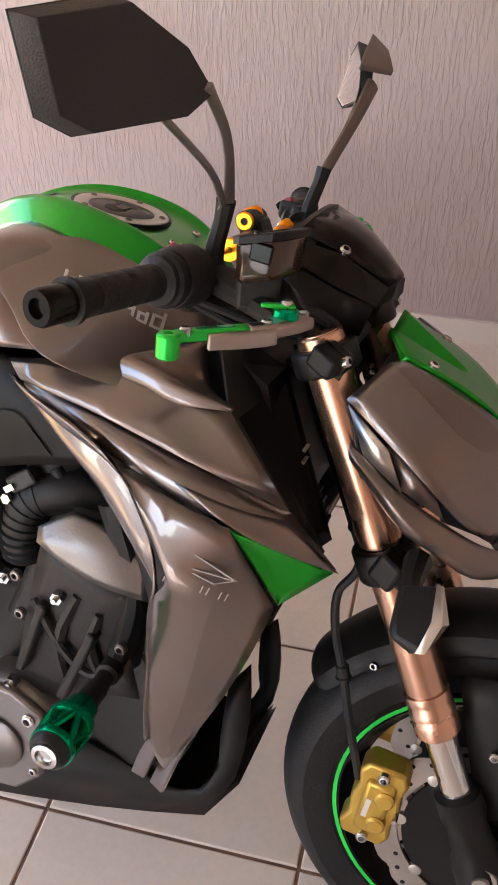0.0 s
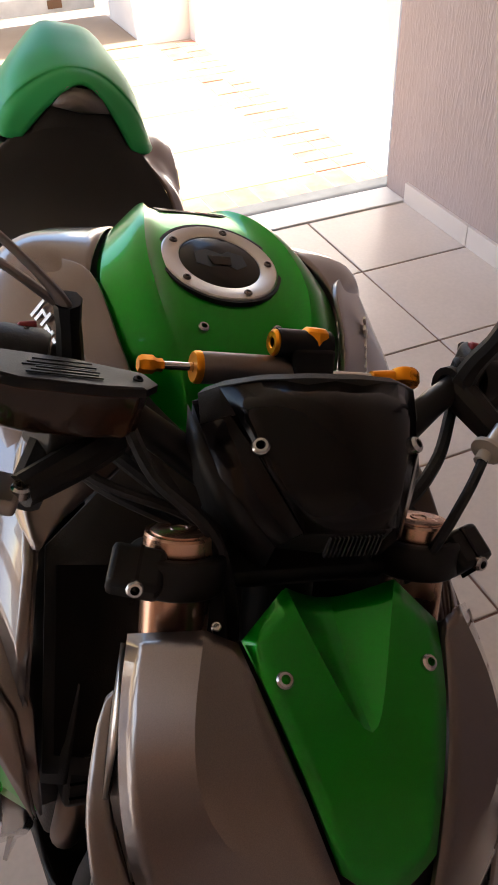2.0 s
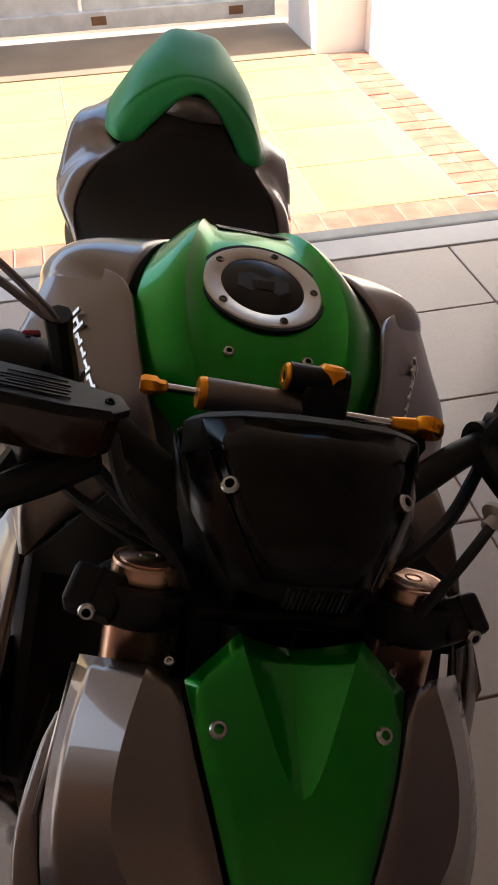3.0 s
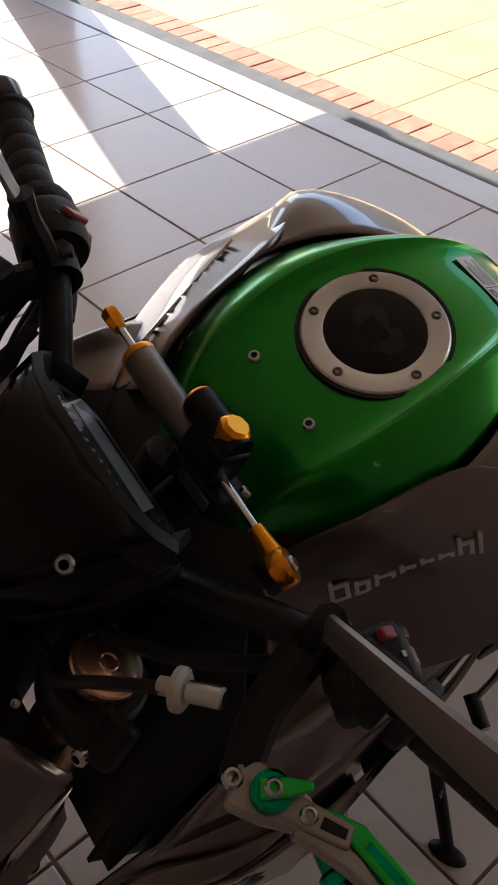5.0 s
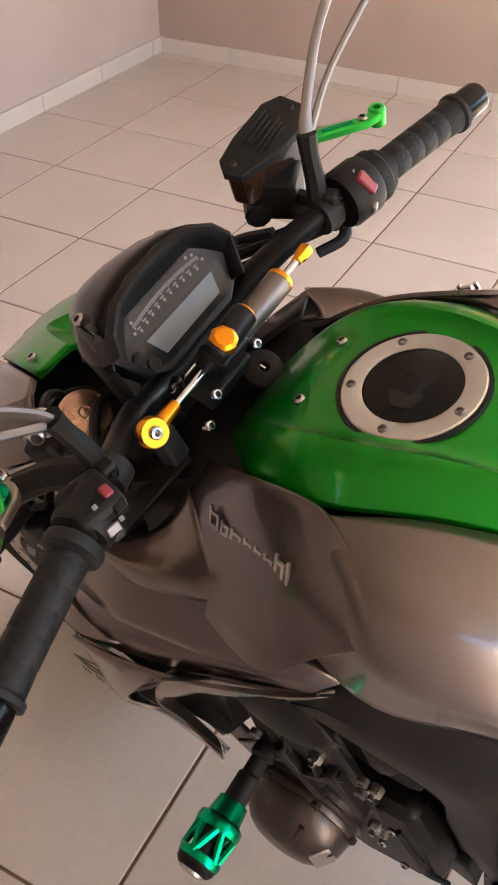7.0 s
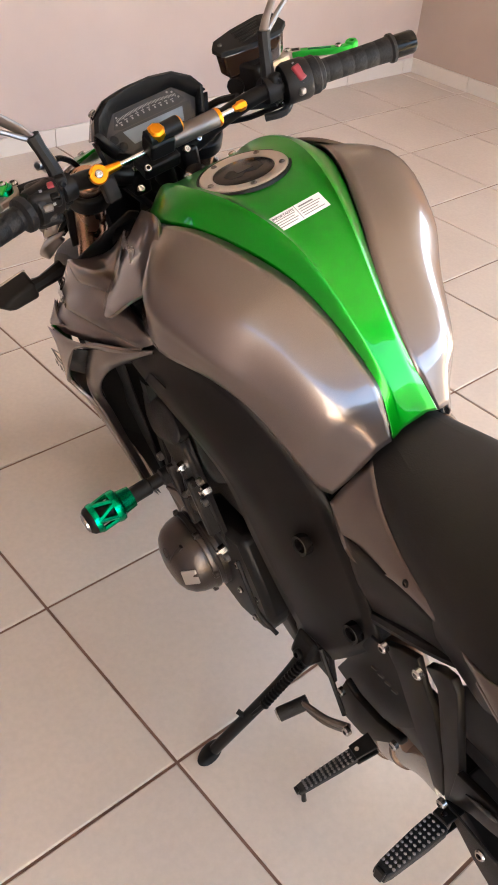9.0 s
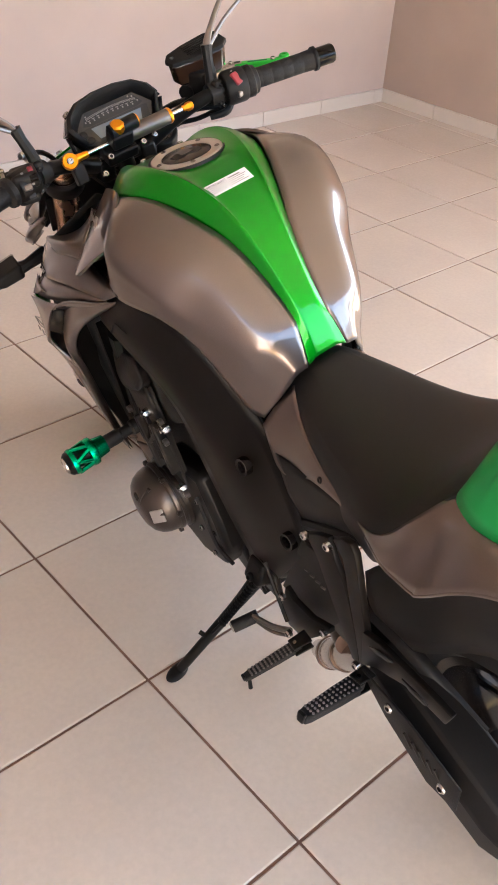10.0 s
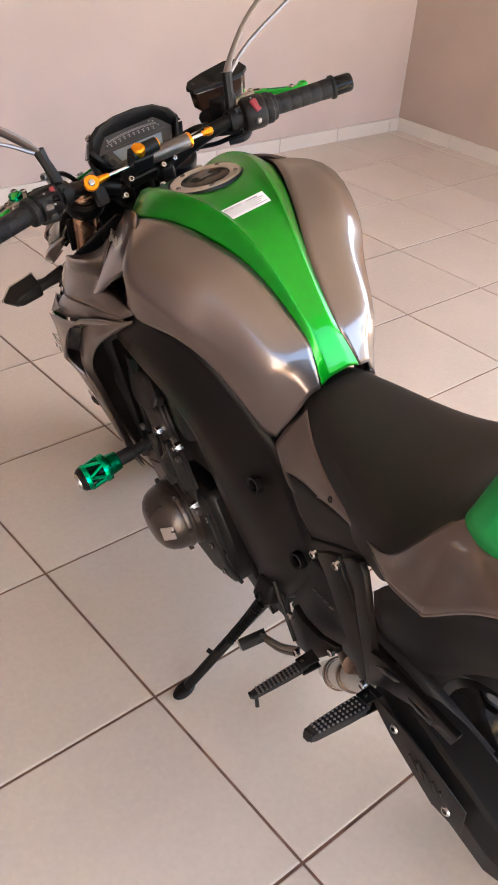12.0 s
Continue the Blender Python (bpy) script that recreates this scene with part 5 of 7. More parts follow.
mid = (0.515, -0.200)
bm = bmesh.new()
rings = []
for grow, dz in ((0.80, -0.046), (0.90, -0.040), (0.96, -0.0075)):
    rings.append([bm.verts.new((mid[0] + (x - mid[0]) * grow, mid[1] + (y - mid[1]) * grow, lid_z(x, y) + dz)) for x, y in LID])
for a, b in zip(rings, rings[1:]):
    for k in range(len(a)):
        bm.faces.new((a[k], a[(k + 1) % len(a)], b[(k + 1) % len(a)], b[k]))
bm.faces.new(rings[0])
bm.faces.new(rings[-1])
part("box", bm, SMOKE, res, "smoky brown translucent fluid box", bevel=0.002)
bm = bmesh.new()
rings = []
for grow, dz in ((0.90, -0.0078), (1.03, -0.0074), (1.03, -0.0012), (0.985, 0.0002)):
    rings.append([bm.verts.new((mid[0] + (x - mid[0]) * grow, mid[1] + (y - mid[1]) * grow, lid_z(x, y) + dz)) for x, y in LID])
for a, b in zip(rings, rings[1:]):
    for k in range(len(a)):
        bm.faces.new((a[k], a[(k + 1) % len(a)], b[(k + 1) % len(a)], b[k]))
bm.faces.new(rings[0])
bm.faces.new(rings[-1])
part("lid", bm, BLACK, res, "black lid with embossed lines", smooth=30)
for k in range(6):
    x = 0.531 - k * 0.0052
    y0, y1 = -0.176 - 0.002 * (k % 2), -0.226 + 0.004 * (k % 3)
    bm = bmesh.new()
    q = [(x, y0), (x, y1), (x - 0.0022, y1), (x - 0.0022, y0)]
    bm.faces.new([bm.verts.new((a, b, lid_z(a, b) + 0.0009)) for a, b in q])
    part("lid_line", bm, BLACK, res, "embossed unreadable line", solid=0.0008)
for q in ((0.522, -0.150), (0.512, -0.243)):
    bolt("lid_screw", (q[0], q[1], lid_z(*q)), (0.2, 0.12, 1), 0.0036, res, SHELLP)
bolt("box_screw", (0.531, -0.197, 1.072), (1, 0, 0.1), 0.004, res)
part("sight_window", boxed((0.520, -0.2525, 1.074), (0.022, 0.004, 0.018), (0, 8, 0)), GLOSS, res, "dark sight window", bevel=0.002)
part("cylinder", tube([(0.505, -0.155, 1.020), (0.528, -0.185, 1.018), (0.552, -0.225, 1.012)], [0.014, 0.014, 0.012], 10, 4), BLACK, res)
part("bracket", boxed((0.500, -0.190, 1.030), (0.044, 0.044, 0.046), (0, 0, 20)), BLACK, res, bevel=0.005)
adj = grp("clutch_adjuster", "white knurled clutch cable adjuster")
ad = Vector((0.530, 0.160, 1.024))
am = frame_to(ad, ad + Vector((0.35, -0.45, -0.25)))
part("wheel", lathe([(0, -0.005), (0.010, -0.005), (0.0142, -0.002), (0.0142, 0.002), (0.010, 0.003), (0.006, 0.004), (0.006, 0.014), (0, 0.014)], am, 22), WHITEP, adj, "pale knurled wheel")
part("barrel", lathe([(0.005, -0.03), (0.007, -0.028), (0.007, -0.006)], am, 12), ALU, adj)


def cable(name, pts, r, label, parent=None, material=None):
    return part(name, tube(pts, r, 8, 7), material or RUBBER, parent or bike, label)


cable("clutch_cable", [(0.530, 0.160, 1.024), (0.565, 0.125, 1.002), (0.585, 0.095, 0.955), (0.560, 0.085, 0.86), (0.50, 0.10, 0.74)], 0.0045, "black clutch cable")
cable("throttle_cable", [(0.43, -0.205, 1.010), (0.50, -0.17, 0.985), (0.54, -0.10, 0.975), (0.52, -0.05, 0.92)], 0.0045, "black throttle cable")
cable("throttle_cable", [(0.43, -0.20, 1.004), (0.49, -0.165, 0.972), (0.535, -0.10, 0.958), (0.51, -0.05, 0.90)], 0.0045, "black throttle cable")
cable("brake_hose", [(0.478, -0.140, 1.020), (0.525, -0.125, 1.000), (0.565, -0.080, 0.965), (0.60, -0.06, 0.86), (0.632, -0.108, 0.712), (0.612, -0.115, 0.655), (0.616, -0.115, 0.600), (0.632, -0.115, 0.545), (0.652, -0.115, 0.466), (0.674, -0.112, 0.385)], 0.0056, "black brake hose")
cable("brake_hose", [(0.632, 0.108, 0.712), (0.612, 0.115, 0.655), (0.616, 0.115, 0.600), (0.632, 0.115, 0.545), (0.652, 0.115, 0.466), (0.674, 0.112, 0.385)], 0.0056, "black brake hose")
for s in (1, -1):
    part("hose_sleeve", lathe([(0.0058, -0.010), (0.0085, -0.008), (0.0085, 0.006), (0.0105, 0.008), (0.0105, 0.011), (0.0058, 0.012)], frame_to((0.6325, 0.115 * s, 0.545), (0.652, 0.115 * s, 0.466)), 16), RUBBER, bike, "rubber hose sleeve")
cable("wiring_loom", [(0.44, 0.185, 1.004), (0.50, 0.14, 0.985), (0.54, 0.08, 0.965), (0.50, 0.03, 0.90)], 0.006, "black wiring loom")
cable("wiring_loom", [(0.44, -0.185, 1.004), (0.51, -0.13, 0.99), (0.55, -0.08, 0.97), (0.50, -0.03, 0.90)], 0.006, "black wiring loom")

# ---------------- steering damper ----------------
damp = grp("steering_damper", "steering damper with gold anodised ends")
dl, dr = Vector((0.431, 0.127, 1.030)), Vector((0.425, -0.114, 1.034))
m = frame_to(dr, dl)
D = (dl - dr).length
part("rod", lathe([(0, 0), (0.0035, 0), (0.0035, D), (0, D)], m, 14), CHROME, damp, "chromed rod")
part("body", lathe([(0.004, 0.044), (0.0125, 0.044), (0.0135, 0.046), (0.0135, 0.118), (0.0125, 0.120), (0.0125, 0.150), (0.011, 0.155), (0.004, 0.156)], m, 28), TITAN, damp, "dark anodised cylinder")
part("end_collar", lathe([(0.004, 0.040), (0.0125, 0.040), (0.0138, 0.042), (0.0138, 0.046), (0.012, 0.047)], m, 24), ORANGE, damp, "gold end collar")
part("rod_nut", lathe([(0, -0.006), (0.006, -0.006), (0.0078, -0.003), (0.0078, 0.006), (0.0055, 0.009), (0.0055, 0.014), (0.0035, 0.016)], m, 6), ORANGE, damp, "gold rod nut")
part("ball_joint", lathe([(0.006, -0.0065), (0.0125, -0.0065), (0.0140, -0.004), (0.0140, 0.004), (0.0125, 0.0065), (0.006, 0.0065)], frame_to(dl, dl + Vector((-0.90, 0.20, 0.62))), 28, close=True), ORANGE, damp, "gold ball-joint eye")
part("joint_neck", tube([dl - (dl - dr).normalized() * 0.012, dl - (dl - dr).normalized() * 0.034], [0.0075, 0.0055], 12, 1), ORANGE, damp)
bolt("joint_bolt", dl + Vector((-0.005, 0.001, 0.0035)), (-0.90, 0.20, 0.62), 0.0062, damp)
kb = Vector((0.418, 0.034, 1.052))
part("valve_block", boxed((0.424, 0.030, 1.038), (0.030, 0.040, 0.030), (0, -25, -2)), FRAME, damp, bevel=0.004)
km = frame_to(kb, kb + Vector((-0.45, 0.05, 1)))
part("valve_body", tube([(0.4185, -0.003, 1.055), (0.418, 0.048, 1.053)], [0.0125, 0.0125], 22, 1), FRAME, damp)
part("knob", lathe([(0, 0.016), (0.009, 0.016), (0.0125, 0.013), (0.0135, 0.008), (0.0135, 0.002), (0.011, 0.0), (0.011, -0.012)], km, 8), ORANGE, damp, "gold faceted adjuster knob")
part("side_knob", lathe([(0.004, 0.002), (0.005, 0.003), (0.0095, 0.003), (0.0115, 0.001), (0.0115, -0.003)], frame_to((0.4185, -0.0035, 1.055), (0.420, -0.10, 1.058)), 24), ORANGE, damp, "gold disc")
part("clamp", boxed((0.430, 0.036, 1.012), (0.036, 0.060, 0.022), (0, -20, 0)), FRAME, damp, bevel=0.004)
part("mark", boxed((0.447, 0.042, 1.020), (0.002, 0.034, 0.010), (0, -20, 0)), ALU, damp, "pale engraved strip")
for y in (0.060, -0.006, 0.078):
    bolt("clamp_bolt", (0.414, y, 1.016 if y < 0.07 else 0.992), (-0.8, 0, 0.6), 0.0055, damp)
part("mount_post", tube([(0.43, 0.03, 1.01), (0.45, 0.02, 0.97)], [0.014, 0.016], 12, 1), FRAME, damp)
part("tank_bracket", boxed((0.428, 0.118, 1.004), (0.020, 0.022, 0.036), (0, 20, 0)), BLACK, damp, bevel=0.004)
part("ignition_lock", lathe([(0.004, 0.004), (0.006, 0.006), (0.016, 0.006), (0.021, 0.003), (0.0225, -0.002), (0.0225, -0.03)], frame_to((0.424, -0.020, 0.962), (0.38, -0.020, 1.055)), 28), BLACK, bike, "black ignition lock")
part("key_slot", boxed((0.4235, -0.020, 0.9655), (0.006, 0.002, 0.003), (0, -25, 0)), STEEL, bike)

# ---------------- engine, frame, exhaust ----------------
eng = grp("engine", "dark grey four-cylinder engine with silver covers")
part("crankcase", prism([(0.02, 0.24), (0.30, 0.22), (0.40, 0.30), (0.42, 0.42), (0.36, 0.52), (0.10, 0.56), (-0.02, 0.50), (-0.06, 0.34)], SIDE, 0.24, None, -0.12), ENGINE, eng, bevel=0.02)
part("cylinder_block", prism([(0.16, 0.50), (0.38, 0.50), (0.45, 0.66), (0.24, 0.70)], SIDE, 0.30, None, -0.15), ENGINE, eng, bevel=0.015)
for s in (1, -1):
    # Stand-side cover takes the darker engine paint in place of the shade there.
    part("head_cover", poly([(0.247, 0.190, 0.688), (0.289, 0.180, 0.716), (0.345, 0.178, 0.700), (0.397, 0.176, 0.664), (0.396, 0.182, 0.616), (0.342, 0.198, 0.628), (0.290, 0.204, 0.650), (0.250, 0.200, 0.672), (0.300, 0.200, 0.690), (0.350, 0.196, 0.664)],
                            [(0, 1, 8, 7), (1, 2, 8), (2, 3, 9, 8), (3, 4, 5, 9), (8, 9, 5, 6), (8, 6, 7)], flip=s), CASE if s < 0 else ENGINE, eng, "cast cam end cover", sub=2, solid=0.02)
    part("cylinder_side", poly([(0.250, 0.186, 0.672), (0.342, 0.190, 0.628), (0.396, 0.176, 0.615), (0.380, 0.166, 0.506), (0.300, 0.176, 0.421), (0.200, 0.180, 0.424), (0.226, 0.184, 0.567), (0.305, 0.192, 0.535)],
                               [(0, 1, 7, 6), (1, 2, 3, 7), (3, 4, 7), (4, 5, 6, 7)], flip=s), ENGINE, eng, sub=2, solid=0.01)
    part("rib", tube([(0.30, (0.186 if s < 0 else 0.176) * s, 0.60), (0.275, 0.19 * s, 0.53), (0.285, 0.186 * s, 0.46)], [0.007, 0.009, 0.006], 6, 3), ENGINE, eng)
    part("rib", tube([(0.33, (0.186 if s < 0 else 0.176) * s, 0.58), (0.32, 0.19 * s, 0.53), (0.345, 0.186 * s, 0.47)], [0.006, 0.008, 0.006], 6, 3), ENGINE, eng)
    for q in ((0.364, 0.544), (0.215, 0.610), (0.220, 0.554), (0.195, 0.425)):
        bolt("case_bolt", (q[0], 0.192 * s, q[1]), (0, s, 0), 0.0078, eng, CASE)
    part("coolant_hose", tube([(0.205, 0.150 * s, 0.615), (0.204, 0.155 * s, 0.660), (0.222, 0.150 * s, 0.705), (0.275, 0.135 * s, 0.722), (0.34, 0.10 * s, 0.70)], [0.026, 0.028, 0.030, 0.030, 0.028], 14, 6), BLACK, eng, "black rubber hose")
    part("intake", tube([(0.28, 0.10 * s, 0.68), (0.22, 0.11 * s, 0.78), (0.18, 0.10 * s, 0.86)], [0.045, 0.05, 0.05], 14, 3), BLACK, eng)
# clutch cover (throttle side) and generator cover (stand side)
part("clutch_cover", lathe([(0, 0.036), (0.040, 0.036), (0.046, 0.030), (0.060, 0.028), (0.070, 0.022), (0.078, 0.012), (0.080, -0.03)], frame_to((0.200, -0.170, 0.362), (0.200, -1, 0.362)), 9), CASE, eng, "silver-grey clutch cover")
gc = Vector((0.316, 0.204, 0.324))
gm = frame_to(gc, gc + Vector((0.05, 1, 0)))
part("generator_cover", lathe([(0, 0.056), (0.022, 0.0555), (0.040, 0.052), (0.055, 0.045), (0.066, 0.034), (0.073, 0.019), (0.076, 0.004), (0.076, -0.002), (0.079, -0.003), (0.080, -0.006), (0.080, -0.012), (0.077, -0.014), (0.077, -0.020), (0.082, -0.022), (0.083, -0.060)], gm, 48), GENCASE, eng, "dark bronze domed generator cover")
for k in range(6):
    a = radians(60 * k + 10)
    bolt("cover_bolt", tuple(gm @ Vector((0.080 * math.cos(a), 0.080 * math.sin(a), -0.004))), (0.05, 1, 0.1), 0.0068, eng, GENCASE)
for a0, a1 in (((-0.030, 0.012), (-0.066, 0.026)), ((-0.012, 0.030), (-0.024, 0.068))):
    p, q = gc + Vector((a0[0], 0.052, a0[1])), gc + Vector((a1[0], 0.028, a1[1]))
    part("cover_rib", tube([p, p.lerp(q, 0.5) + Vector((0, 0.004, 0)), q], [0.0030, 0.0038, 0.0045], 6, 3), GENCASE, eng)
part("plate", boxed(gc + Vector((-0.058, 0.040, 0.020)), (0.030, 0.004, 0.030), (20, 12, 48)), ALU, eng, "bright machined plate", bevel=0.002)
for k in range(9):
    p = spline([(0.205, -0.150, 0.615), (0.204, -0.155, 0.660), (0.222, -0.150, 0.705), (0.275, -0.135, 0.722)], 12)
    a = p[2 + k * 3]
    part("hose_ring", lathe([(0.0260, -0.0020), (0.0315, 0.0), (0.0260, 0.0020)], frame_to(a, p[3 + k * 3]), 20, close=True), RUBBER, eng)
for s in (1, -1):
    part("fuel_connector", boxed((0.214, 0.168 * s, 0.735), (0.040, 0.018, 0.022), (0, -35, 0)), SHELLP, eng, "grey electrical connector", bevel=0.003)
    part("connector_clip", boxed((0.200, 0.178 * s, 0.724), (0.014, 0.006, 0.008), (0, -35, 0)), ALU, eng, "bright clip")
    part("injector_nut", lathe([(0, 0.010), (0.007, 0.010), (0.009, 0.006), (0.009, -0.006)], frame_to((0.196, 0.172 * s, 0.708), (0.18, 0.4 * s, 0.72)), 6), STEEL, eng)
    part("breather_hose", tube([(0.250, 0.152 * s, 0.752), (0.277, 0.152 * s, 0.714), (0.301, 0.150 * s, 0.696), (0.345, 0.140 * s, 0.704)], [0.009, 0.009, 0.010, 0.012], 12, 5), RUBBER, eng, "black breather hose")
    for a, b in (((0.256, 0.580), (0.220, 0.468)), ((0.327, 0.556), (0.281, 0.442))):
        bm = bmesh.new()
        box(bm, ((a[0] + b[0]) / 2, 0.190 * s, (a[1] + b[1]) / 2), (0.014, 0.022, math.dist(a, b)), (0, math.degrees(math.atan2(a[0] - b[0], a[1] - b[1])), 0))
        part("cast_rib", bm, ENGINE, eng, bevel=0.004)
    part("cast_web", tube([(0.240, 0.193 * s, 0.582), (0.281, 0.194 * s, 0.520), (0.318, 0.192 * s, 0.490), (0.345, 0.188 * s, 0.500)], [0.005, 0.006, 0.006, 0.004], 8, 4), ENGINE, eng)
    # Flat black plate; the recess's shade is only its colour.
    part("pocket_shade", poly([(0.343, 0.187, 0.464), (0.375, 0.186, 0.530), (0.388, 0.180, 0.466)], [(0, 1, 2)], flip=s), BLACK, eng, "flat black patch for a casting pocket's shade", solid=0.003)
    for q in ((0.205, 0.438), (0.275, 0.594), (0.200, 0.604)):
        part("stud_nut", lathe([(0, 0.012), (0.004, 0.012), (0.004, 0.006), (0.0085, 0.006), (0.0095, 0.0), (0.0095, -0.006)], frame_to((q[0], 0.192 * s, q[1]), (q[0], s, q[1])), 6), STEEL, eng)
part("water_pipe", tube([(0.470, 0.118, 0.560), (0.420, 0.130, 0.585), (0.360, 0.128, 0.600)], [0.026, 0.028, 0.026], 20, 4), GENCASE, eng, "brownish metal water pipe")
part("pipe_clamp", lathe([(0.0285, -0.005), (0.0305, -0.005), (0.0305, 0.005), (0.0285, 0.005)], frame_to((0.400, 0.130, 0.590), (0.36, 0.128, 0.600)), 24, close=True), STEEL, eng, "bright hose clamp")
bolt("clamp_screw", (0.392, 0.160, 0.600), (0, 1, 0.4), 0.006, eng)
part("clutch_plate", prism([(0.150, 0.440), (0.213, 0.437), (0.260, 0.412), (0.267, 0.387), (0.258, 0.305), (0.218, 0.268), (0.150, 0.262)], SIDE, 0.014, None, 0.196), CASE, eng, "flat silver clutch cover face", bevel=0.005)
part("clutch_step", lathe([(0, 0.010), (0.036, 0.010), (0.042, 0.006), (0.042, -0.002)], frame_to((0.190, -0.209, 0.345), (0.190, -1, 0.345)), 32), CASE, eng, "raised round boss")
bolt("clutch_bolt", (0.241, -0.210, 0.400), (0, -1, 0), 0.010, eng)
bolt("clutch_bolt", (0.246, -0.210, 0.312), (0, -1, 0), 0.006, eng)
part("sump_side", prism([(0.36, 0.235), (0.23, 0.196), (0.140, 0.226), (0.112, 0.290), (0.130, 0.375), (0.165, 0.480), (0.30, 0.46), (0.38, 0.36)], SIDE, 0.05, None, -0.176), FRAME, eng, "black lower crankcase side", bevel=0.014)
for q in ((0.205, 0.300), (0.172, 0.246), (0.150, 0.330), (0.190, 0.395)):
    bolt("case_bolt", (q[0], 0.178, q[1]), (0, 1, 0.2), 0.0065, eng)
part("sensor_lead", tube([(0.180, 0.180, 0.420), (0.150, 0.186, 0.370), (0.140, 0.182, 0.300), (0.110, 0.172, 0.262)], 0.0042, 8, 4), RUBBER, eng, "black sensor lead")
part("sprocket_cover", prism([(0.12, 0.30), (0.15, 0.42), (0.08, 0.50), (-0.02, 0.48), (-0.06, 0.36), (0.0, 0.28)], SIDE, 0.04, None, -0.135), FRAME, eng, "black sprocket cover", bevel=0.012)
for q in ((0.13, 0.33), (0.12, 0.45), (0.02, 0.48), (-0.03, 0.36), (0.04, 0.31)):
    bolt("cover_bolt", (q[0], 0.136, q[1]), (0, 1, 0), 0.007, eng)
for k, y in enumerate((-0.10, -0.035, 0.035, 0.10)):
    part("header_pipe", tube([(0.39, y, 0.60), (0.420, y * 1.02, 0.57), (0.432, y, 0.46), (0.415, y * 0.95, 0.34), (0.35, y * 0.75, 0.25), (0.22, y * 0.5, 0.22)], 0.020, 14, 7), BRONZE, eng, "heat-tinted exhaust header")
part("collector", tube([(0.24, 0, 0.22), (0.05, 0, 0.22), (-0.10, 0.06, 0.25), (-0.20, 0.12, 0.28)], [0.05, 0.06, 0.05, 0.030], 16, 5), BRONZE, eng, "exhaust collector")
part("link_pipe", tube([(-0.06, 0.105, 0.075), (-0.11, 0.112, 0.130), (-0.150, 0.115, 0.180), (-0.215, 0.118, 0.255), (-0.29, 0.14, 0.33)], [0.020, 0.029, 0.033, 0.031, 0.026], 20, 4), STEEL, eng, "bare steel exhaust link")
for a, b in (((-0.118, 0.113, 0.140), (-0.150, 0.115, 0.180)), ((-0.172, 0.116, 0.206), (-0.215, 0.118, 0.255))):
    part("clamp_band", lathe([(0.031, -0.005), (0.0345, -0.005), (0.0345, 0.005), (0.031, 0.005)], frame_to(a, b), 24, close=True), BRONZE, eng)
for s in (1, -1):
    mf = grp("silencer", "dark angular side-mounted exhaust silencer")
    sec = [(-0.33, 0.120, 0.186, 0.395, 0.470), (-0.42, 0.115, 0.200, 0.350, 0.455), (-0.52, 0.115, 0.210, 0.312, 0.430), (-0.60, 0.120, 0.214, 0.290, 0.400), (-0.635, 0.130, 0.208, 0.295, 0.385)]
    vs, fs = [], []
    for x, y0, y1, z0, z1 in sec:
        vs += [(x, y0, z0 + 0.01), (x, y1 - 0.025, z0 - 0.006), (x, y1, z0 + 0.022), (x, y1 - 0.004, z1 - 0.03), (x, y1 - 0.03, z1), (x, y0, z1)]
    for i in range(len(sec) - 1):
        for k in range(6):
            fs.append((i * 6 + k, i * 6 + (k + 1) % 6, i * 6 + 6 + (k + 1) % 6, i * 6 + 6 + k))
    fs += [tuple(range(6)), tuple(range(24, 30))]
    part("can", poly(vs, fs, flip=s, sharp_border=False), FRAME, mf, "dark grey satin can", bevel=0.005)
    part("heat_shield", poly([(-0.345, 0.205, 0.478), (-0.44, 0.205, 0.462), (-0.56, 0.212, 0.430), (-0.56, 0.222, 0.375), (-0.50, 0.222, 0.372), (-0.40, 0.212, 0.420), (-0.36, 0.204, 0.440)], [(0, 1, 5, 6), (1, 2, 3, 4, 5)], flip=s), BLACK, mf, "black slotted heat shield", solid=0.004, bevel=0.0015)
    bm = bmesh.new()
    for k in range(5):
        box(bm, (-0.455 - 0.016 * k, 0.2145 * s, 0.425 - 0.004 * k), (0.004, 0.004, 0.030), (0, 28, 0))
    part("shield_slots", bm, ENGINE, mf, "pale slot edges")
    bolt("shield_bolt", (-0.409, 0.208 * s, 0.452), (0, s, 0.3), 0.008, mf)
    bolt("shield_bolt", (-0.528, 0.216 * s, 0.392), (0, s, 0.3), 0.009, mf)
    part("outlet", lathe([(0.020, 0.02), (0.026, 0.02), (0.030, 0.012), (0.030, -0.01)], frame_to((-0.632, 0.172 * s, 0.338), (-0.73, 0.185 * s, 0.31)), 24), STEEL, mf, "bare steel outlet ring")
belly = grp("belly_pan", "matte black belly pan under the engine")
for s in (1, -1):
    part("side", poly([(0.500, 0.062, 0.470), (0.476, 0.078, 0.440), (0.472, 0.095, 0.345), (0.480, 0.098, 0.310), (0.456, 0.104, 0.256), (0.405, 0.115, 0.252), (0.330, 0.128, 0.300), (0.230, 0.138, 0.330), (0.10, 0.140, 0.300),
                       (0.08, 0.135, 0.150), (0.300, 0.112, 0.172), (0.462, 0.098, 0.214), (0.508, 0.092, 0.285), (0.512, 0.074, 0.400)],
                      [(0, 1, 2, 13), (2, 3, 12, 13), (3, 4, 11, 12), (4, 5, 10, 11), (5, 6, 10), (6, 7, 9, 10), (7, 8, 9)], flip=s), BLACK, belly, sub=1, solid=0.008)
    bolt("pan_bolt", (0.16, 0.146 * s, 0.235), (0, s, 0), 0.008, belly, FRAME)
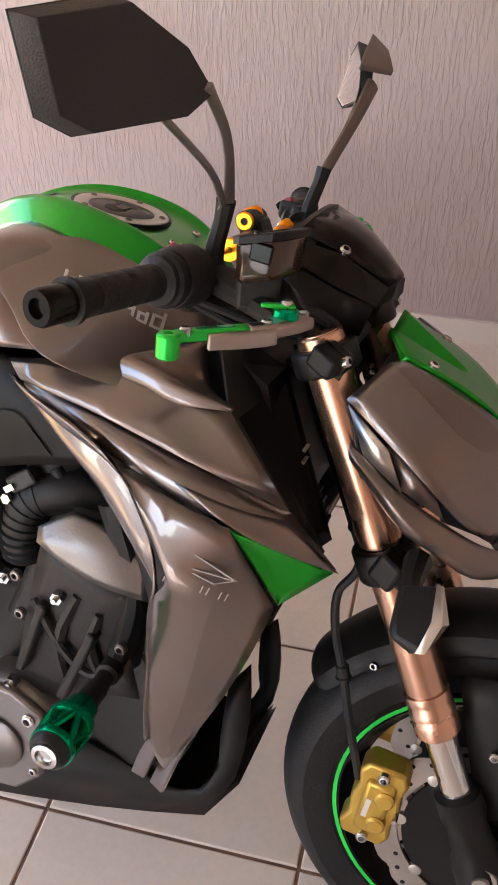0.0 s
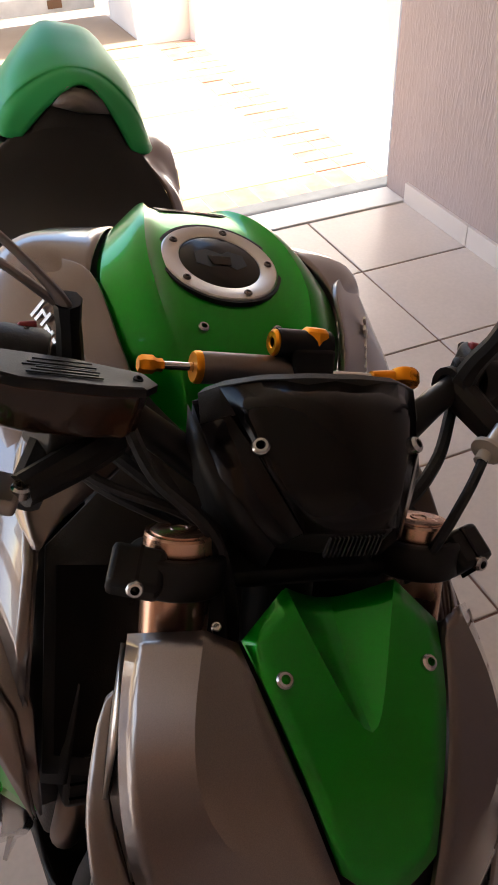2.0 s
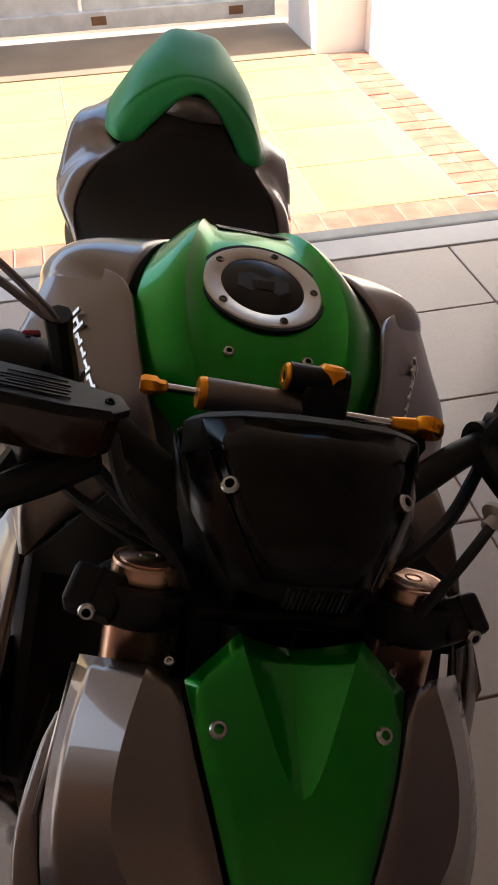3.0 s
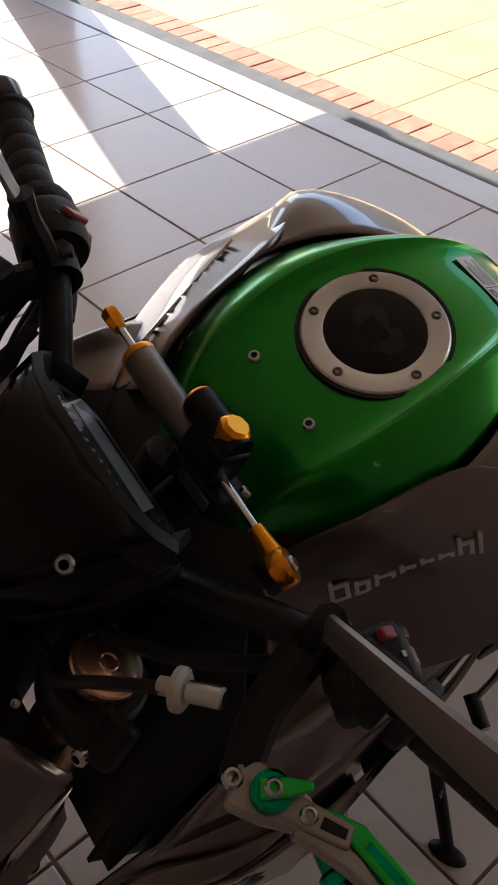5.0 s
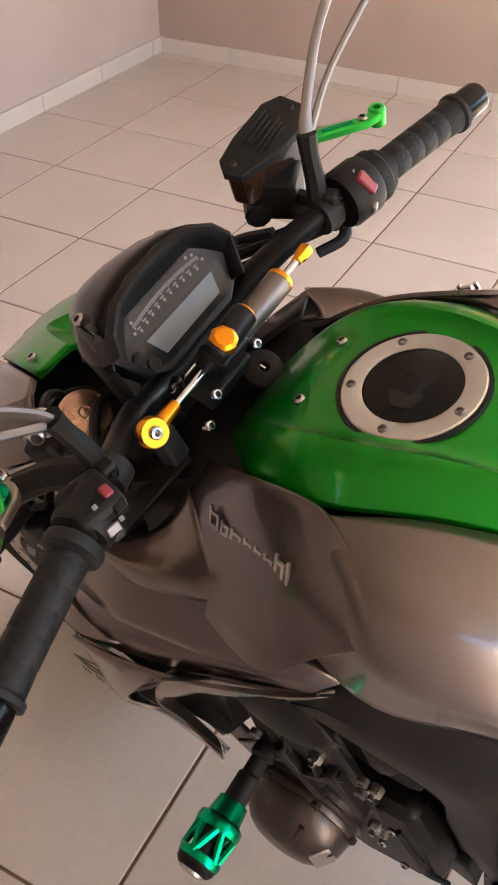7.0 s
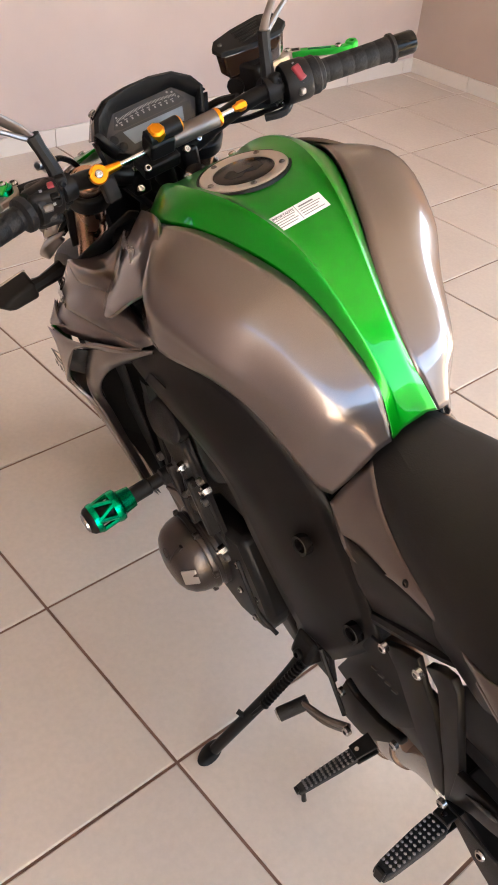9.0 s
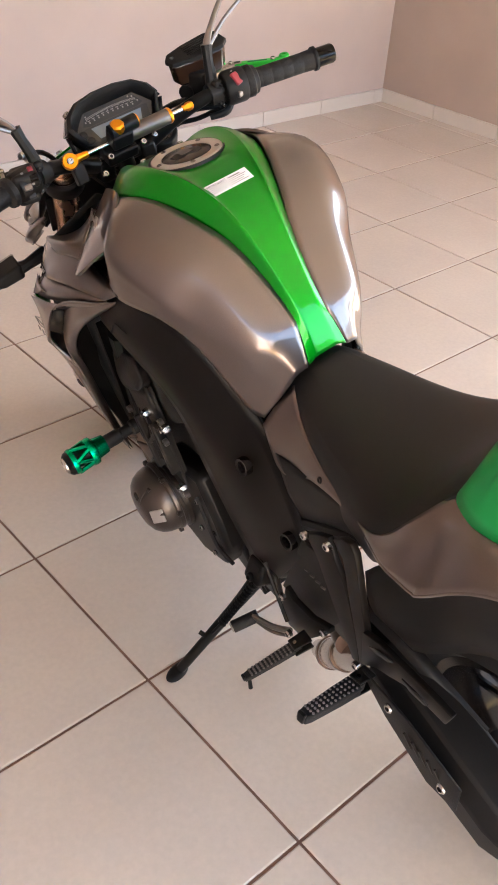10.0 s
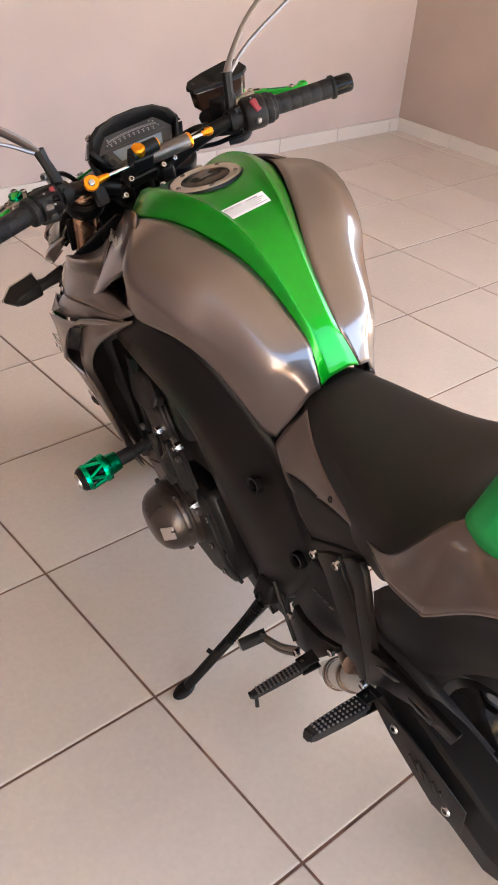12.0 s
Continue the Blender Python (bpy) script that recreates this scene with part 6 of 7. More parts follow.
part("floor_pan", poly([(0.508, 0.090, 0.285), (0.508, -0.090, 0.285), (0.462, -0.097, 0.212), (0.462, 0.097, 0.212), (0.30, -0.111, 0.170), (0.30, 0.111, 0.170), (0.08, -0.134, 0.148), (0.08, 0.134, 0.148)],
                        [(0, 1, 2, 3), (3, 2, 4, 5), (5, 4, 6, 7)]), BLACK, belly, sub=1, solid=0.006)

frm = grp("frame", "black aluminium twin-spar frame")
for s in (1, -1):
    part("spar", sheet([[(0.345, 0.170, 0.872), (0.184, 0.195, 0.908), (0.105, 0.175, 0.898), (0.06, 0.150, 0.852), (0.022, 0.126, 0.778), (-0.005, 0.110, 0.712), (-0.068, 0.120, 0.640), (-0.142, 0.140, 0.525)],
                        [(0.365, 0.190, 0.840), (0.25, 0.206, 0.845), (0.17, 0.204, 0.825), (0.11, 0.190, 0.772), (0.070, 0.170, 0.690), (0.040, 0.156, 0.600), (0.000, 0.150, 0.490), (-0.06, 0.146, 0.385)],
                        [(0.395, 0.194, 0.800), (0.300, 0.202, 0.788), (0.222, 0.202, 0.770), (0.162, 0.197, 0.742), (0.128, 0.186, 0.680), (0.122, 0.172, 0.560), (0.090, 0.158, 0.400), (0.03, 0.144, 0.240)]], 5, 5, s), SPAR, frm, "satin black frame spar cover", smooth=50, solid=0.010)
    for q in ((0.010, 0.618, 0.1505), (-0.092, 0.507, 0.1500), (0.045, 0.264, 0.1520)):
        part("plug", lathe([(0, -0.004), (0.010, -0.004), (0.011, 0.002), (0.016, 0.003), (0.017, 0.0), (0.017, -0.01)], frame_to((q[0], q[2] * s, q[1]), (q[0] - 0.1, 2 * s, q[1] + 0.4)), 20), GLOSS, frm, "black frame plug")
    part("spar_seam", tube([(0.198, 0.2085 * s, 0.838), (0.232, 0.2100 * s, 0.842), (0.255, 0.2080 * s, 0.820), (0.275, 0.206 * s, 0.796)], [0.0012, 0.0012, 0.0012, 0.0012], 6, 4), BLACK, frm, "dark seam in the spar cover")
    part("engine_hanger", tube([(0.34, 0.17 * s, 0.74), (0.37, 0.165 * s, 0.62), (0.355, 0.17 * s, 0.52)], [0.022, 0.018, 0.020], 10, 4), FRAME, frm)
    part("subframe_rail", tube([(-0.10, 0.085 * s, 0.68), (-0.26, 0.100 * s, 0.695), (-0.45, 0.10 * s, 0.78), (-0.65, 0.07 * s, 0.85)], 0.014, 10, 5), FRAME, frm)
    part("lower_rail", tube([(-0.12, 0.120 * s, 0.56), (-0.26, 0.128 * s, 0.66), (-0.42, 0.11 * s, 0.76)], 0.013, 10, 4), FRAME, frm)
    # frame slider
    sl = grp("frame_slider", "green anodised crash bobbin on a black stem")
    sy = 0.175
    m = frame_to((0.352, sy * s, 0.508), (0.362, s, 0.508))
    part("stem", lathe([(0, 0), (0.016, 0), (0.016, 0.030), (0.012, 0.034), (0.012, 0.055), (0.015, 0.058), (0.015, 0.105), (0, 0.105)], m, 18), BLACK, sl, "black stem")
    part("collar", lathe([(0.012, 0.092), (0.019, 0.092), (0.022, 0.114), (0.0285, 0.118), (0.0295, 0.124), (0.0285, 0.131), (0.022, 0.133), (0.012, 0.133)], m, 28), ANOGREEN, sl, "green collar")
    for k in range(5):
        a = 2 * math.pi * k / 5
        q = [m @ Vector((0.0245 * math.cos(a + t), 0.0245 * math.sin(a + t), h)) for t, h in ((0, 0.129), (0.5, 0.163))]
        part("cage_bar", tube([q[0], q[1]], [0.0045, 0.0045], 6, 1), ANOGREEN, sl)
        q = [m @ Vector((0.0245 * math.cos(a + t), 0.0245 * math.sin(a + t), h)) for t, h in ((1.0, 0.129), (0.5, 0.163))]
        part("cage_bar", tube([q[0], q[1]], [0.0045, 0.0045], 6, 1), ANOGREEN, sl)
    part("core", lathe([(0.017, 0.12), (0.017, 0.165)], m, 20), FRAME, sl)
    part("ring", lathe([(0.018, 0.160), (0.0270, 0.160), (0.0275, 0.165), (0.0262, 0.170), (0.018, 0.170)], m, 28, close=True), ANOGREEN, sl)
    part("tip", lathe([(0.0255, 0.169), (0.024, 0.176), (0.019, 0.181), (0.017, 0.181), (0.015, 0.180), (0, 0.176)], m, 28), FRAME, sl, "black rounded tip")
    part("end_cap", lathe([(0.0165, 0.1795), (0.016, 0.184), (0.011, 0.185), (0.009, 0.180), (0, 0.180)], m, 24), STEEL, sl, "silver end cap")
    # front indicator
    ind = grp("indicator", "black front indicator with a clear lens")
    part("stalk", tube([(0.70, 0.145 * s, 0.742), (0.70, 0.19 * s, 0.735), (0.704, 0.205 * s, 0.732)], [0.016, 0.012, 0.014], 8, 3), BLACK, ind)
    front = [(0.735, 0.207, 0.753), (0.742, 0.260, 0.741), (0.732, 0.287, 0.722), (0.724, 0.260, 0.702), (0.722, 0.207, 0.710)]
    iv = [(0.727, 0.206, 0.755), (0.731, 0.261, 0.743), (0.723, 0.289, 0.722), (0.715, 0.261, 0.700), (0.713, 0.206, 0.708)]
    ib = [(0.690, 0.205, 0.745), (0.690, 0.255, 0.735), (0.695, 0.275, 0.722), (0.690, 0.255, 0.712), (0.688, 0.205, 0.715)]
    part("body", poly(iv + ib, [(i, (i + 1) % 5, 5 + (i + 1) % 5, 5 + i) for i in range(5)] + [(5, 6, 7, 8, 9)], flip=s, sharp_border=False), BLACK, ind, bevel=0.007, segs=3)
    part("lens", poly(iv + front + [(0.748, 0.238, 0.730)], [(i, (i + 1) % 5, 5 + (i + 1) % 5, 5 + i) for i in range(5)] + [(5 + i, 5 + (i + 1) % 5, 10) for i in range(5)], flip=s, sharp_border=False), CLEAR, ind, "clear faceted lens", solid=0.002)

# ---------------- seat and tail ----------------
seat = grp("seat", "black vinyl rider seat")
SEAT = [(-0.028, 0.800, 0.062, 0.765, 0.070), (-0.058, 0.815, 0.052, 0.785, 0.062), (-0.11, 0.803, 0.082, 0.752, 0.092), (-0.18, 0.794, 0.106, 0.732, 0.116), (-0.26, 0.800, 0.124, 0.737, 0.136), (-0.34, 0.822, 0.150, 0.787, 0.170), (-0.385, 0.846, 0.160, 0.817, 0.174),
        (-0.417, 0.886, 0.140, 0.860, 0.157), (-0.445, 0.925, 0.105, 0.902, 0.117), (-0.480, 0.975, 0.070, 0.935, 0.085)]
vs, fs = [], []
for x, z, w, zb, wb in SEAT:
    ex = 0.020 if -0.46 < x < -0.35 else 0.004
    half = [(x, wb + ex, zb - 0.050), (x, wb + ex * 0.7, zb - 0.024), (x, wb + 0.002, zb + 0.002), (x, w, z - 0.022), (x, w * 0.62, z - 0.002)]
    vs += half + [(x, 0, z + 0.002)] + [(x, -b, c) for x, b, c in half[::-1]]
for i in range(len(SEAT) - 1):
    for k in range(10):
        a = i * 11 + k
        fs.append((a, a + 1, a + 12, a + 11))
part("cushion", poly(vs, fs, sharp_border=False), SEATV, seat, "grained black vinyl", sub=2, solid=0.006)
part("base", prism([(-0.09, 0.74), (-0.20, 0.715), (-0.42, 0.74), (-0.46, 0.82), (-0.30, 0.76), (-0.10, 0.77)], SIDE, 0.14, None, -0.07), BLACK, seat, bevel=0.01)
tail = grp("tail", "taupe tail unit with a green seat cowl")
HUMP = [[(-0.470, 0, 1.003), (-0.463, 0.032, 0.986), (-0.455, 0.064, 0.950), (-0.446, 0.094, 0.908)],
        [(-0.490, 0, 1.013), (-0.486, 0.040, 1.001), (-0.478, 0.088, 0.962), (-0.455, 0.121, 0.908)],
        [(-0.503, 0, 1.017), (-0.500, 0.043, 1.007), (-0.494, 0.098, 0.966), (-0.482, 0.136, 0.909)],
        [(-0.515, 0, 1.021), (-0.512, 0.046, 1.012), (-0.506, 0.100, 0.972), (-0.514, 0.140, 0.910)],
        [(-0.58, 0, 1.034), (-0.58, 0.052, 1.027), (-0.58, 0.100, 0.992), (-0.585, 0.136, 0.925)],
        [(-0.68, 0, 1.045), (-0.68, 0.045, 1.039), (-0.68, 0.078, 0.998), (-0.68, 0.112, 0.938)],
        [(-0.78, 0, 1.010), (-0.78, 0.034, 1.004), (-0.78, 0.056, 0.972), (-0.78, 0.075, 0.935)],
        [(-0.87, 0, 0.965), (-0.87, 0.018, 0.960), (-0.87, 0.028, 0.950), (-0.87, 0.038, 0.930)]]
part("seat_cowl", sheet([[(x, -y, z) for x, y, z in r[:0:-1]] + r for r in HUMP], 4, 4), MATTE_GREEN, tail, "satin green seat cowl", smooth=50, solid=0.004)
part("cowl_pad", poly([(-0.480, 0.022, 0.990), (-0.480, -0.022, 0.990), (-0.466, -0.056, 0.952), (-0.456, -0.088, 0.905), (-0.436, -0.112, 0.855), (-0.436, 0.112, 0.855), (-0.456, 0.088, 0.905), (-0.466, 0.056, 0.952)], [(0, 1, 2, 7), (7, 2, 3, 6), (6, 3, 4, 5)]), SEATV, tail, "black back pad", sub=1, solid=0.010)
part("pad_trim", poly([(-0.468, 0.024, 0.996), (-0.468, -0.024, 0.996), (-0.455, -0.048, 0.966), (-0.452, 0, 0.962), (-0.455, 0.048, 0.966)], [(0, 1, 2, 3, 4)]), CASE, tail, "grey trim piece", solid=0.004)
part("cowl_base", poly([(-0.492, 0.0, 0.997), (-0.486, -0.045, 0.988), (-0.486, -0.088, 0.956), (-0.482, -0.127, 0.915), (-0.478, -0.135, 0.840), (-0.478, 0.135, 0.840), (-0.482, 0.127, 0.915), (-0.486, 0.088, 0.956), (-0.486, 0.045, 0.988)], [tuple(range(9))]), BLACK, tail, "black base behind the back pad", solid=0.006)
for s in (1, -1):
    edge = [(-0.020, 0.112, 0.714), (-0.066, 0.122, 0.646), (-0.160, 0.126, 0.702), (-0.272, 0.142, 0.733), (-0.350, 0.177, 0.787), (-0.407, 0.200, 0.808), (-0.440, 0.204, 0.812), (-0.468, 0.206, 0.817), (-0.484, 0.206, 0.828), (-0.565, 0.188, 0.898), (-0.69, 0.130, 0.895), (-0.87, 0.062, 0.90)]
    part("side_panel", sheet([[(-0.052, 0.062, 0.787), (-0.10, 0.090, 0.754), (-0.18, 0.117, 0.737), (-0.27, 0.140, 0.742), (-0.342, 0.171, 0.792), (-0.385, 0.174, 0.821), (-0.417, 0.156, 0.864), (-0.445, 0.118, 0.898), (-0.465, 0.112, 0.904), (-0.52, 0.122, 0.912), (-0.66, 0.105, 0.938), (-0.86, 0.055, 0.93)],
                              [(-0.036, 0.092, 0.752), (-0.085, 0.110, 0.703), (-0.172, 0.124, 0.720), (-0.272, 0.142, 0.738), (-0.347, 0.175, 0.790), (-0.397, 0.190, 0.816), (-0.433, 0.185, 0.846), (-0.460, 0.166, 0.868), (-0.484, 0.160, 0.884), (-0.545, 0.158, 0.911), (-0.68, 0.122, 0.915), (-0.87, 0.060, 0.915)],
                              edge], 6, 6, s), SILVER, tail, "taupe metallic tail side", smooth=50, solid=0.005)
    part("panel_lip", sheet([edge[4:], [(x + 0.004, y - 0.016, z - 0.010) for x, y, z in edge[4:]]], 6, 3, s), SILVER, tail, "folded lower edge of the tail side", smooth=50, solid=0.004)
    part("under_cover", sheet([[(-0.050, 0.112, 0.672), (-0.110, 0.118, 0.690), (-0.170, 0.122, 0.704), (-0.270, 0.134, 0.730), (-0.360, 0.150, 0.732)],
                               [(-0.085, 0.122, 0.610), (-0.130, 0.126, 0.632), (-0.190, 0.130, 0.655), (-0.270, 0.136, 0.690), (-0.350, 0.140, 0.705)],
                               [(-0.120, 0.120, 0.560), (-0.160, 0.122, 0.588), (-0.210, 0.122, 0.620), (-0.270, 0.124, 0.655), (-0.340, 0.124, 0.680)]], 4, 4, s), BLACK, tail, "matte black cover under the seat", smooth=50, solid=0.004)
    bolt("cover_screw", (-0.185, 0.124 * s, 0.722), (0, s, 0.3), 0.006, tail, FRAME)
    part("grab_notch", boxed((-0.55, 0.168 * s, 0.885), (0.035, 0.016, 0.014), (0, -20, -8 * s)), BLACK, tail, bevel=0.006)
part("undertail", poly([(-0.30, 0.10, 0.70), (-0.30, -0.10, 0.70), (-0.60, -0.09, 0.80), (-0.60, 0.09, 0.80), (-0.88, -0.05, 0.87), (-0.88, 0.05, 0.87)], [(0, 1, 2, 3), (3, 2, 4, 5)]), BLACK, tail, solid=0.01)
part("inner_mudguard", poly([(-0.27, 0.11, 0.66), (-0.27, -0.11, 0.66), (-0.36, -0.11, 0.60), (-0.36, 0.11, 0.60), (-0.48, -0.11, 0.655), (-0.48, 0.11, 0.655), (-0.66, -0.11, 0.675), (-0.66, 0.11, 0.675)],
                             [(0, 1, 2, 3), (3, 2, 4, 5), (5, 4, 6, 7)]), BLACK, tail, "black inner mudguard", sub=1, solid=0.006)

for s in (1, -1):
    part("hugger_side", sheet([[(-0.262, 0.118, 0.566), (-0.325, 0.120, 0.645), (-0.50, 0.116, 0.770), (-0.66, 0.09, 0.83)],
                               [(-0.275, 0.125, 0.495), (-0.36, 0.128, 0.560), (-0.50, 0.126, 0.690), (-0.66, 0.11, 0.74)],
                               [(-0.325, 0.120, 0.435), (-0.40, 0.122, 0.500), (-0.52, 0.120, 0.640), (-0.66, 0.11, 0.68)]], 4, 3, s), BLACK, tail, "black inner fender", smooth=50, solid=0.005)

# ---------------- swingarm, pegs, stand ----------------
sw = grp("swingarm", "black aluminium swingarm")
for s in (1, -1):
    part("arm", poly([(-0.16, 0.145, 0.44), (-0.30, 0.150, 0.450), (-0.48, 0.145, 0.405), (-0.62, 0.140, 0.345), (-0.64, 0.140, 0.285), (-0.50, 0.145, 0.305), (-0.32, 0.150, 0.350), (-0.16, 0.145, 0.34)],
                     [(0, 1, 6, 7), (1, 2, 5, 6), (2, 3, 4, 5)], flip=s), FRAME, sw, sub=1, solid=0.03, bevel=0.004)
    part("axle_end", lathe([(0, 0.02), (0.009, 0.02), (0.011, 0.012), (0.02, 0.012), (0.022, 0)], frame_to((RW.x, 0.15 * s, RW.z), (RW.x, s, RW.z)), 20), ALU, sw)
    bolt("guard_screw", (-0.40, 0.162 * s, 0.415), (0, s, 0), 0.007, sw)
    bolt("guard_screw", (-0.52, 0.160 * s, 0.365), (0, s, 0), 0.007, sw)
bm = bmesh.new()
for k in range(22):
    x = -0.17 - k * 0.019
    z = 0.435 - max(0, -x - 0.30) * 0.24
    box(bm, (x, 0.118, z + 0.012), (0.015, 0.014, 0.012))
tagged(part("chain", bm, STEEL, sw, "steel drive chain", bevel=0.002), "steel drive chain", "", "", "stuff")
part("chain_guard", poly([(-0.18, 0.135, 0.475), (-0.34, 0.138, 0.475), (-0.52, 0.132, 0.425), (-0.52, 0.112, 0.430), (-0.34, 0.112, 0.485), (-0.18, 0.112, 0.485)], [(0, 1, 4, 5), (1, 2, 3, 4)]), BLACK, sw, solid=0.004)
part("shock", tube([(-0.12, 0, 0.62), (-0.25, 0, 0.50)], [0.03, 0.03], 16, 1), FRAME, sw)


def peg(name, base, tip, r, label, parent):
    """A ribbed foot peg: a tapered flat bar, rows of studs on top, a clevis with its pin."""
    p = grp(name, label, parent)
    a, b = Vector(base), Vector(tip)
    d = (b - a).normalized()
    up = (Vector((0.0, 0.0, 1.0)) - d * d.z).normalized()
    m = Matrix.Translation(a) @ Matrix((up.cross(d), up, d)).transposed().to_4x4()
    ln = (b - a).length
    bm = bmesh.new()
    rings = [[bm.verts.new(m @ Vector((x * w, y * h, z))) for x, y in ((-1, -0.6), (1, -0.6), (1, 0.5), (0.85, 0.75), (-0.85, 0.75), (-1, 0.5))]
             for w, h, z in ((r * 1.25, r, 0.014), (r * 1.2, r, ln * 0.4), (r * 0.92, r * 0.9, ln * 0.9), (r * 0.75, r * 0.7, ln))]
    for q, w in zip(rings, rings[1:]):
        for k in range(6):
            bm.faces.new((q[k], q[(k + 1) % 6], w[(k + 1) % 6], w[k]))
    bm.faces.new(rings[0])
    bm.faces.new(rings[-1])
    part("bar", bm, RUBBER, p, bevel=0.0015)
    bm = bmesh.new()
    for k in range(11):
        wide = r * (1.18 - 0.30 * k / 10)
        for j in (-1.5, -0.5, 0.5, 1.5):
            q = m @ Vector((j * wide * 0.52, r * 0.74, 0.022 + k * (ln - 0.032) / 10.5))
            bmesh.ops.create_icosphere(bm, subdivisions=1, radius=0.0025, matrix=Matrix.Translation(q))
    tagged(part("studs", bm, CASE, p), "rows of worn metal studs", "", "", "stuff")
    part("end", prism([(-r * 0.5, -r * 0.5), (r * 0.5, -r * 0.5), (r * 0.6, r), (-r * 0.6, r)], m, 0.006, None, ln - 0.003), FRAME, p, bevel=0.002)
    for k in (-1, 1):
        part("clevis", prism([(-0.014, -0.020), (0.014, -0.020), (0.012, 0.016), (-0.012, 0.016)], m @ Matrix.Translation((0, k * (r * 0.9 + 0.002), 0)) @ Matrix.Rotation(radians(90), 4, 'X'), 0.004, None, -0.002), FRAME, p, bevel=0.0015)
    part("block", prism([(-r * 0.9, -r * 0.6), (r * 0.9, -r * 0.6), (r * 0.9, r * 0.7), (-r * 0.9, r * 0.7)], m, 0.020, None, 0.0), ENGINE, p, bevel=0.002)
    part("pivot_pin", tube([m @ Vector((0, -r - 0.008, 0.008)), m @ Vector((0, r + 0.006, 0.008))], [0.0035, 0.0035], 10, 1), STEEL, p)
    return p


for s in (1, -1):
    br = grp("footrest_bracket", "black footrest hanger with ribbed pegs")
    part("front_strut", poly([(-0.193, 0.172, 0.643), (-0.224, 0.172, 0.671), (-0.256, 0.173, 0.693), (-0.221, 0.176, 0.616), (-0.271, 0.177, 0.656), (-0.241, 0.181, 0.581), (-0.292, 0.181, 0.627), (-0.264, 0.186, 0.539), (-0.307, 0.186, 0.586), (-0.288, 0.191, 0.498), (-0.320, 0.191, 0.535), (-0.310, 0.196, 0.454), (-0.331, 0.198, 0.464)],
                             [(0, 1, 3), (1, 2, 4, 3), (3, 4, 6, 5), (5, 6, 8, 7), (7, 8, 10, 9), (9, 10, 12, 11)], flip=s), SPAR, br, "satin black front strut", solid=0.010, bevel=0.002)
    part("rear_strut", poly([(-0.276, 0.179, 0.712), (-0.299, 0.179, 0.735), (-0.285, 0.180, 0.704), (-0.318, 0.180, 0.742), (-0.300, 0.183, 0.695), (-0.329, 0.182, 0.728), (-0.305, 0.185, 0.668), (-0.336, 0.186, 0.694), (-0.315, 0.191, 0.612), (-0.344, 0.191, 0.643), (-0.328, 0.197, 0.549), (-0.354, 0.197, 0.577), (-0.338, 0.203, 0.479), (-0.362, 0.203, 0.510)],
                            [(0, 1, 2), (1, 3, 4, 2), (3, 5, 4), (4, 5, 7, 6), (6, 7, 9, 8), (8, 9, 11, 10), (10, 11, 13, 12)], flip=s), SPAR, br, "satin black rear strut", solid=0.012, bevel=0.002)
    part("rear_arm", poly([(-0.352, 0.200, 0.586), (-0.396, 0.206, 0.614), (-0.422, 0.207, 0.616), (-0.457, 0.208, 0.618), (-0.504, 0.210, 0.622), (-0.542, 0.212, 0.623),
                           (-0.345, 0.205, 0.495), (-0.385, 0.207, 0.535), (-0.415, 0.209, 0.554), (-0.447, 0.209, 0.573), (-0.491, 0.211, 0.583), (-0.529, 0.212, 0.584)],
                          [(k, k + 1, k + 7, k + 6) for k in range(5)], flip=s), SPAR, br, "satin black silencer hanger", solid=0.010, bevel=0.002)
    for q in (((-0.377, 0.2105, 0.589), (-0.399, 0.2105, 0.606), (-0.429, 0.2115, 0.612), (-0.419, 0.2115, 0.601), (-0.392, 0.2105, 0.588)), ((-0.451, 0.2135, 0.603), (-0.481, 0.2140, 0.605), (-0.502, 0.2145, 0.603), (-0.495, 0.2145, 0.594), (-0.466, 0.2140, 0.592))):
        part("slot", poly(q, [(0, 1, 2, 3, 4)], flip=s), BLACK, br, "dark slot", solid=0.002)
    part("lower_arm", poly([(-0.098, 0.176, 0.405), (-0.121, 0.177, 0.390), (-0.173, 0.178, 0.395), (-0.229, 0.179, 0.428), (-0.231, 0.180, 0.415), (-0.169, 0.186, 0.330), (-0.138, 0.186, 0.300), (-0.087, 0.179, 0.270), (-0.067, 0.178, 0.305)],
                           [(0, 1, 7, 8), (1, 2, 6, 7), (2, 3, 4, 5), (2, 5, 6)], flip=s), SPAR, br, "satin black peg mount", solid=0.012, bevel=0.003)
    part("heel_guard", poly([(-0.125, 0.141, 0.535), (-0.165, 0.142, 0.540), (-0.222, 0.147, 0.500), (-0.228, 0.149, 0.420), (-0.178, 0.147, 0.336), (-0.117, 0.146, 0.302), (-0.063, 0.145, 0.296), (-0.029, 0.144, 0.307)],
                            [(0, 1, 5, 6, 7), (1, 2, 3, 4, 5)], flip=s), BLACK, br, "black heel guard", solid=0.005, bevel=0.002)
    for q in ((-0.203, 0.655, 0.180), (-0.274, 0.702, 0.188), (-0.103, 0.392, 0.188), (-0.225, 0.420, 0.190), (-0.345, 0.500, 0.215)):
        bolt("bracket_bolt", (q[0], q[2] * s, q[1]), (0, s, 0.1), 0.0072, br)
    for k in range(4):
        part("guard_slot", boxed((-0.140 - 0.0145 * k, 0.150 * s, 0.474 - 0.002 * k), (0.012, 0.003, 0.003), (0, 20, 0)), CASE, br, "pale slot edge")
    peg("rider_peg", (-0.180, 0.214 * s, 0.358), (-0.166, 0.326 * s, 0.352), 0.0088, "black ribbed rider peg", bike)
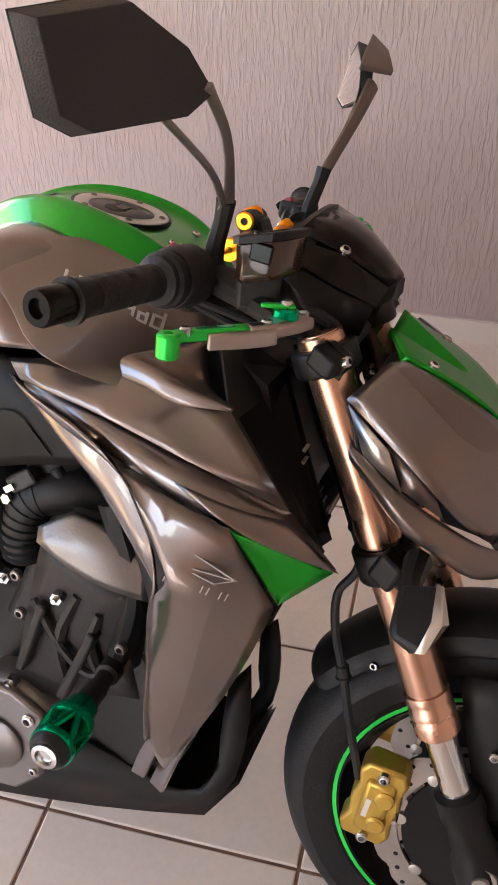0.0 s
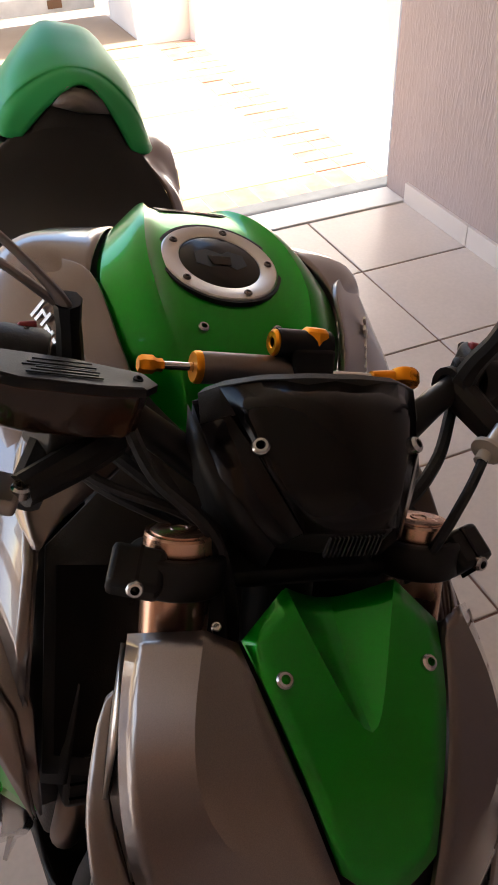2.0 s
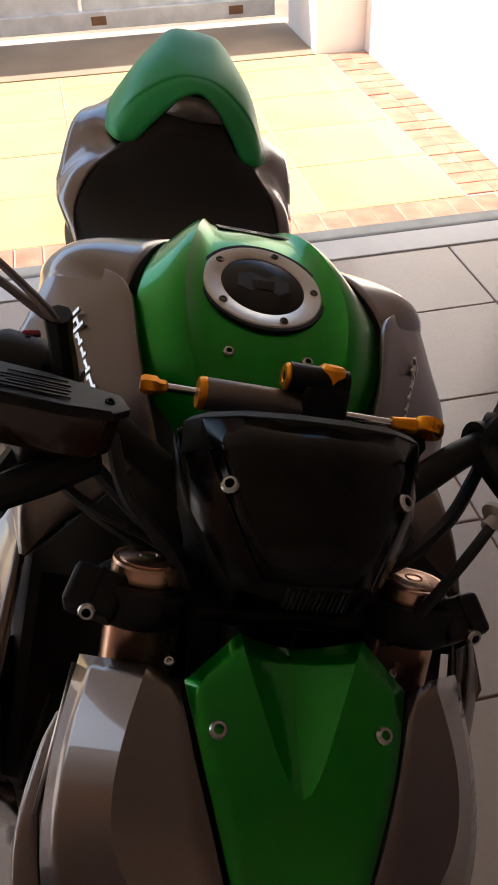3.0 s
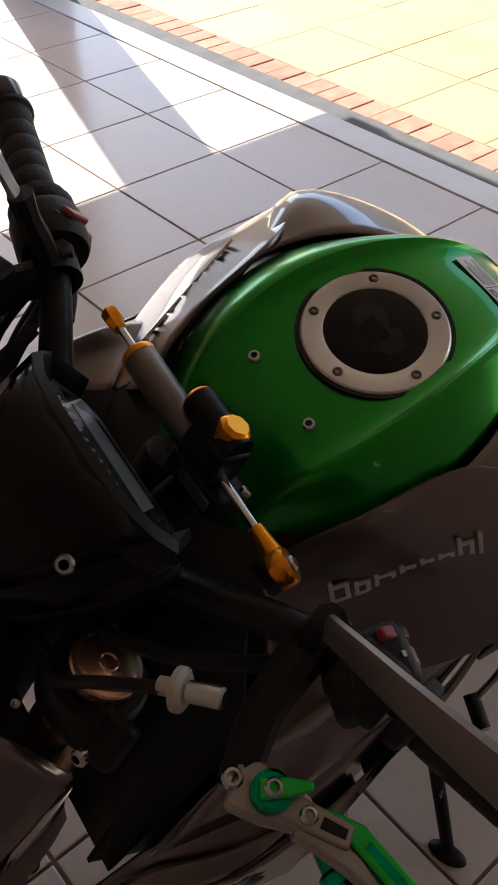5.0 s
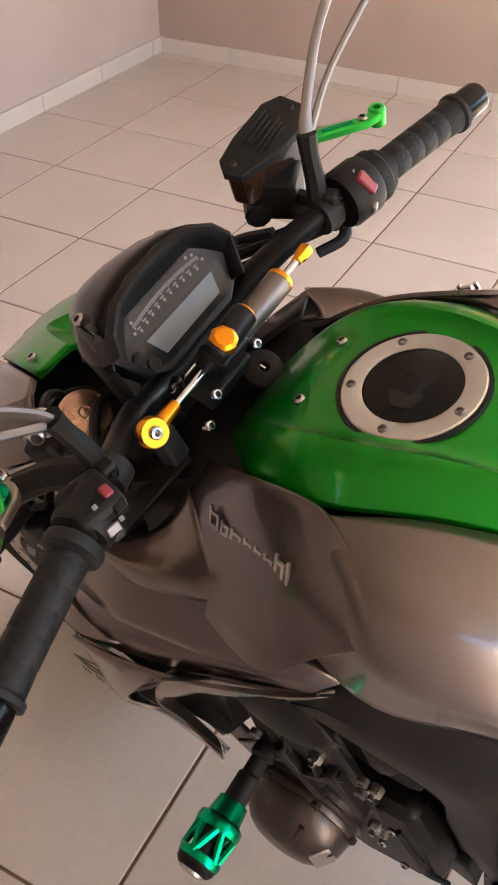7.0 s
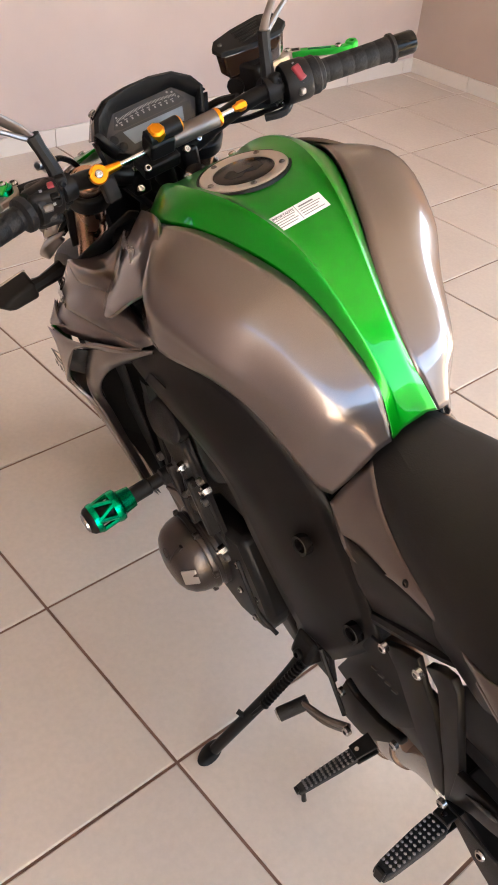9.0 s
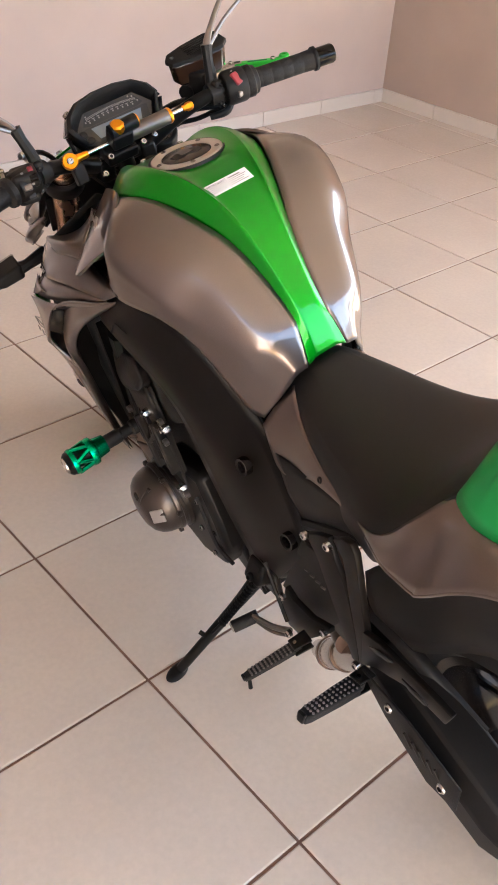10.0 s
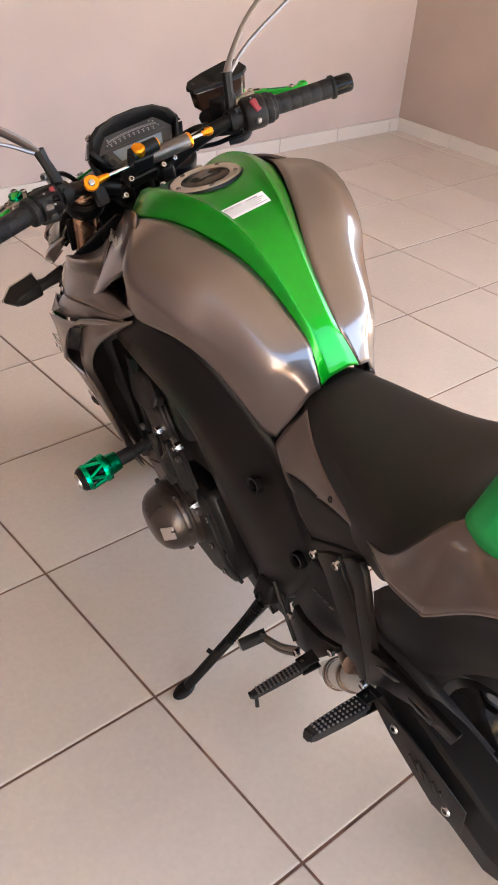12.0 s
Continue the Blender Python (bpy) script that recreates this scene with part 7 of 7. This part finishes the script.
    peg("passenger_peg", (-0.352, 0.216 * s, 0.462), (-0.364, 0.334 * s, 0.512), 0.0125, "black studded passenger peg", bike)
    part("feeler", tube([(-0.166, 0.316 * s, 0.350), (-0.172, 0.322 * s, 0.322)], [0.0032, 0.0040], 8, 1), FRAME, br)
shifter = grp("gear_lever", "black gear lever with a rubber toe piece")
part("arm", tube([(-0.125, 0.198, 0.318), (-0.085, 0.212, 0.300), (-0.030, 0.222, 0.285)], [0.0065, 0.0055, 0.0055], 8, 4), CASE, shifter, "bare metal arm")
part("arm_brace", tube([(-0.120, 0.200, 0.300), (-0.080, 0.214, 0.282), (-0.030, 0.222, 0.276)], [0.005, 0.0045, 0.0045], 8, 4), CASE, shifter, "bare metal brace")
part("toe", tube([(-0.034, 0.212, 0.280), (-0.018, 0.262, 0.272)], [0.0125, 0.0125], 14, 1), RUBBER, shifter, "black rubber toe piece")
part("toe_end", lathe([(0, 0.003), (0.009, 0.003), (0.0115, 0.0), (0.0115, -0.004)], frame_to((-0.0178, 0.2625, 0.2720), (-0.010, 0.29, 0.267)), 14), STEEL, shifter)
part("rod", tube([(-0.105, 0.190, 0.318), (-0.04, 0.175, 0.42)], [0.004, 0.004], 8, 1), FRAME, shifter)
bolt("pivot_bolt", (-0.128, 0.204, 0.318), (0, 1, 0.2), 0.008, shifter)
stand = grp("side_stand", "black steel side stand folded out onto the floor")
part("leg", tube([(0.030, 0.160, 0.290), (0.042, 0.225, 0.235), (0.074, 0.364, 0.114)], [0.017, 0.0115, 0.0105], 12, 4), FRAME, stand)
bm = bmesh.new()
rings = []
base = Vector((0.078, 0.372, 0.104))
for z, grow in ((-0.002, 1.0), (0.002, 1.05), (0.006, 0.90), (0.009, 0.55)):
    rings.append([bm.verts.new(base + Vector((0.017 * math.cos(a) * grow - 0.008 * math.sin(a) * grow, 0.028 * math.sin(a) * grow, z + 0.271 * 0.028 * math.sin(a) * grow))) for a in np.linspace(0, 2 * math.pi, 20, False)])
for a, b in zip(rings, rings[1:]):
    for k in range(20):
        bm.faces.new((a[k], a[(k + 1) % 20], b[(k + 1) % 20], b[k]))
bm.faces.new(rings[0])
bm.faces.new(rings[-1])
part("foot", bm, FRAME, stand, "flat rounded stand foot", smooth=50)
part("pivot", boxed((0.035, 0.150, 0.300), (0.050, 0.045, 0.055), (30, 0, 0)), FRAME, stand, bevel=0.010, segs=3)
part("pivot_plate", prism([(-0.02, 0.24), (0.07, 0.25), (0.075, 0.32), (0.04, 0.345), (-0.02, 0.33)], SIDE, 0.010, None, -0.150), FRAME, stand, bevel=0.003)
bolt("pivot_bolt", (0.035, 0.176, 0.300), (0, 1, 0.4), 0.010, stand, FRAME)
part("peg_pin", tube([(0.052, 0.292, 0.180), (0.072, 0.300, 0.188)], [0.0055, 0.0050], 10, 1), FRAME, stand)
bm = bmesh.new()
for k in range(14):
    p = Vector((0.020, 0.186, 0.292)).lerp(Vector((0.034, 0.262, 0.224)), k / 13)
    lathe([(0.0035, -0.0024), (0.0090, -0.0012), (0.0090, 0.0012), (0.0035, 0.0024)], frame_to(p, p + Vector((0.014, 0.076, -0.068))), 10, bm, close=True)
tagged(part("spring", bm, FRAME, stand), "black close-coiled spring", "", "", "stuff")
part("spring_hook", tube([(0.034, 0.262, 0.224), (0.044, 0.285, 0.200)], [0.004, 0.003], 8, 1), FRAME, stand)

# ---------------- floor tiles, yard paving: the small pieces ----------------
tile_mesh = {}


def piece(name, w, d, h, material, parent, at, turn=0.0, store=None):
    """A slightly bevelled slab piece; alike pieces share one mesh."""
    store = tile_mesh if store is None else store
    key = (name, round(w, 3), round(d, 3))
    if key not in store:
        me = bpy.data.meshes.new(name)
        bm = bmesh.new()
        e = min(0.0025, w / 5, d / 5)
        lo = [(-w / 2, -d / 2), (w / 2, -d / 2), (w / 2, d / 2), (-w / 2, d / 2)]
        hi = [(x - math.copysign(e, x), y - math.copysign(e, y)) for x, y in lo]
        rows = [[bm.verts.new((x, y, z)) for x, y in o] for o, z in ((lo, -h), (lo, -e * 0.6), (hi, 0.0))]
        for a, b in zip(rows, rows[1:]):
            for k in range(4):
                bm.faces.new((a[k], a[(k + 1) % 4], b[(k + 1) % 4], b[k]))
        bm.faces.new(rows[2])
        bm.to_mesh(me)
        bm.free()
        me.materials.append(material)
        store[key] = me
    o = new(name, store[key])
    o.parent = parent
    o.matrix_basis = pose(*at, 0, 0, turn)
    return o


rnd = random.Random(4)


def cuts(a0, a1, origin, step):
    k = math.floor((a0 - origin) / step)
    e = a0
    out = []
    while e < a1 - 1e-6:
        n = min(origin + (k + 1) * step, a1)
        if n - e > 0.015:
            out.append((e, n))
        e, k = n, k + 1
    return out


for x0, x1 in cuts(X_REAR, X_FRONT, OX, S):
    for y0, y1 in cuts(Y_EDGE, Y_LEFT, OY, S):
        if x0 > 1.0 and y1 < Y_RIGHT - 0.1:
            continue
        piece("floor_tile", x1 - x0 - 0.0065, y1 - y0 - 0.0065, 0.008, TILE, floor, ((x0 + x1) / 2, (y0 + y1) / 2, rnd.uniform(-0.0004, 0.0004)))
# brick edging and yellow paving of the yard
for k in range(56):
    piece("brick", 0.15, 0.098, 0.05, BRICK, yard, (-2.01, 1.74 - 0.105 * k, -0.042 + rnd.uniform(-0.002, 0.002)))
for k in range(19):
    for j in range(2):
        piece("brick", 0.098, 0.114, 0.05, BRICK, yard, (-2.15 - 0.105 * k, 1.53 + 0.120 * j, -0.042 + rnd.uniform(-0.002, 0.002)))
for x0, x1 in cuts(-4.125, -2.09, -2.09, 0.46):
    for y0, y1 in cuts(-6.9, 1.465, 1.34, 0.46):
        piece("paving_tile", x1 - x0 - 0.006, y1 - y0 - 0.006, 0.03, YELLOW, yard, ((x0 + x1) / 2, (y0 + y1) / 2, -0.044 + rnd.uniform(-0.001, 0.001)))
